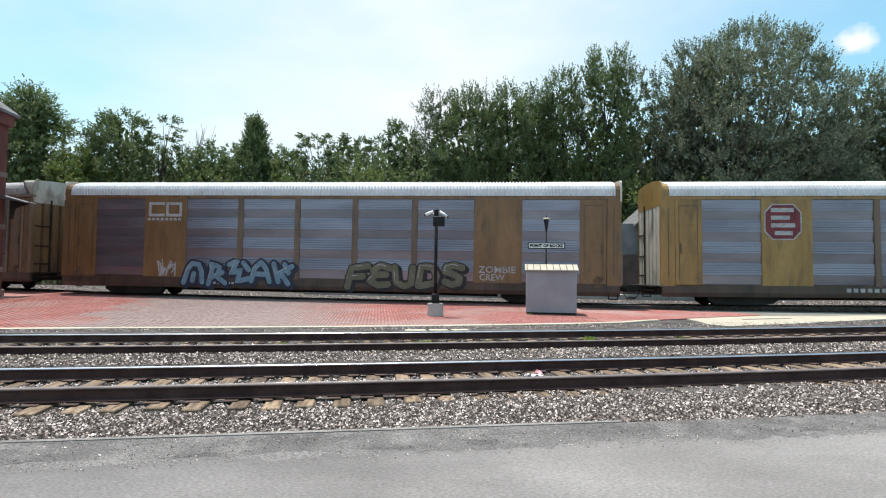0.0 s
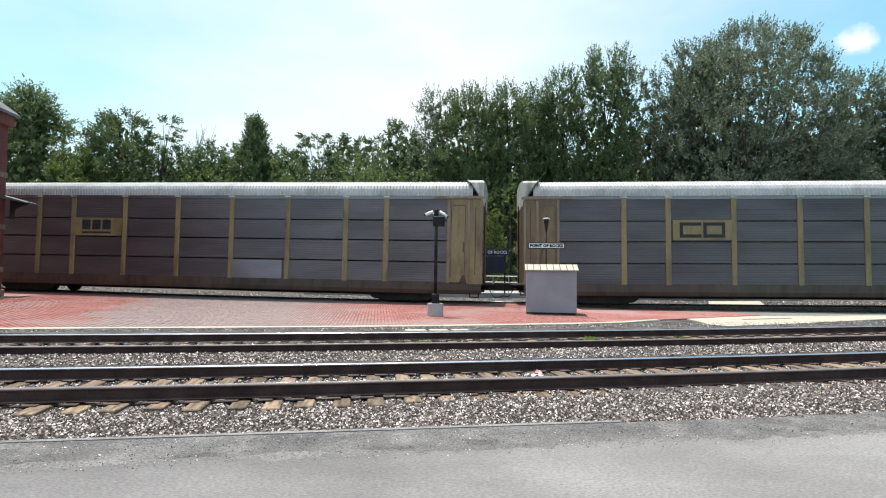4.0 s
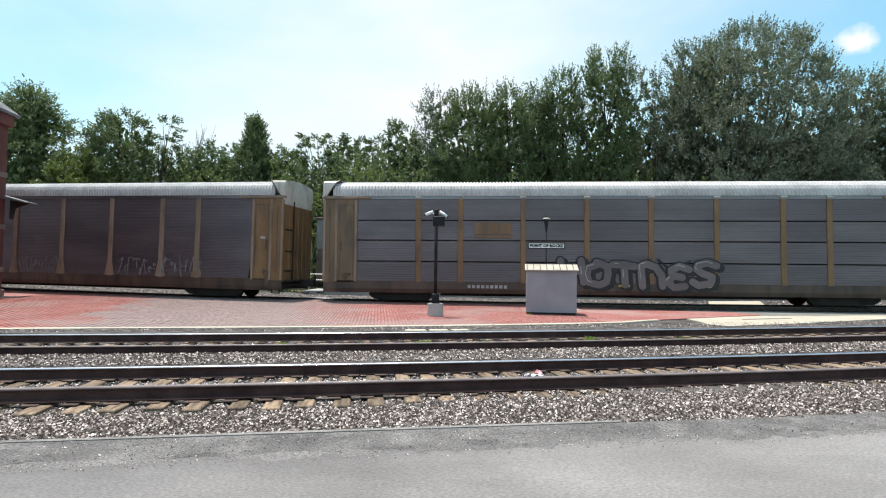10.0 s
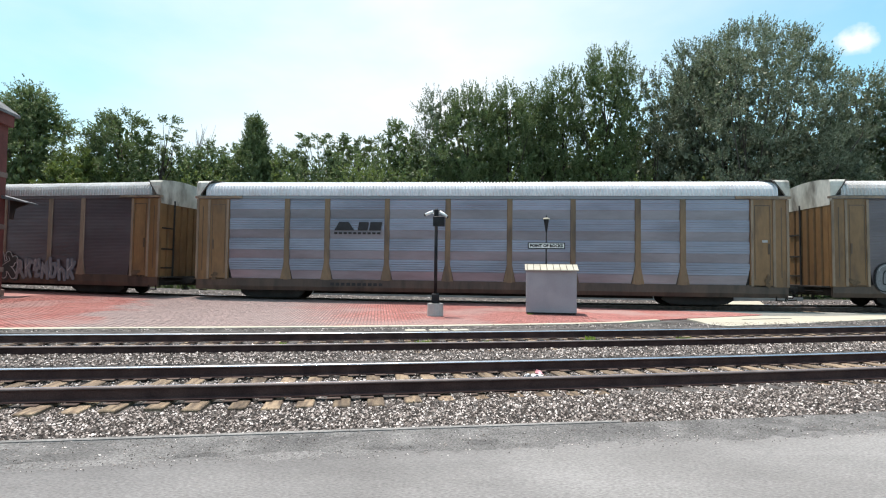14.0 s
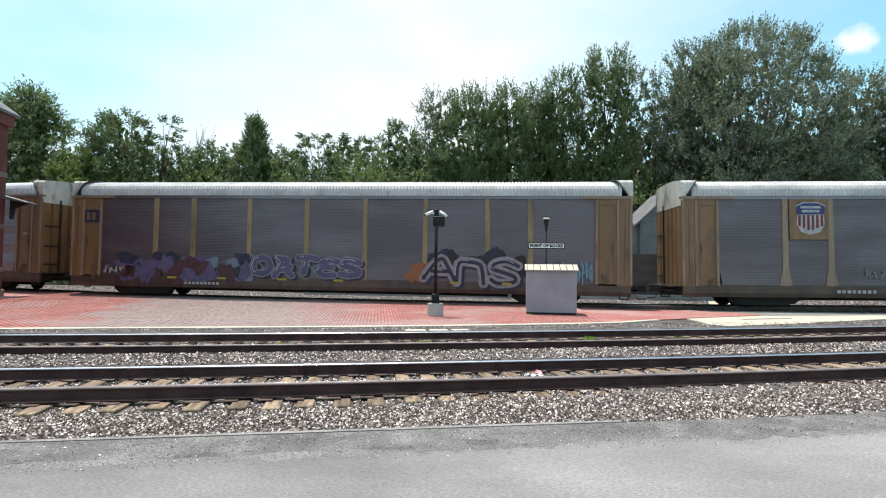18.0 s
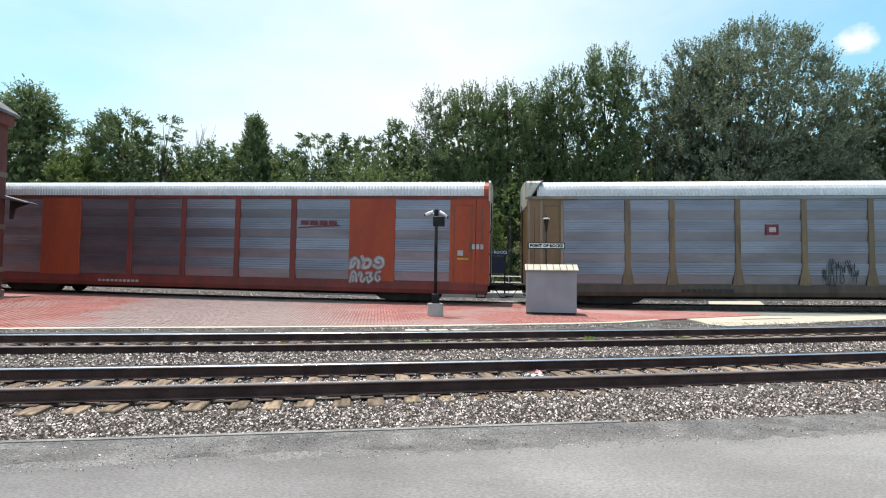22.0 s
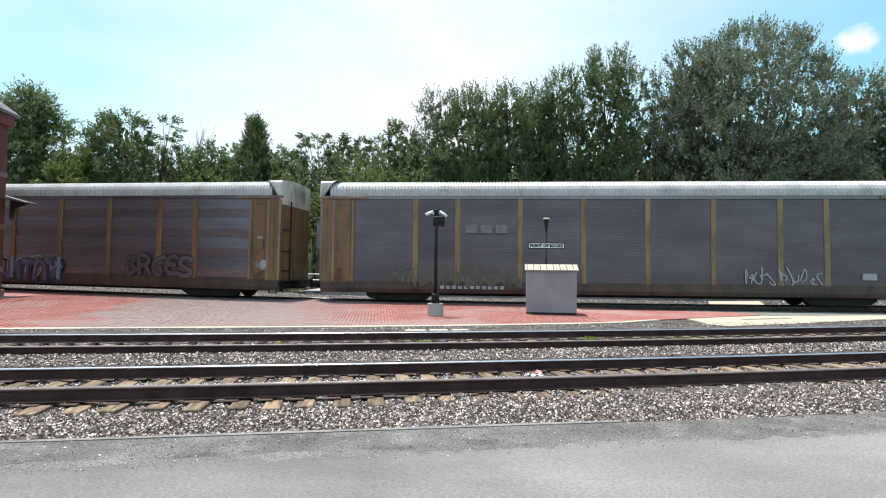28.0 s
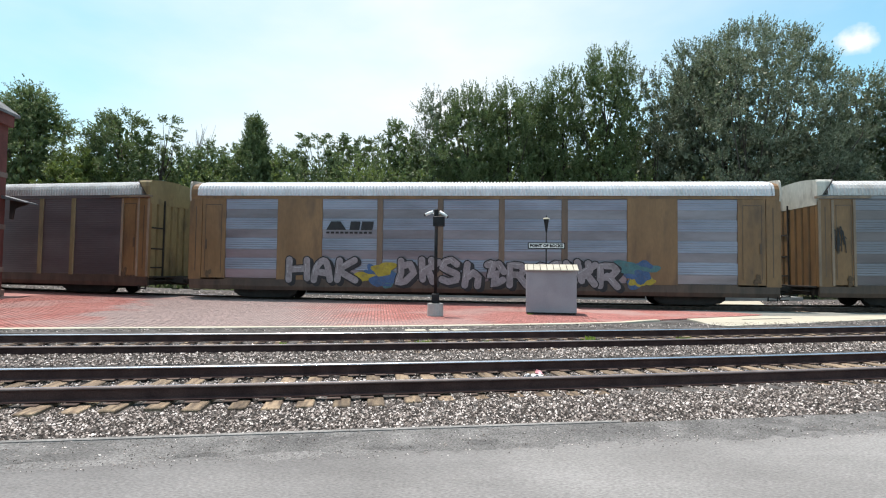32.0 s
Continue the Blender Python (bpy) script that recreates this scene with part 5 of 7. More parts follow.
def panel_mesh(mat, x0, x1, z0, z1, step, deep, seams, cut=0.0, banded=False):
    """A ribbed side panel on the near side: ribs run lengthwise, seams are deeper grooves; cut trims the lower corners."""
    prof = []
    if banded:
        # four sheets, each ribbed above and smooth below
        tall = (z1 - z0) / 4
        for i in range(4):
            z = z0 + i * tall
            prof += [(0.046, z + 0.01), (0.01, z + tall * 0.44)]
            z += tall * 0.44
            rib = tall * 0.56 / 5
            for k in range(5):
                prof += [(0.0, z + rib * 0.12), (0.0, z + rib * 0.42), (0.01, z + rib * 0.86), (0.01, z + rib)]
                z += rib
        prof += [(0.0, z1)]
    else:
        z = z0
        while z < z1 - step:
            prof += [(0.0, z), (0.0, z + step * 0.45), (deep, z + step * 0.82), (deep, z + step * 0.92)]
            z += step
        prof += [(0.0, z1)]
        for q in seams:
            prof = [p for p in prof if abs(p[1] - q) > 0.05] + [(0.0, q - 0.03), (0.07, q - 0.026), (0.07, q + 0.012), (0.0, q + 0.03)]
        prof.sort(key=lambda p: p[1])
    out = []
    for d, z in prof:
        out.append((d, z))
    b = Build()
    v = []
    for d, z in out:
        c = max(0.0, cut * (1 - (z - z0) / 0.75)) if cut else 0.0
        v += [(x0 + c, -1.47 + d, z), (x1 - c, -1.47 + d, z)]
    b.add(v, [(2 * i, 2 * i + 1, 2 * i + 3, 2 * i + 2) for i in range(len(out) - 1)])
    return b.mesh("panel", mat)


BAYS_A = [(-11.6, -8.96), (-8.71, -7.06), (-6.81, -4.27), (-4.04, -1.5), (-1.26, 1.26), (1.5, 4.04), (4.27, 6.81), (7.06, 8.71), (8.96, 11.6)]
BAYS_F = [(-11.44, -8.95), (-6.82, -4.27), (-4.0, -1.5), (-1.24, 1.24), (1.5, 4.0), (4.27, 6.82), (8.95, 11.44)]
PANELS = {}


def panels_for(mat, bays, key, z0, z1, step, deep, seams, cut, banded=False):
    k = (mat.name, key, step, deep, len(seams), cut, banded)
    if k not in PANELS:
        PANELS[k] = [panel_mesh(mat, a, b, z0, z1, step, deep, seams, cut, banded) for a, b in bays]
    return PANELS[k]


SHARED = {}


def shared(key, make):
    if key not in SHARED:
        SHARED[key] = make()
    return SHARED[key]


def mirrored(me):
    """The same mesh for the other end of the near side."""
    b = Build().add([(-p.co.x, p.co.y, p.co.z) for p in me.vertices], [tuple(reversed(f.vertices)) for f in me.polygons])
    return b.mesh(me.name, me.materials[0])


def disc(x, y0, y1, z, r, n=18):
    b = Build()
    ring = [(x + r * math.cos(a * math.tau / n), z + r * math.sin(a * math.tau / n)) for a in range(n)]
    return b.prism(ring, "y", y0, y1)


WHEELS = {}


def truck(parent, x):
    frame_mesh = shared("side_frame", lambda: Build().prism([(-1.5, 0.3), (-1.5, 0.68), (-0.9, 0.72), (-0.45, 0.78), (0.45, 0.78), (0.9, 0.72), (1.5, 0.68), (1.5, 0.3), (1.25, 0.14), (0.6, 0.09), (-0.6, 0.09), (-1.25, 0.14)], "y", -1.16, -0.98)
                        .prism([(-1.3, 0.36), (-1.3, 0.6), (-0.45, 0.72), (0.45, 0.72), (1.3, 0.6), (1.3, 0.36), (0.9, 0.34), (0.5, 0.2), (-0.5, 0.2), (-0.9, 0.34)], "y", 0.98, 1.12)
                        .box(-0.25, 0.25, -1.0, 1.0, 0.4, 0.66).mesh("truck", P_UNDER))
    t = part("truck", frame_mesh, parent, "grimy cast steel truck")
    t.matrix_basis = pose(x, 0, 0)
    def wheels():
        b = Build().tube([(0, -1.0, 0), (0, 1.0, 0)], 0.075, 8)
        for sy in (-1, 1):
            ring = [(0.42 * math.cos(a * math.tau / 20), 0.42 * math.sin(a * math.tau / 20)) for a in range(20)]
            flange = [(p * 1.07, q * 1.07) for p, q in ring]
            y0, y1 = sorted((sy * 0.7, sy * 0.83))
            b.prism(ring, "y", y0, y1)
            y0, y1 = sorted((sy * 0.67, sy * 0.7))
            b.prism(flange, "y", y0, y1)
            for k in range(3):
                a = k * math.tau / 3
                b.box(0.24 * math.cos(a) - 0.04, 0.24 * math.cos(a) + 0.04, min(sy * 0.83, sy * 0.845), max(sy * 0.83, sy * 0.845), 0.24 * math.sin(a) - 0.04, 0.24 * math.sin(a) + 0.04)
        return b.mesh("wheelset", M_STEEL_DARK)
    ws = shared("wheelset", wheels)
    spring = shared("spring", lambda: Build().tube([(-0.12, -1.06, 0.24), (-0.12, -1.06, 0.5)], 0.07, 8).tube([(0.1, -1.06, 0.24), (0.1, -1.06, 0.5)], 0.07, 8).mesh("spring", P_UNDER))
    for wx in (-0.87, 0.87):
        w = part("wheelset", ws, t, "dark steel wheels on an axle")
        w.matrix_basis = pose(wx, 0, 0.42)
        WHEELS.setdefault(parent.name, []).append((w, wx))
    part("spring", spring, t)


def autorack(spec):
    """A two-bogie closed car carrier; spec says its type, paints and marks."""
    kind = spec["kind"]
    body, panel, post, roofm = spec["body"], spec["panel"], spec.get("post", spec["body"]), spec["roof"]
    car = thing("autorack_car", spec["label"], "rail car", "train of car carriers")
    nm = body.name
    part("underframe", shared("underframe", lambda: Build().box(-13.1, 13.1, -1.3, 1.3, 0.5, 0.8).box(-7.9, 7.9, -0.35, 0.35, 0.28, 0.5).mesh("underframe", P_UNDER)), car, "grimy black underframe")
    # a filler box, coloured near black to stand for the unlit inside
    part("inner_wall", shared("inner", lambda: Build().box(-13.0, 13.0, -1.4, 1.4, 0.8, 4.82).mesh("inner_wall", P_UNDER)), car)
    part("roof", roof_for(roofm, HALF - (0.45 if kind == "A" else 0.35)), car, "corrugated pale metal roof")
    sill_m = spec.get("sill", P_SILL)
    sill = shared(("sill", sill_m.name), lambda: Build().prism([(-1.49, 0.97), (-1.49, 0.62), (-1.44, 0.44), (-1.36, 0.44), (-1.36, 0.97)], "x", -HALF + 0.05, HALF - 0.05).mesh("side_sill", sill_m))
    rail_m = spec.get("rail", body if kind == "F" else P_SILVER_DULL)
    top = shared(("top", rail_m.name, kind), lambda: Build().box(-HALF, HALF, -1.51, -1.38, 4.66, 4.8).mesh("top_rail", rail_m))
    bays = BAYS_A if kind == "A" else BAYS_F
    if kind == "A":
        pm = panels_for(panel, bays, "A", 0.95, 4.68, spec.get("step", 0.105), 0.006 if spec.get("seams") else 0.009, spec.get("seams", ()), spec.get("cut", 0.0), panel in (P_SILVER, P_SILVER_DULL))
    else:
        pm = panels_for(panel, bays, "F", 0.97, 4.68, 0.105, 0.018, (), 0.0, True)
    def posts():
        out = []
        for i in range(len(bays) - 1):
            a, b = bays[i][1], bays[i + 1][0]
            w = Build().prism([(a, -1.38), (a, -1.49), (a + 0.02, -1.51), (b - 0.02, -1.51), (b, -1.49), (b, -1.38)], "z", 0.93, 4.66)
            if spec.get("cut") and b - a < 0.5:
                w.prism([(a - 0.14, 0.95), (b + 0.14, 0.95), (b, 1.7), (a, 1.7)], "y", -1.5, -1.46)
            narrow = spec.get("post", P_POST if body is not P_ORANGE else P_RED)
            out.append((w.mesh("side_post" if b - a < 0.5 else "solid_bay", narrow if b - a < 0.5 else post), "side_post" if b - a < 0.5 else "solid_bay"))
        return out
    pl = shared(("posts", kind, post.name, spec.get("cut", 0)), posts)
    def end_bay():
        e0 = bays[-1][1]
        b = Build().box(e0, HALF - 0.62, -1.49, -1.36, 0.9, 4.66)
        b.box(HALF - 0.6, HALF, -1.5, -1.36, 0.9, 4.66)
        return b.mesh("end_bay", body)
    eb = shared(("end", kind, nm), end_bay)
    def end_bay_left():
        e0 = bays[-1][1]
        b = Build().box(-HALF + 0.62, -e0, -1.49, -1.36, 0.9, 4.66)
        b.box(-HALF, -HALF + 0.6, -1.5, -1.36, 0.9, 4.66)
        return b.mesh("end_bay", body)
    ebl = shared(("endl", kind, nm), end_bay_left)
    turn = pose(0, 0, 0, 0, 0, 180)
    if kind == "A":
        strip = shared("bay_strip", lambda: Build().slab(-0.055, 0.055, -1.535, -1.48, 0.92, 4.62, 0.008).mesh("bay_post", P_TAN))
        for u in (bays[-1][1] + 0.08, HALF - 0.62, HALF - 0.07):
            for sg in (-1, 1):
                part("bay_post", strip, car, "faded tan upright on the end bay").matrix_basis = pose(sg * u, 0, 0)
    e_in = bays[-1][1] + 0.2
    def door_seams():
        b = Build()
        for x in (e_in, HALF - 0.78):
            b.box(x - 0.013, x + 0.013, -1.498, -1.48, 1.2, 4.4)
        b.box(e_in + 0.018, HALF - 0.798, -1.498, -1.48, 4.365, 4.4)
        b.box(HALF - 0.34, HALF - 0.3, -1.506, -1.48, 1.3, 4.3)
        b.box(HALF - 0.87, HALF - 0.81, -1.52, -1.48, 2.3, 2.75)
        return b.mesh("door_seam", P_SEAM)
    for sg in (0, 180):
        part("door_seam", shared(("dseam", kind), door_seams), car, "dark joint round the crew door").matrix_basis = pose(0, 0, 0, 0, 0, sg)
    part("door_seam", shared(("dseam_m", kind), lambda: mirrored(shared(("dseam", kind), door_seams))), car, "dark joint round the crew door")
    for flip in (False, True):
        made = [part("side_sill", sill, car, "grimy lower side sill"), part("top_rail", top, car), part("end_bay", eb, car), part("end_bay", ebl, car)]
        made += [part("panel", m, car) for m in pm]
        made += [part(nme, m, car) for m, nme in pl]
        if flip:
            for o in made:
                o.matrix_basis = turn
    # ends: ribbed doors, painted hood, hinges
    lo_m, hi_m = spec.get("end_lo", body), spec.get("end_hi", body)
    def door():
        line = [(HALF - 0.3, -1.44)]
        for i in range(6):
            y = -1.42 + i * 0.475
            line += [(HALF - 0.14, y), (HALF, y + 0.05), (HALF, y + 0.36), (HALF - 0.14, y + 0.42)]
        line += [(HALF - 0.3, 1.44)]
        return Build().prism(line, "z", 0.85, 4.4).mesh("end_door", lo_m)
    def hood():
        b = Build().prism([(p, q - 0.01) for p, q in HOOD_LINE] + [(1.47, 4.4), (-1.47, 4.4)], "x", HALF - 0.06, HALF + 0.012)
        if kind == "A":
            slanted(b, 0.2, 0.75, 0.03, 0.004)
        return b.mesh("end_hood", hi_m)
    def hinges():
        b = Build()
        for z in (3.2, 2.2, 1.3):
            b.box(HALF + 0.0, HALF + 0.04, -1.35, -0.55, z, z + 0.07)
        b.box(HALF, HALF + 0.05, -0.6, -0.53, 0.9, 4.6)
        return b.mesh("door_latch", P_UNDER)
    d_me, h_me, g_me = shared(("door", lo_m.name), door), shared(("hood", kind, hi_m.name), hood), shared("hinges", hinges)
    coup = shared("coupler", lambda: Build().box(HALF - 0.4, HALF + 0.55, -0.16, 0.16, 0.62, 0.88).box(HALF + 0.5, HALF + 0.92, -0.2, 0.12, 0.6, 0.92).mesh("coupler", P_UNDER))
    step_m = shared("steps", lambda: Build().box(HALF - 0.55, HALF - 0.12, -1.46, -1.4, 0.3, 0.35).box(HALF - 0.55, HALF - 0.5, -1.46, -1.42, 0.3, 0.9).box(HALF - 0.17, HALF - 0.12, -1.46, -1.42, 0.3, 0.9).mesh("step", P_UNDER))
    plat_m = shared("endplat", lambda: Build().box(HALF, HALF + 0.35, -1.4, 1.4, 0.86, 0.92).tube([(HALF + 0.3, -1.35, 0.7), (HALF + 0.3, 1.35, 0.7)], 0.03, 6).mesh("end_platform", P_UNDER))
    hose = shared("hose", lambda: Build().tube([(HALF + 0.3, -0.4, 0.6), (HALF + 0.5, -0.42, 0.3), (HALF + 0.85, -0.42, 0.32)], 0.03, 6).mesh("air_hose", P_UNDER))
    for flip in (False, True):
        for nme, me, lab in (("end_door", d_me, "ribbed end doors"), ("end_hood", h_me, "painted hood above the end doors"), ("door_latch", g_me, ""), ("coupler", coup, "cast steel coupler"), ("step", step_m, ""), ("end_platform", plat_m, ""), ("air_hose", hose, "black air hose")):
            o = part(nme, me, car, lab)
            if flip:
                o.matrix_basis = turn
    if kind == "F":
        cap = shared(("cap", nm), lambda: Build().prism(ROOF_LINE, "x", HALF - 0.37, HALF - 0.05).mesh("roof_end", body))
        for flip in (False, True):
            o = part("roof_end", cap, car, "painted roof end")
            if flip:
                o.matrix_basis = turn
    else:
        seam = shared("seam", lambda: slanted(Build(), 0.2, 0.75, 0.0, 0.03, True).mesh("roof_seam", P_SILL))
        for flip in (False, True):
            o = part("roof_seam", seam, car, "dark seam at the roof end")
            part("eave_strip", shared("eave_strip", lambda: Build().slab(HALF - 2.2, HALF + 0.06, -1.58, -1.4, 4.68, 4.78, 0.01).mesh("eave_strip", P_TAN)), car, "pale tan strip under the eave").matrix_basis = pose(0, 0, 0) if not flip else turn
            part("eave_strip", shared("eave_strip_b", lambda: Build().slab(-HALF - 0.06, -HALF + 2.2, -1.58, -1.4, 4.68, 4.78, 0.01).mesh("eave_strip", P_TAN)), car, "pale tan strip under the eave").matrix_basis = pose(0, 0, 0) if not flip else turn
            if flip:
                o.matrix_basis = turn
    if kind == "A" and spec.get("seams"):
        clip = shared("clip", lambda: Build().slab(-0.14, 0.14, -1.56, -1.5, 4.72, 4.79, 0.005).mesh("gutter_clip", P_CREAM))
        for a, b in zip(bays, bays[1:]):
            part("gutter_clip", clip, car, "white gutter clip").matrix_basis = pose((a[1] + b[0]) / 2, 0, 0)
    truck(car, -9.6)
    truck(car, 9.55)
    for x0, x1, z0, z1, mat, lab in spec.get("plates", ()):
        part("plate", Build().box(x0, x1, -1.515, -1.45, z0, z1).mesh("plate", mat), car, lab)
    return car


ROWS4 = (1.85, 2.8, 3.7)
SPECS = [
    dict(kind="F", label="ochre car carrier with silver panels and a red octagonal emblem", body=P_OCHRE, panel=P_SILVER, roof=P_ROOF, end_lo=P_CREAM, end_hi=P_OCHRE),
    dict(kind="F", label="brownish yellow car carrier with silver panels and spray-painted lettering", body=P_YELLOW, panel=P_SILVER, roof=P_ROOF, end_lo=P_GOLD, end_hi=P_CREAM),
    dict(kind="A", label="sooty brown car carrier with yellow side posts", body=P_YELLOW_DARK, panel=P_BROWN, post=P_GOLD, roof=P_ROOF_DULL, seams=ROWS4, end_hi=P_CREAM),
    dict(kind="A", label="dark grey car carrier with gold posts and one pale lower panel", body=P_GOLD, panel=P_GREY, post=P_GOLD, roof=P_ROOF_DULL, seams=ROWS4, end_hi=P_CREAM),
    dict(kind="F", label="yellow car carrier with silver panels and turquoise graffiti", body=P_YELLOW, panel=P_SILVER, roof=P_ROOF, end_lo=P_CREAM, end_hi=P_GOLD),
    dict(kind="A", label="dark grey car carrier with yellow-brown posts and outlined graffiti", body=P_YELLOW_DARK, panel=P_GREY, post=P_YELLOW, roof=P_ROOF_DULL, seams=ROWS4, end_hi=P_CREAM),
    dict(kind="A", label="plain grey car carrier with a white sheet on yellow", body=P_YELLOW, panel=P_GREY, post=P_TAN, roof=P_ROOF_DULL, step=0.07, cut=0.12, end_hi=P_CREAM),
    dict(kind="A", label="silver car carrier with flared brown posts and black emblem", body=P_YELLOW, panel=P_SILVER, post=P_YELLOW_DARK, roof=P_ROOF, cut=0.16, end_hi=P_CREAM),
    dict(kind="A", label="dark grey car carrier with striped shield and outlined graffiti", body=P_YELLOW, panel=P_GREY, post=P_TAN, roof=P_ROOF_DULL, step=0.07, cut=0.12, end_hi=P_CREAM),
    dict(kind="A", label="grey car carrier with yellow posts and large blue and black graffiti", body=P_YELLOW, panel=P_GREY, post=P_GOLD, roof=P_ROOF_DULL, step=0.07, end_hi=P_CREAM),
    dict(kind="A", label="pale silver car carrier with flared posts and black graffiti", body=P_YELLOW, panel=P_SILVER, post=P_YELLOW_DARK, roof=P_ROOF, cut=0.16, end_hi=P_CREAM),
    dict(kind="F", label="orange-red car carrier with silver side panels", body=P_ORANGE, panel=P_SILVER, roof=P_ROOF, end_lo=P_CREAM, end_hi=P_CREAM, sill=P_RED, rail=P_RED),
    dict(kind="A", label="dull silver car carrier with yellow ends and blue graffiti", body=P_YELLOW, panel=P_SILVER_DULL, post=P_YELLOW, roof=P_ROOF, cut=0.16, end_lo=P_GOLD, end_hi=P_GOLD),
    dict(kind="A", label="grey-brown car carrier with yellow posts and pale scrawls", body=P_YELLOW, panel=P_GREY, post=P_GOLD, roof=P_ROOF_DULL, step=0.07, end_hi=P_CREAM),
    dict(kind="A", label="light grey car carrier with purple and white graffiti", body=P_YELLOW, panel=P_SILVER_DULL, post=P_YELLOW, roof=P_ROOF_DULL, end_hi=P_CREAM),
    dict(kind="F", label="yellow-brown car carrier with silver panels and white block graffiti", body=P_YELLOW, panel=P_SILVER, roof=P_ROOF, end_lo=P_CREAM, end_hi=P_CREAM),
    dict(kind="A", label="sooty car carrier with yellow ends at the rear of the view", body=P_YELLOW, panel=P_GREY, post=P_GOLD, roof=P_ROOF_DULL, end_lo=P_GOLD, end_hi=P_GOLD),
]
SHIFT = {1: 0.07, 4: 0.05, 9: -0.33, 10: -0.3, 11: -0.17, 12: -0.06, 15: 0.2}
cars = [autorack(sp) for sp in SPECS]

# ---------------------------------------------------------------- marks and graffiti on the cars
def paint(name, c, rough=0.6):
    c = tuple(k * 0.6 for k in c)
    return material(name, c, tuple(min(1, k * 1.25 + 0.01) for k in c), rough, s1=2.5, s2=14, grain=0.2, dirt=(0.1, 0.085, 0.08) if max(c) > 0.06 else None, dirt_amt=0.45)


G_WHITE, G_BLACK = paint("white_spray", (0.55, 0.55, 0.56)), paint("black_spray", (0.012, 0.012, 0.016))
G_GREY, G_TEAL = paint("grey_spray", (0.27, 0.27, 0.29)), paint("turquoise_spray", (0.07, 0.21, 0.23))
G_BLUE, G_PURPLE = paint("blue_spray", (0.05, 0.13, 0.3)), paint("purple_spray", (0.11, 0.09, 0.2))
G_LBLUE, G_ORANGE = paint("light_blue_spray", (0.2, 0.34, 0.46)), paint("orange_spray", (0.38, 0.13, 0.04))
G_RED, G_PINK = paint("dark_red_paint", (0.22, 0.02, 0.035)), paint("pink_spray", (0.36, 0.22, 0.3))
G_SAGE, G_STEEL = paint("sage_spray", (0.17, 0.17, 0.11)), paint("steel_blue_spray", (0.17, 0.22, 0.29))
G_NAVY, G_YEL = paint("navy_spray", (0.02, 0.025, 0.06)), paint("yellow_paint", (0.5, 0.4, 0.03))
G_MAUVE = paint("pale_mauve_spray", (0.36, 0.32, 0.34))
G_MAROON = paint("maroon_spray", (0.075, 0.025, 0.035))
Y0 = -1.517


def flat(b, pts, layer):
    return b.prism(pts, "y", Y0 - 0.005 * (layer + 1), Y0 - 0.005 * layer + (0.04 if layer == 0 else 0))


def round_shape(cx, cz, rx, rz, r, rough=0.16, n=26, power=2.4):
    out = []
    p2, p3, p5 = (r.uniform(0, math.tau) for _ in range(3))
    for i in range(n):
        a = i * math.tau / n
        c, s = math.cos(a), math.sin(a)
        k = 1 + rough * (0.6 * math.sin(2 * a + p2) + 0.5 * math.sin(3 * a + p3) + 0.4 * math.sin(5 * a + p5))
        out.append((cx + rx * k * math.copysign(abs(c) ** (2 / power), c), cz + rz * k * math.copysign(abs(s) ** (2 / power), s)))
    return out


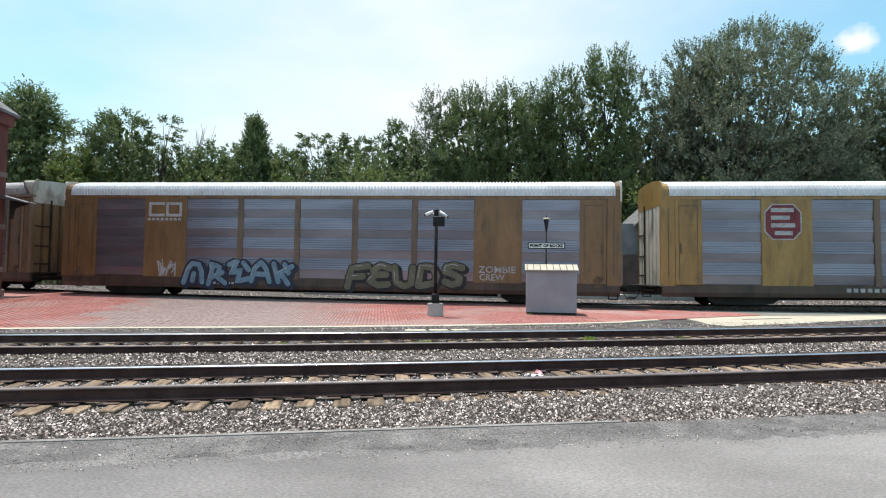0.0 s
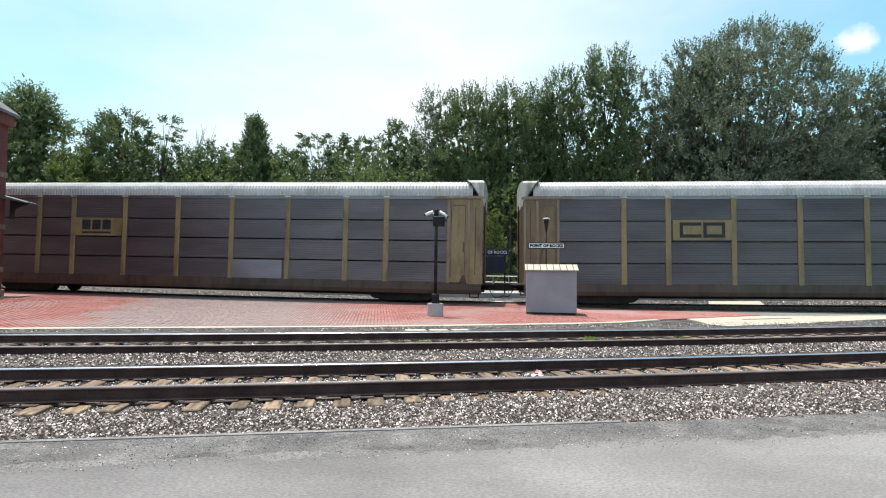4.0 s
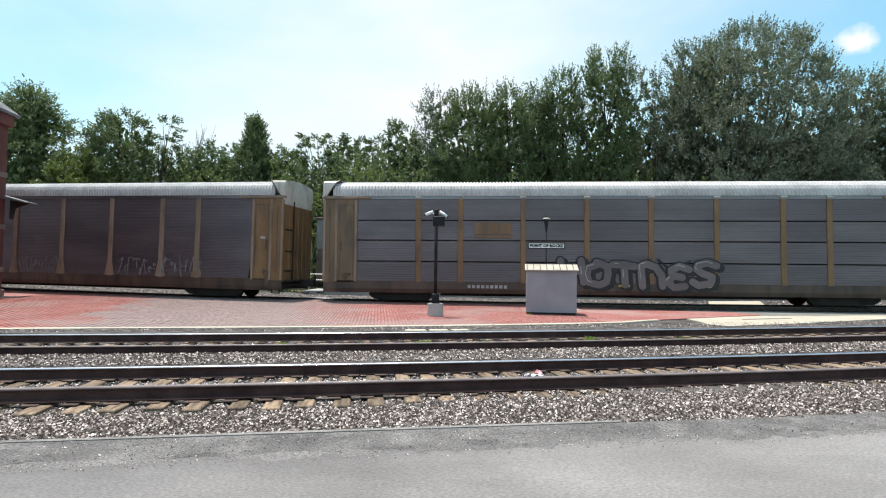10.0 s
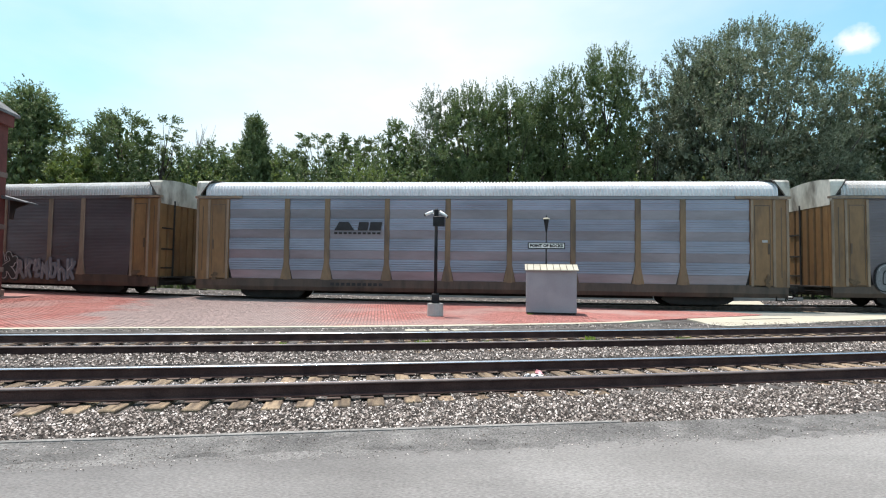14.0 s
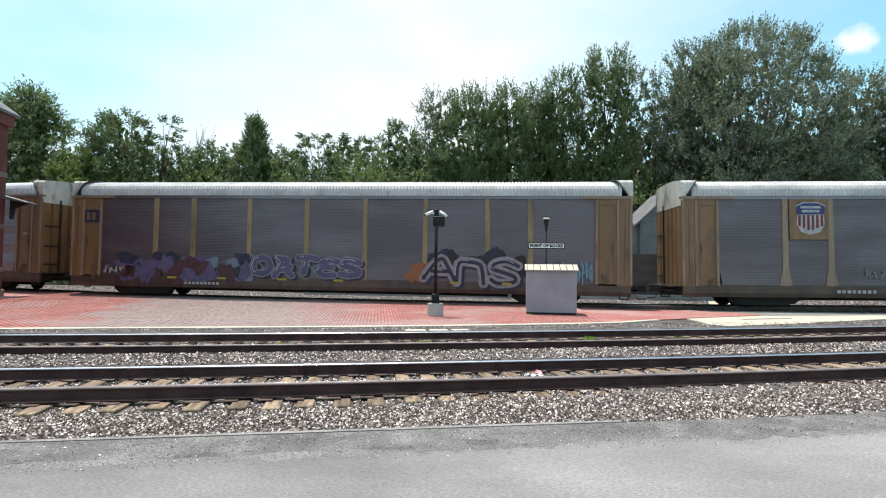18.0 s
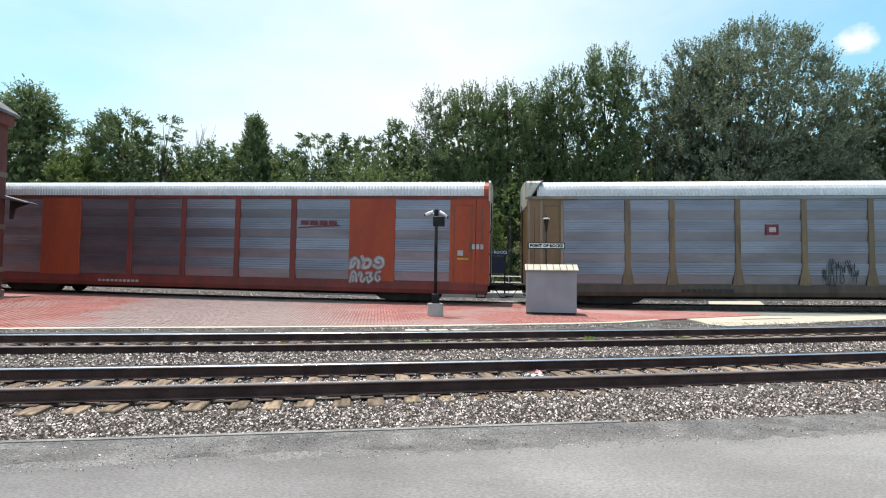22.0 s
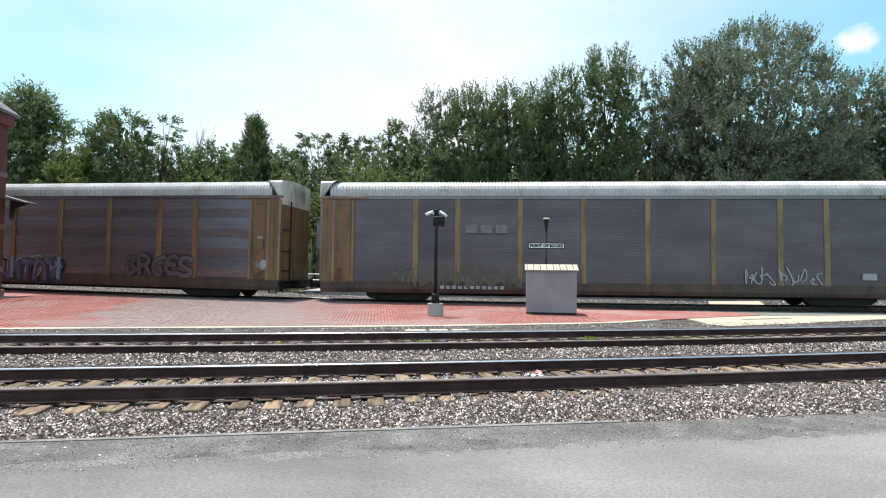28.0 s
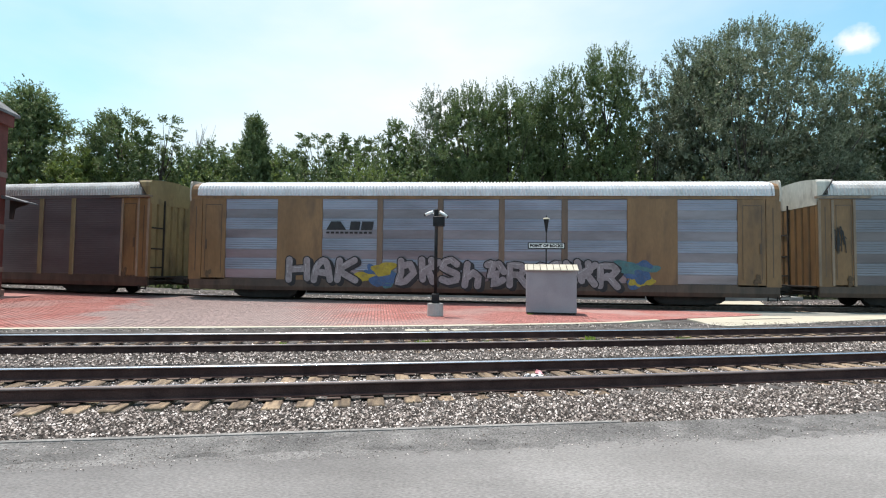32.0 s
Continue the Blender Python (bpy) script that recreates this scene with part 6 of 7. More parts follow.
GLYPHS = {
    "S": [[(0.9, 0.85), (0.6, 1), (0.22, 0.92), (0.12, 0.68), (0.5, 0.5), (0.88, 0.33), (0.8, 0.08), (0.4, 0), (0.08, 0.15)]],
    "A": [[(0.05, 0), (0.25, 0.65), (0.5, 1), (0.75, 0.65), (0.95, 0)], [(0.25, 0.34), (0.75, 0.34)]],
    "N": [[(0.1, 0), (0.12, 0.85), (0.4, 1), (0.72, 0.85), (0.88, 0.5), (0.92, 0)]],
    "E": [[(0.92, 0.88), (0.5, 1), (0.15, 0.8), (0.25, 0.54), (0.7, 0.5)], [(0.25, 0.52), (0.08, 0.25), (0.4, 0), (0.92, 0.1)]],
    "O": [[(0.5, 1), (0.15, 0.85), (0.05, 0.5), (0.15, 0.15), (0.5, 0), (0.85, 0.15), (0.95, 0.5), (0.85, 0.85), (0.5, 1)]],
    "K": [[(0.15, 1), (0.1, 0)], [(0.92, 1), (0.25, 0.48), (0.95, 0)]],
    "M": [[(0.05, 0), (0.15, 0.95), (0.5, 0.4), (0.85, 0.95), (0.95, 0)]],
    "T": [[(0, 0.92), (0.5, 1), (1, 0.92)], [(0.5, 0.98), (0.48, 0)]],
    "F": [[(0.95, 1), (0.2, 0.95), (0.1, 0)], [(0.16, 0.5), (0.75, 0.52)]],
    "U": [[(0.08, 1), (0.12, 0.22), (0.5, 0), (0.85, 0.2), (0.92, 1)]],
    "D": [[(0.12, 0), (0.12, 1), (0.65, 0.92), (0.95, 0.55), (0.8, 0.15), (0.12, 0)]],
    "a": [[(0.1, 0), (0.1, 0.7), (0.3, 1), (0.6, 0.95), (0.85, 0.6), (0.95, 0.05)], [(0.4, 0.1), (0.45, 0.5)]],
    "b": [[(0.02, 0.6), (0.2, 1), (0.45, 0.7), (0.4, 0.25), (0.65, 0), (0.98, 0.3)]],
    "c": [[(0.9, 1), (0.35, 0.9), (0.1, 0.45), (0.4, 0.05), (0.8, 0.2), (0.7, 0.5)]],
    "d": [[(0.1, 1), (0.25, 0.4), (0.1, 0), (0.6, 0.05), (0.9, 0.4), (0.7, 0.8), (0.3, 0.7)]],
    "e": [[(0.05, 0.1), (0.3, 0.9), (0.5, 0.3), (0.7, 1), (0.95, 0.0)]],
    "f": [[(0.1, 0.9), (0.8, 1), (0.5, 0.55), (0.9, 0.3), (0.3, 0)], [(0.15, 0.5), (0.2, 0.05)]],
    "g": [[(0.1, 0.2), (0.5, 0), (0.9, 0.3), (0.75, 0.85), (0.3, 1), (0.15, 0.65), (0.5, 0.5)]],
    "R": [[(0.1, 0), (0.12, 1), (0.7, 0.95), (0.85, 0.7), (0.6, 0.48), (0.2, 0.45)], [(0.5, 0.46), (0.98, 0)]],
    "C": [[(0.92, 0.8), (0.6, 1), (0.2, 0.85), (0.05, 0.5), (0.2, 0.12), (0.6, 0), (0.95, 0.2)]],
    "h": [[(0.1, 1), (0.18, 0.0)], [(0.15, 0.4), (0.5, 0.66), (0.8, 0.4), (0.9, 0)]],
    "k": [[(0.05, 1), (0.3, 0.1)], [(1.0, 0.85), (0.25, 0.45), (0.6, 0.35), (0.9, 0)], [(0.6, 1.0), (0.75, 0.6)]],
    "w": [[(0.0, 0.85), (0.35, 1.0), (0.2, 0.35), (0.6, 0.6), (0.5, 0.0), (1.0, 0.15)], [(0.65, 0.95), (0.95, 0.55)]],
    "x": [[(0.05, 0.0), (0.3, 0.75), (0.15, 1.0), (0.75, 0.9), (0.55, 0.4), (1.0, 0.0)], [(0.2, 0.35), (0.8, 0.55)]],
    "H": [[(0.08, 1), (0.1, 0)], [(0.92, 1), (0.9, 0)], [(0.1, 0.5), (0.9, 0.52)]],
}


def ribbon(b, pts, width, layer):
    """A painted line of one width with round ends, as one film of paint."""
    n = len(pts)
    p = [Vector(q) for q in pts]
    edge = []
    for i in range(n):
        d = (p[min(i + 1, n - 1)] - p[max(i - 1, 0)]).normalized()
        edge.append(Vector((-d.y, d.x)) * width / 2)
    y = lambda i: Y0 - 0.005 * (layer + 1) - 0.0035 * i / n
    v = []
    for i in range(n):
        v += [(p[i].x + edge[i].x, y(i), p[i].y + edge[i].y), (p[i].x - edge[i].x, y(i), p[i].y - edge[i].y)]
    f = [(2 * i, 2 * i + 1, 2 * i + 3, 2 * i + 2) for i in range(n - 1)]
    for i, sg in ((0, -1), (n - 1, 1)):
        e = edge[i]
        t = Vector((e.y, -e.x)) * sg
        ring = [2 * i]
        for k in range(1, 6):
            w = p[i] + e * math.cos(k * math.pi / 6) + t * math.sin(k * math.pi / 6)
            ring.append(len(v)); v.append((w.x, y(i), w.y))
        ring.append(2 * i + 1)
        f.append(tuple(ring))
    b.add(v, f)


def blobs(car, box, n, fill, line, seed, label, thick=0.07, hole=True, text="", hard=False, shadow=None):
    """Spray-painted swollen letters in a row, each with its outline, fill and inner line."""
    r = random.Random(seed)
    u0, u1, z0, z1 = box
    text = text or "".join(r.sample("abcdefg", min(7, n)))
    w = (u1 - u0) / len(text)
    h = z1 - z0
    fat = min(0.4 * w, 0.31 * h)
    for i, ch in enumerate(text):
        lean, sx, up = r.uniform(-0.1, 0.18), r.uniform(1.12, 1.3), r.uniform(-0.07, 0.07) * h
        x0 = u0 + w * i + (w * (1 - sx)) / 2
        place = lambda p: (x0 + fat * 0.42 + p[0] * (w * sx - fat * 0.84) + lean * (p[1] - 0.5) * w, z0 + up + fat / 2 + p[1] * (h - fat))
        lines = []
        for g in GLYPHS[ch]:
            q = [place((p[0] + r.uniform(-0.06, 0.06), p[1] + r.uniform(-0.05, 0.05))) for p in g]
            fine = [q[0]]
            for k in range(len(q) - 1):
                p0, p1, p2, p3 = (Vector(q[max(k - 1, 0)]), Vector(q[k]), Vector(q[k + 1]), Vector(q[min(k + 2, len(q) - 1)]))
                for t in (0.34, 0.67, 1.0):
                    v = p1.lerp(p2, t) if hard else 0.5 * (2 * p1 + (p2 - p0) * t + (2 * p0 - 5 * p1 + 4 * p2 - p3) * t * t + (3 * p1 - p0 - 3 * p2 + p3) * t ** 3)
                    fine.append((v.x, v.y))
            lines.append(fine)
        bs, bo, bf, bi = Build(), Build(), Build(), Build()
        for j, q in enumerate(lines):
            ribbon(bs, [(x + 0.3 * fat, z - 0.22 * fat) for x, z in q], fat, 0.2 * (i % 2))
            ribbon(bo, q, fat, 0.8 + 0.35 * (i % 2) + 0.1 * j)
            ribbon(bf, q, max(0.05, fat - 2 * thick), 1.8 + 0.35 * (i % 2) + 0.1 * j)
            m = [(x - fat * 0.14, z + fat * 0.14) for x, z in q[1:max(3, int(len(q) * 0.45))]]
            ribbon(bi, m, 0.03, 3.0)
        o = part("graffiti_form", bo.mesh("graffiti_form", line), car, label)
        if shadow is not None:
            part("drop_shadow", bs.mesh("drop_shadow", shadow), o)
        part("form_fill", bf.mesh("form_fill", fill), o)
        if hole:
            part("inner_stroke", bi.mesh("inner_stroke", G_WHITE if fill is not G_WHITE else line), o)


def haze(car, box, mats, n, seed, label):
    """Overlapping faded patches of spray paint."""
    r = random.Random(seed)
    u0, u1, z0, z1 = box
    for i in range(n):
        cx, cz = r.uniform(u0 + 0.15, u1 - 0.15), r.uniform(z0 + 0.2, z1 - 0.2)
        rx, rz = r.uniform(0.15, 0.4) * min(1.6, u1 - u0), r.uniform(0.15, 0.4) * (z1 - z0)
        part("spray_patch", flat(Build(), round_shape(cx, cz, rx, rz, r, 0.3, 22, 2.0), (i % 3) * 0.2 + i * 0.01).mesh("spray_patch", mats[i % len(mats)]), car, label)


def strokes(car, box, mat, n, seed, label, width=0.035):
    """Thin hand-drawn strokes, each a curved line."""
    r = random.Random(seed)
    u0, u1, z0, z1 = box
    for i in range(n):
        x = u0 + (u1 - u0) * (i + 0.3) / n
        q = [Vector((x + r.uniform(-0.5, 0.9) * (u1 - u0) / n, r.uniform(z0, z1))) for _ in range(4)]
        fine = [tuple(q[0])]
        for k in range(3):
            p0, p1, p2, p3 = q[max(k - 1, 0)], q[k], q[k + 1], q[min(k + 2, 3)]
            for t in (0.25, 0.5, 0.75, 1.0):
                fine.append(tuple(0.5 * (2 * p1 + (p2 - p0) * t + (2 * p0 - 5 * p1 + 4 * p2 - p3) * t * t + (3 * p1 - p0 - 3 * p2 + p3) * t ** 3)))
        b = Build()
        ribbon(b, fine, width, 0.05 * i)
        part("scrawl", b.mesh("scrawl", mat), car, label)


def word(car, text, box, fill, line, label, fat=0.03, rim=0.035):
    u0, u1, z0, z1 = box
    if line:
        o = part("graffiti_word", text_mesh(text, line, u1 - u0 + 0.1, z1 - z0 + 0.1, 0.006, fat + rim), car, label)
        o.matrix_basis = pose(u0 - 0.05, Y0, z0 - 0.05)
        f = part("word_fill", text_mesh(text, fill, u1 - u0, z1 - z0, 0.006, fat), o)
        f.matrix_basis = pose(0.05, -0.007, 0.05)
    else:
        o = part("graffiti_word", text_mesh(text, fill, u1 - u0, z1 - z0, 0.006, fat), car, label)
        o.matrix_basis = pose(u0, Y0, z0)


def bars(car, box, mat, n, label="illegible lettering", frac=0.68, name="marking"):
    u0, u1, z0, z1 = box
    w = (u1 - u0) / n
    for i in range(n):
        part(name, flat(Build(), [(u0 + w * i, z0), (u0 + w * (i + frac), z0), (u0 + w * (i + frac), z1), (u0 + w * i, z1)], 1).mesh(name, mat), car, label)


def rings(car, box, mat, n, label, th=0.1):
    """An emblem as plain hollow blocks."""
    u0, u1, z0, z1 = box
    w = (u1 - u0) / n
    for i in range(n):
        a, c = u0 + w * i + 0.04, u0 + w * (i + 1) - 0.04
        b = Build()
        for q in ([(a, z0), (c, z0), (c, z0 + th), (a, z0 + th)], [(a, z1 - th), (c, z1 - th), (c, z1), (a, z1)], [(a, z0 + th), (a + th, z0 + th), (a + th, z1 - th), (a, z1 - th)]):
            flat(b, q, 1)
        if i:
            flat(b, [(c - th, z0 + th), (c, z0 + th), (c, z1 - th), (c - th, z1 - th)], 1)
        part("emblem", b.mesh("emblem", mat), car, label)


def plate(car, box, mat, label, layer=0, name="plate"):
    u0, u1, z0, z1 = box
    return part(name, flat(Build(), [(u0, z0), (u1, z0), (u1, z1), (u0, z1)], layer).mesh(name, mat), car, label)


WHITE_NUM = "white stencilled marks"
c = cars[0]
cx, cz, rr = -8.06, 3.68, 0.78
octo = lambda k: [(cx + k * a, cz + k * b) for a, b in ((-rr, -0.42), (-0.45, -rr), (0.45, -rr), (rr, -0.42), (rr, 0.42), (0.45, rr), (-0.45, rr), (-rr, 0.42))]
em = part("emblem", flat(Build(), octo(1.0), 0).mesh("emblem", G_WHITE), c, "white-rimmed octagonal emblem")
part("emblem_field", flat(Build(), octo(0.93), 1).mesh("emblem_field", G_RED), em, "dark red field")
for k, (a, b) in enumerate(((-0.5, 0.45), (-0.5, 0.28), (-0.5, 0.5), (-0.35, 0.4))):
    part("emblem_bar", flat(Build(), [(cx + a, cz + 0.42 - 0.33 * k), (cx + b, cz + 0.42 - 0.33 * k), (cx + b, cz + 0.6 - 0.33 * k), (cx + a, cz + 0.6 - 0.33 * k)], 2).mesh("emblem_bar", G_WHITE), em)
bars(c, (-5.5, -3.2, 0.68, 0.84), G_WHITE, 8, WHITE_NUM)

c = cars[1]
rings(c, (-8.78, -7.02, 3.79, 4.47), G_WHITE, 2, "white block emblem", 0.13)
bars(c, (-8.78, -7.02, 3.6, 3.72), G_WHITE, 8, WHITE_NUM)
strokes(c, (-8.19, -7.25, 0.95, 1.8), G_WHITE, 9, 1, "white scrawled tag", 0.06)
blobs(c, (-6.84, -1.48, 0.52, 1.86), 5, G_LBLUE, G_NAVY, 2, "blue-grey graffiti with dark outline", 0.09, text="axwAk", hard=True, shadow=G_NAVY)
blobs(c, (0.98, 6.44, 0.56, 1.84), 5, G_SAGE, G_BLACK, 71, "grey-green graffiti letters with black outline", 0.05, text="FEUDS", hard=True, shadow=G_BLACK)
word(c, "ZOMBIE", (7.04, 8.68, 1.37, 1.67), G_WHITE, None, "white graffiti letters", 0.012)
word(c, "CREW", (7.09, 8.21, 1.03, 1.33), G_WHITE, None, "white graffiti letters", 0.012)
bars(c, (-5.64, -4.0, 0.64, 0.74), G_WHITE, 7, WHITE_NUM)

c = cars[2]
plate(c, (-6.75, -4.24, 2.88, 3.75), P_GOLD, "gold plate")
rings(c, (-6.5, -4.5, 2.98, 3.64), G_BLACK, 2, "black block emblem", 0.14)

c = cars[3]
plate(c, (-6.86, -4.28, 2.83, 3.71), P_GOLD, "gold plate")
bars(c, (-6.41, -4.77, 3.13, 3.6), G_BLACK, 3, "black block emblem", 0.82, "emblem")
plate(c, (-6.41, -4.85, 2.94, 3.03), G_BLACK, "black bar", 1, "emblem")
plate(c, (1.5, 3.94, 0.95, 1.8), P_SILVER, "replaced pale lower panel", 0, "patch_panel")
strokes(c, (-12.64, -11.85, 1.74, 2.21), G_BLACK, 6, 3, "small dark scrawl", 0.03)

c = cars[4]
rings(c, (-8.74, -6.98, 3.81, 4.45), G_WHITE, 2, "white block emblem", 0.13)
bars(c, (-8.74, -6.98, 3.5, 3.64), G_WHITE, 8, WHITE_NUM)
blobs(c, (-8.4, -5.6, 0.58, 1.7), 5, G_GREY, G_BLACK, 4, "grey graffiti with black outline", 0.06, text="cwdke", hard=True)
strokes(c, (-5.6, -4.2, 1.1, 1.5), G_WHITE, 8, 5, "white scrawl", 0.05)
haze(c, (-4.3, -2.8, 0.7, 1.4), (G_PURPLE, G_STEEL), 5, 6, "faded purple spray")
blobs(c, (-3.1, 1.1, 0.62, 2.12), 4, G_TEAL, G_NAVY, 70, "turquoise graffiti letters with dark outline", 0.06, text="KAOE", shadow=G_NAVY)
blobs(c, (1.65, 5.33, 0.66, 2.0), 4, G_TEAL, G_NAVY, 7, "turquoise graffiti with dark outline", 0.06, text="ghdf", shadow=G_NAVY)
blobs(c, (5.78, 8.31, 0.6, 1.55), 4, G_GREY, G_BLACK, 8, "pale graffiti with black outline", 0.06, text="ckxw", hard=True)
haze(c, (8.7, 11.8, 0.7, 1.65), (G_LBLUE, G_PINK, G_LBLUE, G_WHITE), 12, 9, "pale blue and pink spray")
strokes(c, (11.78, 12.3, 0.9, 1.7), G_WHITE, 4, 10, "white tag", 0.07)
bars(c, (-5.66, -3.4, 0.62, 0.72), G_WHITE, 9, WHITE_NUM)
plate(c, (11.6, 12.1, 2.1, 2.75), G_GREY, "grey paint patch")

c = cars[5]
bars(c, (-6.29, -4.6, 3.08, 3.6), P_YELLOW, 3, "yellow block emblem", 0.85, "emblem")
plate(c, (-6.29, -4.6, 2.93, 3.03), P_YELLOW, "yellow bar", 1, "emblem")
blobs(c, (-2.6, 4.15, 0.66, 2.05), 6, P_GREY, G_BLACK, 72, "dark graffiti letters with black outline and pale edges", 0.06, True, text="HOTNES", hard=True, shadow=G_BLACK)
strokes(c, (-2.6, 4.15, 0.7, 2.1), G_BLACK, 14, 60, "black shadow strokes", 0.08)
bars(c, (-6.6, -4.8, 0.68, 0.82), G_WHITE, 9, WHITE_NUM)
for u in (-3.59, -0.04, 3.4):
    plate(c, (u, u + 0.5, 0.8, 0.9), G_YEL, "yellow reflector strip", 2, "reflector")

c = cars[6]
plate(c, (-8.66, -7.06, 2.88, 4.66), P_YELLOW, "yellow plate")
part("paper_sheet", flat(Build(), [(-8.46, 3.5), (-7.4, 3.38), (-7.25, 4.2), (-8.35, 4.27)], 1).mesh("paper_sheet", G_WHITE), c, "torn white sheet")
blobs(c, (-11.4, -6.73, 0.58, 1.9), 5, G_GREY, G_BLACK, 11, "pale silver-grey graffiti with dark edges", 0.06, text="CShaE", shadow=G_GREY)
strokes(c, (-1.4, 1.32, 0.95, 1.8), G_GREY, 14, 12, "pale scrawl", 0.04)
strokes(c, (4.7, 9.13, 0.85, 1.95), G_GREY, 16, 13, "pale outlined scrawl", 0.045)
bars(c, (-7.29, -4.54, 0.69, 0.8), G_BLACK, 11, "black stencilled marks")


def flag_emblem(c, box):
    """Slanted dark emblem with trailing stripes, as plain shapes."""
    u0, u1, z0, z1 = box
    h, w = z1 - z0, u1 - u0
    part("emblem", flat(Build(), [(u0, z0), (u0 + 0.42 * w, z0), (u0 + 0.3 * w, z1), (u0 + 0.1 * w, z1)], 0).mesh("emblem", G_BLACK), c, "black slanted emblem")
    for a, b in ((0.52, 0.72), (0.76, 1.0)):
        part("emblem", flat(Build(), [(u0 + a * w - 0.06, z0), (u0 + b * w - 0.06, z0), (u0 + b * w, z1), (u0 + a * w, z1)], 0).mesh("emblem", G_BLACK), c, "black slanted emblem")
    bars(c, (u0, u1, z0 - 0.17, z0 - 0.08), G_BLACK, 10)


c = cars[7]
flag_emblem(c, (-6.59, -4.38, 3.21, 3.6))
bars(c, (-6.72, -4.23, 0.69, 0.82), G_BLACK, 10, "black stencilled marks")

c = cars[8]
plate(c, (-8.66, -7.03, 2.93, 4.66), P_YELLOW, "yellow plate")
shape = lambda k: [(-7.785 + k * a, 3.83 + k * b) for a, b in ((0, -0.7), (0.4, -0.58), (0.58, -0.25), (0.55, 0.2), (0.62, 0.55), (0.3, 0.7), (-0.3, 0.7), (-0.62, 0.55), (-0.55, 0.2), (-0.58, -0.25), (-0.4, -0.58))]
sh = part("emblem", flat(Build(), shape(1.0), 1).mesh("emblem", G_WHITE), c, "shield emblem with red, white and blue")
part("emblem_chief", flat(Build(), [(-8.36, 4.0), (-7.21, 4.0), (-7.19, 4.35), (-7.5, 4.48), (-8.07, 4.48), (-8.38, 4.35)], 2).mesh("emblem_chief", paint("blue_enamel", (0.03, 0.05, 0.22))), sh, "dark blue field")
for k in range(2):
    part("emblem_bar", flat(Build(), [(-8.2 + 0.05 * k, 4.26 - 0.17 * k), (-7.37 - 0.05 * k, 4.26 - 0.17 * k), (-7.37 - 0.05 * k, 4.36 - 0.17 * k), (-8.2 + 0.05 * k, 4.36 - 0.17 * k)], 3).mesh("emblem_bar", G_WHITE), sh)
for k in range(6):
    u = -8.3 + k * 0.185
    lo = 3.3 + 0.2 * abs(k - 2.5) / 2.5
    part("emblem_stripe", flat(Build(), [(u, lo), (u + 0.1, lo), (u + 0.1, 3.98), (u, 3.98)], 2).mesh("emblem_stripe", G_RED), sh, "red stripe")
strokes(c, (-5.58, -4.62, 1.2, 1.7), G_GREY, 6, 14, "pale tag", 0.04)
blobs(c, (-4.3, 0.6, 0.65, 2.1), 4, G_BLACK, G_WHITE, 15, "black graffiti with white outline", 0.05, text="RkSa", shadow=G_BLACK)
blobs(c, (0.4, 1.9, 0.65, 2.1), 1, G_MAROON, G_WHITE, 16, "maroon graffiti with white outline", 0.055)
blobs(c, (1.9, 4.97, 0.65, 2.1), 3, G_BLACK, G_WHITE, 17, "black graffiti with white outline", 0.05, text="DAk", shadow=G_BLACK)
blobs(c, (5.02, 8.53, 0.64, 1.7), 7, G_GREY, G_STEEL, 18, "pale graffiti", 0.03, text="xkwedhk", hard=True)
bars(c, (-6.75, -5.09, 0.64, 0.77), G_WHITE, 8, WHITE_NUM)

c = cars[9]
plate(c, (-12.52, -11.76, 3.49, 4.1), G_NAVY, "dark block emblem", 0, "emblem")
bars(c, (-12.4, -11.85, 3.6, 3.98), P_YELLOW, 2, "yellow block", 0.6, "emblem")
haze(c, (-10.84, -4.03, 0.8, 2.0), (G_PURPLE, G_NAVY, G_PURPLE, G_STEEL, G_PURPLE, G_MAROON), 40, 19, "faded purple and blue spray")
haze(c, (-10.9, -10.2, 0.9, 2.0), (G_ORANGE, G_MAROON), 4, 20, "faded orange spray")
blobs(c, (-3.98, 1.25, 0.95, 2.05), 5, G_PURPLE, G_GREY, 21, "purple graffiti with pale edges", 0.05, text="OxTES", hard=True, shadow=G_NAVY)
strokes(c, (-3.9, 1.2, 1.0, 2.05), G_LBLUE, 8, 22, "pale blue edge strokes", 0.05)
haze(c, (3.29, 4.3, 0.8, 1.8), (G_ORANGE,), 4, 23, "orange spray")
haze(c, (4.3, 8.6, 1.4, 2.4), (G_BLACK, G_NAVY), 14, 24, "black spray cloud")
blobs(c, (4.12, 8.4, 0.78, 2.15), 3, G_NAVY, G_MAUVE, 25, "navy graffiti letters with broad pale outline", 0.13, text="ANS", shadow=G_NAVY)
haze(c, (8.2, 10.04, 0.85, 1.75), (G_ORANGE, G_NAVY, G_ORANGE), 7, 26, "orange and navy spray")
strokes(c, (10.16, 11.5, 0.95, 2.0), G_LBLUE, 14, 27, "light blue tag", 0.06)
strokes(c, (-11.42, -10.43, 1.05, 1.43), G_WHITE, 9, 28, "white tag", 0.035)
for u in (-8.13, -5.65, -2.72, -0.03, 5.3, 7.6):
    plate(c, (u, u + 0.45, 0.86, 0.95), G_YEL, "yellow reflector strip", 3, "reflector")
bars(c, (-7.28, -5.5, 0.6, 0.71), G_WHITE, 9, WHITE_NUM)

c = cars[10]
blobs(c, (2.24, 6.74, 0.58, 1.98), 4, G_BLACK, G_STEEL, 29, "solid black graffiti letters", 0.03, False, text="TOES")
strokes(c, (-0.61, 0.81, 0.8, 2.1), G_BLACK, 9, 30, "black outline scribble", 0.035)
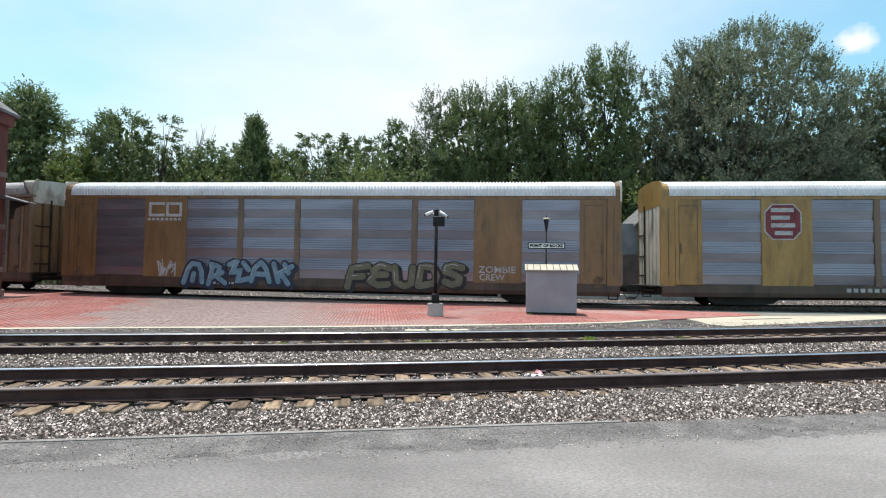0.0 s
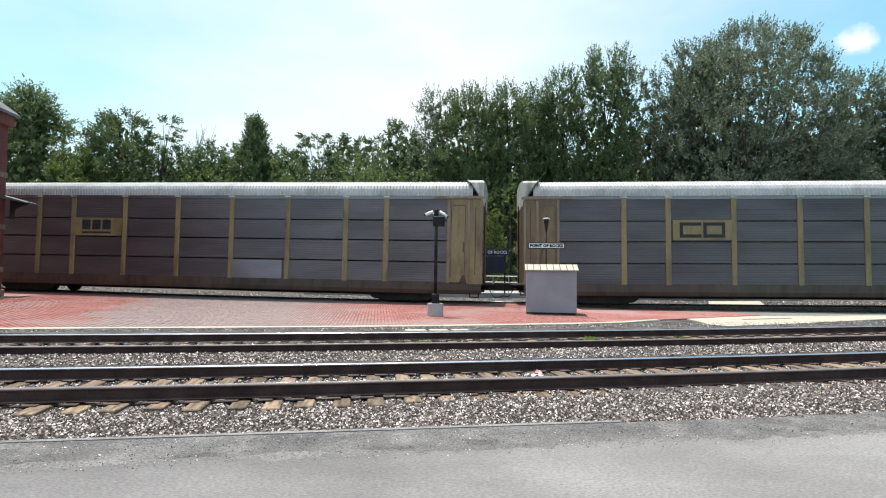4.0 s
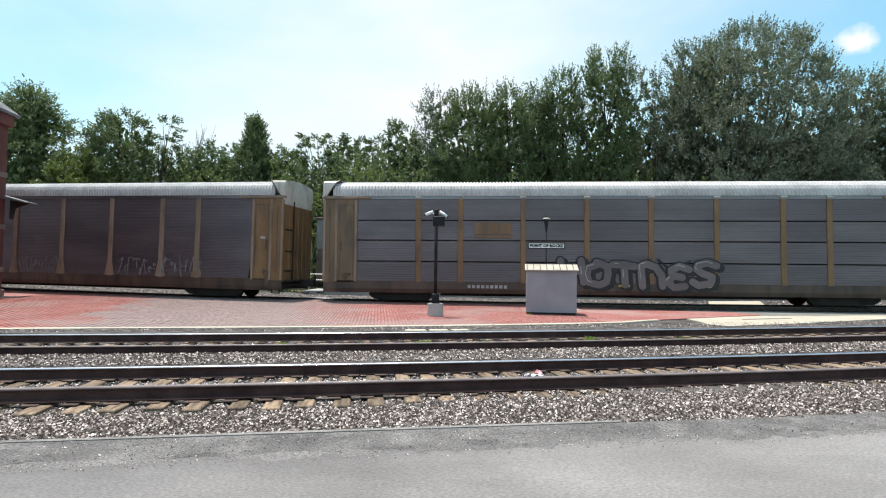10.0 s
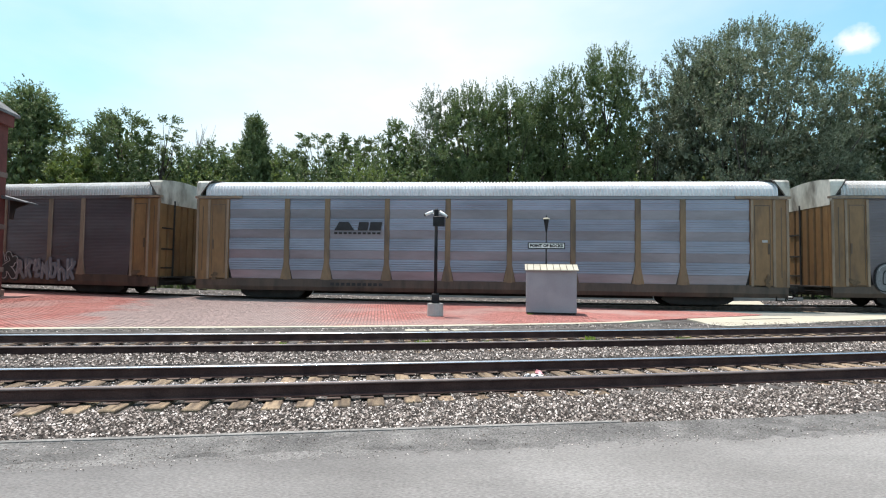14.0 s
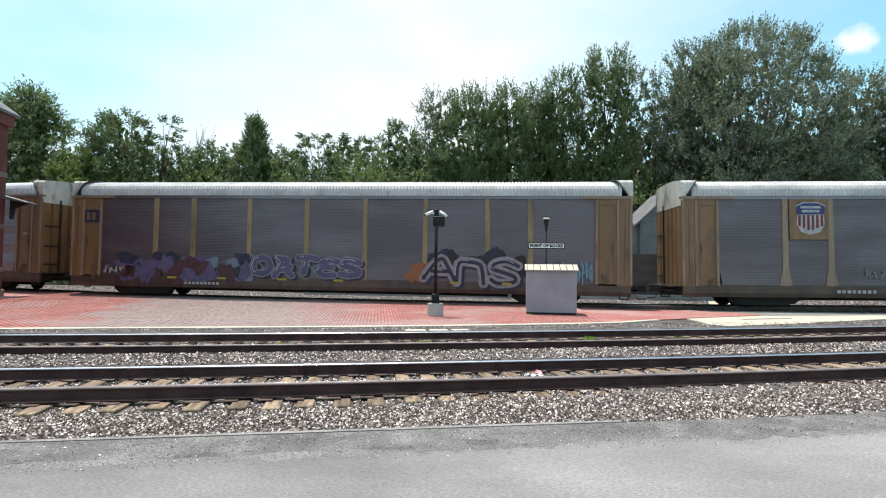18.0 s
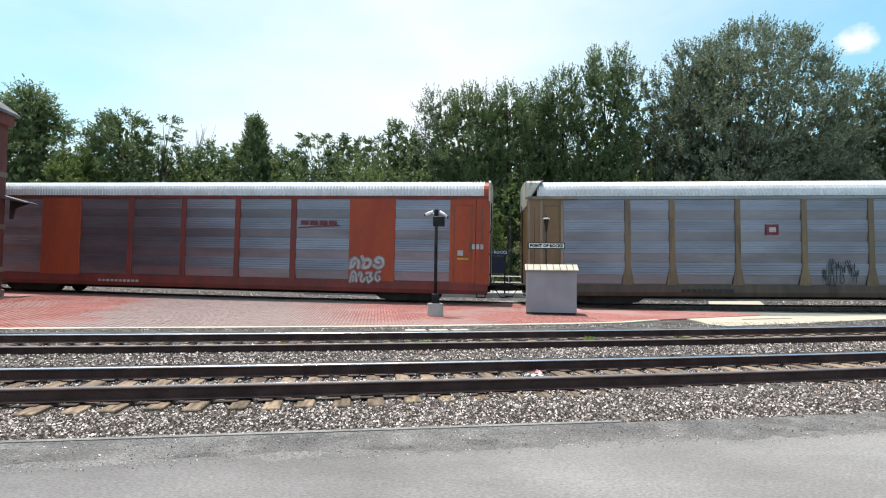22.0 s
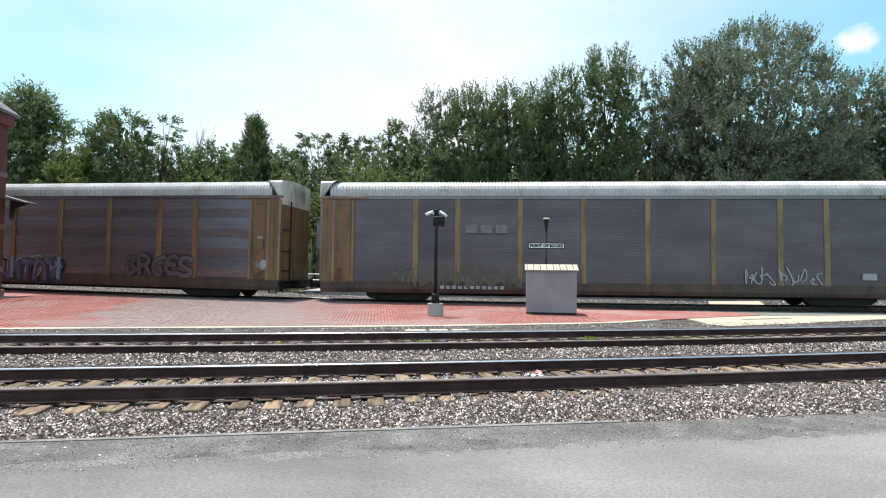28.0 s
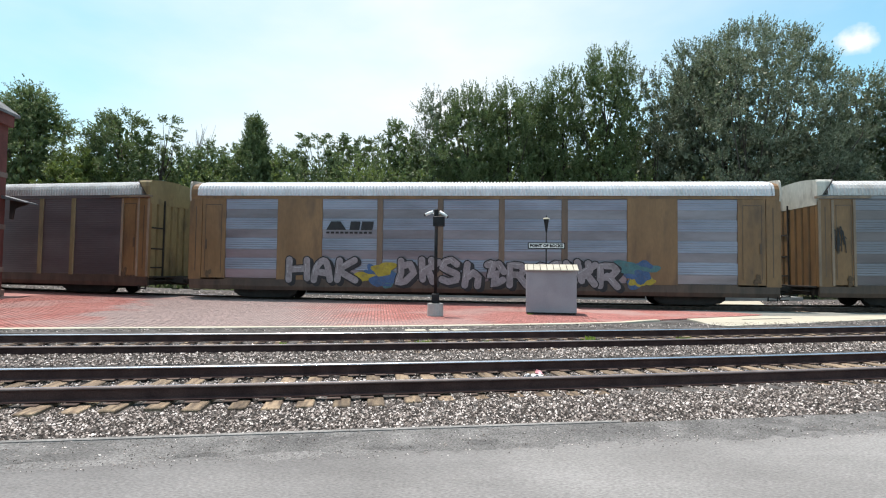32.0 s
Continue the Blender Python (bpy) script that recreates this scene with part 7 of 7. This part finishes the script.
for u in (-2.99, 2.54):
    plate(c, (u, u + 0.52, 3.1, 3.55), G_RED, "small red square emblem", 0, "emblem")
    plate(c, (u + 0.12, u + 0.4, 3.22, 3.43), G_WHITE, "white block", 1, "emblem")
bars(c, (-6.58, -4.31, 0.62, 0.76), G_BLACK, 10, "black stencilled marks")

c = cars[11]
part("emblem", flat(Build(), [(4.32, 3.3), (6.3, 3.42), (6.4, 3.47), (4.5, 3.36)], 0).mesh("emblem", G_RED), c, "red swoosh emblem")
bars(c, (4.5, 6.3, 3.46, 3.64), G_RED, 4, "dark red block emblem", 0.8, "emblem")
blobs(c, (6.84, 8.54, 1.45, 2.1), 3, G_WHITE, G_GREY, 31, "white graffiti", 0.04)
blobs(c, (6.9, 8.4, 0.85, 1.45), 4, G_WHITE, G_GREY, 32, "white graffiti", 0.04)
plate(c, (11.8, 12.05, 2.14, 2.38), G_WHITE, "small white disc", 1, "placard")
plate(c, (11.8, 12.3, 1.95, 2.05), G_YEL, "yellow strip", 1, "reflector")
bars(c, (12.44, 13.0, 2.44, 2.66), G_WHITE, 3)
bars(c, (-5.71, -3.5, 0.62, 0.73), G_WHITE, 10, WHITE_NUM)

c = cars[12]
bars(c, (-6.31, -4.83, 3.2, 3.6), G_BLACK, 3, "dark block emblem", 0.8, "emblem")
blobs(c, (-2.51, 2.4, 0.68, 1.9), 4, P_SILVER_DULL, G_BLACK, 33, "hollow black-outlined graffiti letters", 0.075, False, text="KOSO")
blobs(c, (4.04, 6.8, 0.88, 1.92), 3, P_SILVER, G_BLACK, 34, "hollow black-outlined graffiti", 0.03, text="cde")
blobs(c, (8.7, 12.24, 0.73, 1.9), 5, G_BLUE, G_NAVY, 35, "blue graffiti with navy outline", 0.06, text="kaEdw", hard=True, shadow=G_NAVY)
bars(c, (-6.31, -4.33, 0.65, 0.78), G_BLACK, 10, "black stencilled marks")
plate(c, (11.8, 12.4, 2.04, 2.2), G_YEL, "yellow strip", 1, "reflector")

c = cars[13]
bars(c, (-6.56, -4.56, 3.13, 3.49), G_GREY, 3, "grey block emblem", 0.75, "emblem")
strokes(c, (-9.85, -4.08, 0.72, 1.35), G_SAGE, 34, 36, "faded sage brush strokes", 0.09)
strokes(c, (-9.6, -4.3, 1.0, 1.75), G_SAGE, 30, 136, "faded sage brush strokes", 0.05)
strokes(c, (5.27, 8.57, 0.95, 1.72), G_WHITE, 12, 37, "white scrawl", 0.05)
bars(c, (-7.69, -4.77, 0.64, 0.78), G_WHITE, 11, WHITE_NUM)
plate(c, (10.23, 10.8, 1.2, 1.48), G_WHITE, "white paint patch")

c = cars[14]
flag_emblem(c, (-6.52, -4.35, 3.22, 3.61))
blobs(c, (-4.11, 1.64, 0.55, 1.75), 5, G_PURPLE, G_NAVY, 38, "purple graffiti with dark shadow", 0.06, text="KNwMTNk", hard=True, shadow=G_NAVY)
haze(c, (-4.1, 1.6, 0.55, 1.2), (G_NAVY,), 9, 39, "navy spray")
strokes(c, (-4.1, 1.6, 0.8, 1.8), G_WHITE, 9, 40, "white drips", 0.05)
for u in (-4.15, -1.4, 1.35):
    plate(c, (u, u + 0.2, 0.7, 1.75), G_LBLUE, "pale blue spray bar", 3, "spray_bar")
blobs(c, (5.19, 8.79, 0.88, 2.02), 5, P_SILVER_DULL, G_BLACK, 41, "thin black outline graffiti", 0.035, False, text="fRcES")
haze(c, (11.9, 12.75, 1.3, 1.95), (G_WHITE, G_GREY), 4, 42, "white smudge")
strokes(c, (-12.62, -12.05, 2.3, 3.5), G_BLACK, 7, 43, "dark scrawl", 0.04)
bars(c, (-6.57, -4.53, 0.66, 0.77), G_WHITE, 9, WHITE_NUM)

c = cars[15]
flag_emblem(c, (-6.62, -4.43, 3.23, 3.62))
blobs(c, (-8.42, -5.11, 0.7, 2.0), 4, G_MAUVE, G_BLACK, 44, "pale mauve graffiti with black outline", 0.05, text="HAK", shadow=G_BLACK)
haze(c, (-5.1, -3.4, 0.7, 1.8), (G_BLUE, G_YEL, G_BLUE, G_TEAL), 8, 45, "blue and yellow spray")
blobs(c, (-3.4, 1.6, 0.68, 2.05), 5, G_MAUVE, G_BLACK, 46, "pale mauve graffiti with black outline", 0.05, text="dkShw", hard=True, shadow=G_BLACK)
blobs(c, (1.6, 6.5, 0.64, 1.98), 5, G_MAUVE, G_BLACK, 47, "pale mauve graffiti with black outline", 0.05, text="REwkR", hard=True, shadow=G_BLACK)
haze(c, (6.4, 8.0, 0.75, 1.95), (G_BLUE, G_TEAL, G_YEL, G_BLUE), 10, 48, "blue and yellow spray")

for i in (6, 7, 10, 12, 14):
    plate(cars[i], (12.08, 12.31, 2.8, 2.9), G_WHITE, "small white placard", 1, "placard")
# rust and soot stains low on the end bays
M_RUST = material("rust_stain", (0.085, 0.055, 0.034), (0.13, 0.085, 0.05), 0.85, s1=3, s2=18, grain=0.3)
rr_ = random.Random(77)
for i, cc in enumerate(cars):
    if i in (0, 4, 11):
        continue
    for side in (-1, 1):
        u = side * (11.95 + rr_.uniform(-0.1, 0.5))
        part("rust_stain", flat(Build(), round_shape(u, 1.05 + rr_.uniform(0, 0.15), rr_.uniform(0.12, 0.24), rr_.uniform(0.14, 0.3), rr_, 0.45, 22, 2.0), 0.1).mesh("rust_stain", M_RUST), cc, "dark rust stain low on the end bay")


# paving bricks, proud of their sandy joints; those by the platform's front edge are single pieces
BW, BH, CA, SA = 0.22, 0.105, math.cos(1.45), math.sin(1.45)
near_bricks, rest = [], []
for row in range(-190, 70):
    shift = 0.0 if row % 2 else BW / 2
    for col in range(-130, -50):
        u, w = col * BW - shift, row * BH
        cu, cw = u + BW / 2, w + BH / 2
        x, y = cu * CA + cw * SA, -cu * SA + cw * CA
        if not -19 < x < 5.2:
            continue
        a, b = brick_front(x) + 0.14, plat_back(x) - 0.14
        if not a < y < b:
            continue
        quad = [(p * CA + q * SA, -p * SA + q * CA) for p, q in ((u + 0.014, w + 0.012), (u + 0.014, w + BH - 0.012), (u + BW - 0.014, w + BH - 0.012), (u + BW - 0.014, w + 0.012))]
        z = plat_z(x, (y - brick_front(x)) / (plat_back(x) - brick_front(x))) + 0.004 * noise.noise((row * 3.1, col * 1.7, 0)) + 0.004
        (near_bricks if y - a < 0.42 and -1.9 < x < 5.0 and len(near_bricks) < 300 else rest).append((quad, z))


def brick_piece(b, quad, z):
    v = [(p, q, z - 0.03) for p, q in quad] + [(p, q, z) for p, q in quad]
    return b.add(v, [(4, 7, 6, 5), (0, 4, 5, 1), (1, 5, 6, 2), (2, 6, 7, 3), (3, 7, 4, 0)])


field = Build()
for quad, z in rest:
    brick_piece(field, quad, z)
fo = part("brick_field", field.mesh("brick_field", M_BRICK_PAVE), paving)
fo["kind"] = "stuff"
for quad, z in near_bricks:
    part("brick", brick_piece(Build(), quad, z).mesh("brick", M_BRICK_PAVE), paving)


def motions():
    """The train rolls to the right, slowing a little; its wheels turn while it is near the station."""
    def along(i, t):
        return 22.6 + 0.72 * (1 - ((t - 15) / 16) ** 2) + 12.557 * t - 28.22 * i + SHIFT.get(i, 0.0)

    for i, car in enumerate(cars):
        rows = []
        for k in range(65):
            t = k * 0.5
            x, y, z, h = on_train(along(i, t), 1.5)
            a, b = on_train(along(i, t) - 9.6, 1.5), on_train(along(i, t) + 9.6, 1.5)
            yaw = math.degrees(math.atan2(b[1] - a[1], b[0] - a[0]))
            climb = math.degrees(math.atan2(b[2] - a[2], 19.2))
            rows.append((t, pose((x + (a[0] + b[0]) / 2) / 2, (y + (a[1] + b[1]) / 2) / 2, (a[2] + b[2]) / 2, 0, -climb, yaw)))
        walk(car, rows)
        near = [k / 30 for k in range(961) if abs(along(i, k / 30)) < 40]
        for w, wx in WHEELS[car.name]:
            turn = lambda t: pose(wx, 0, 0.42, 0, math.degrees(along(i, t) / 0.42) % 360, 0)
            rows = [(t, turn(t)) for t in near]
            if near[0] > 0:
                rows.insert(0, (0, turn(near[0])))
            if near[-1] < 31.99:
                rows.append((32, turn(near[-1])))
            walk(w, rows)


motions()
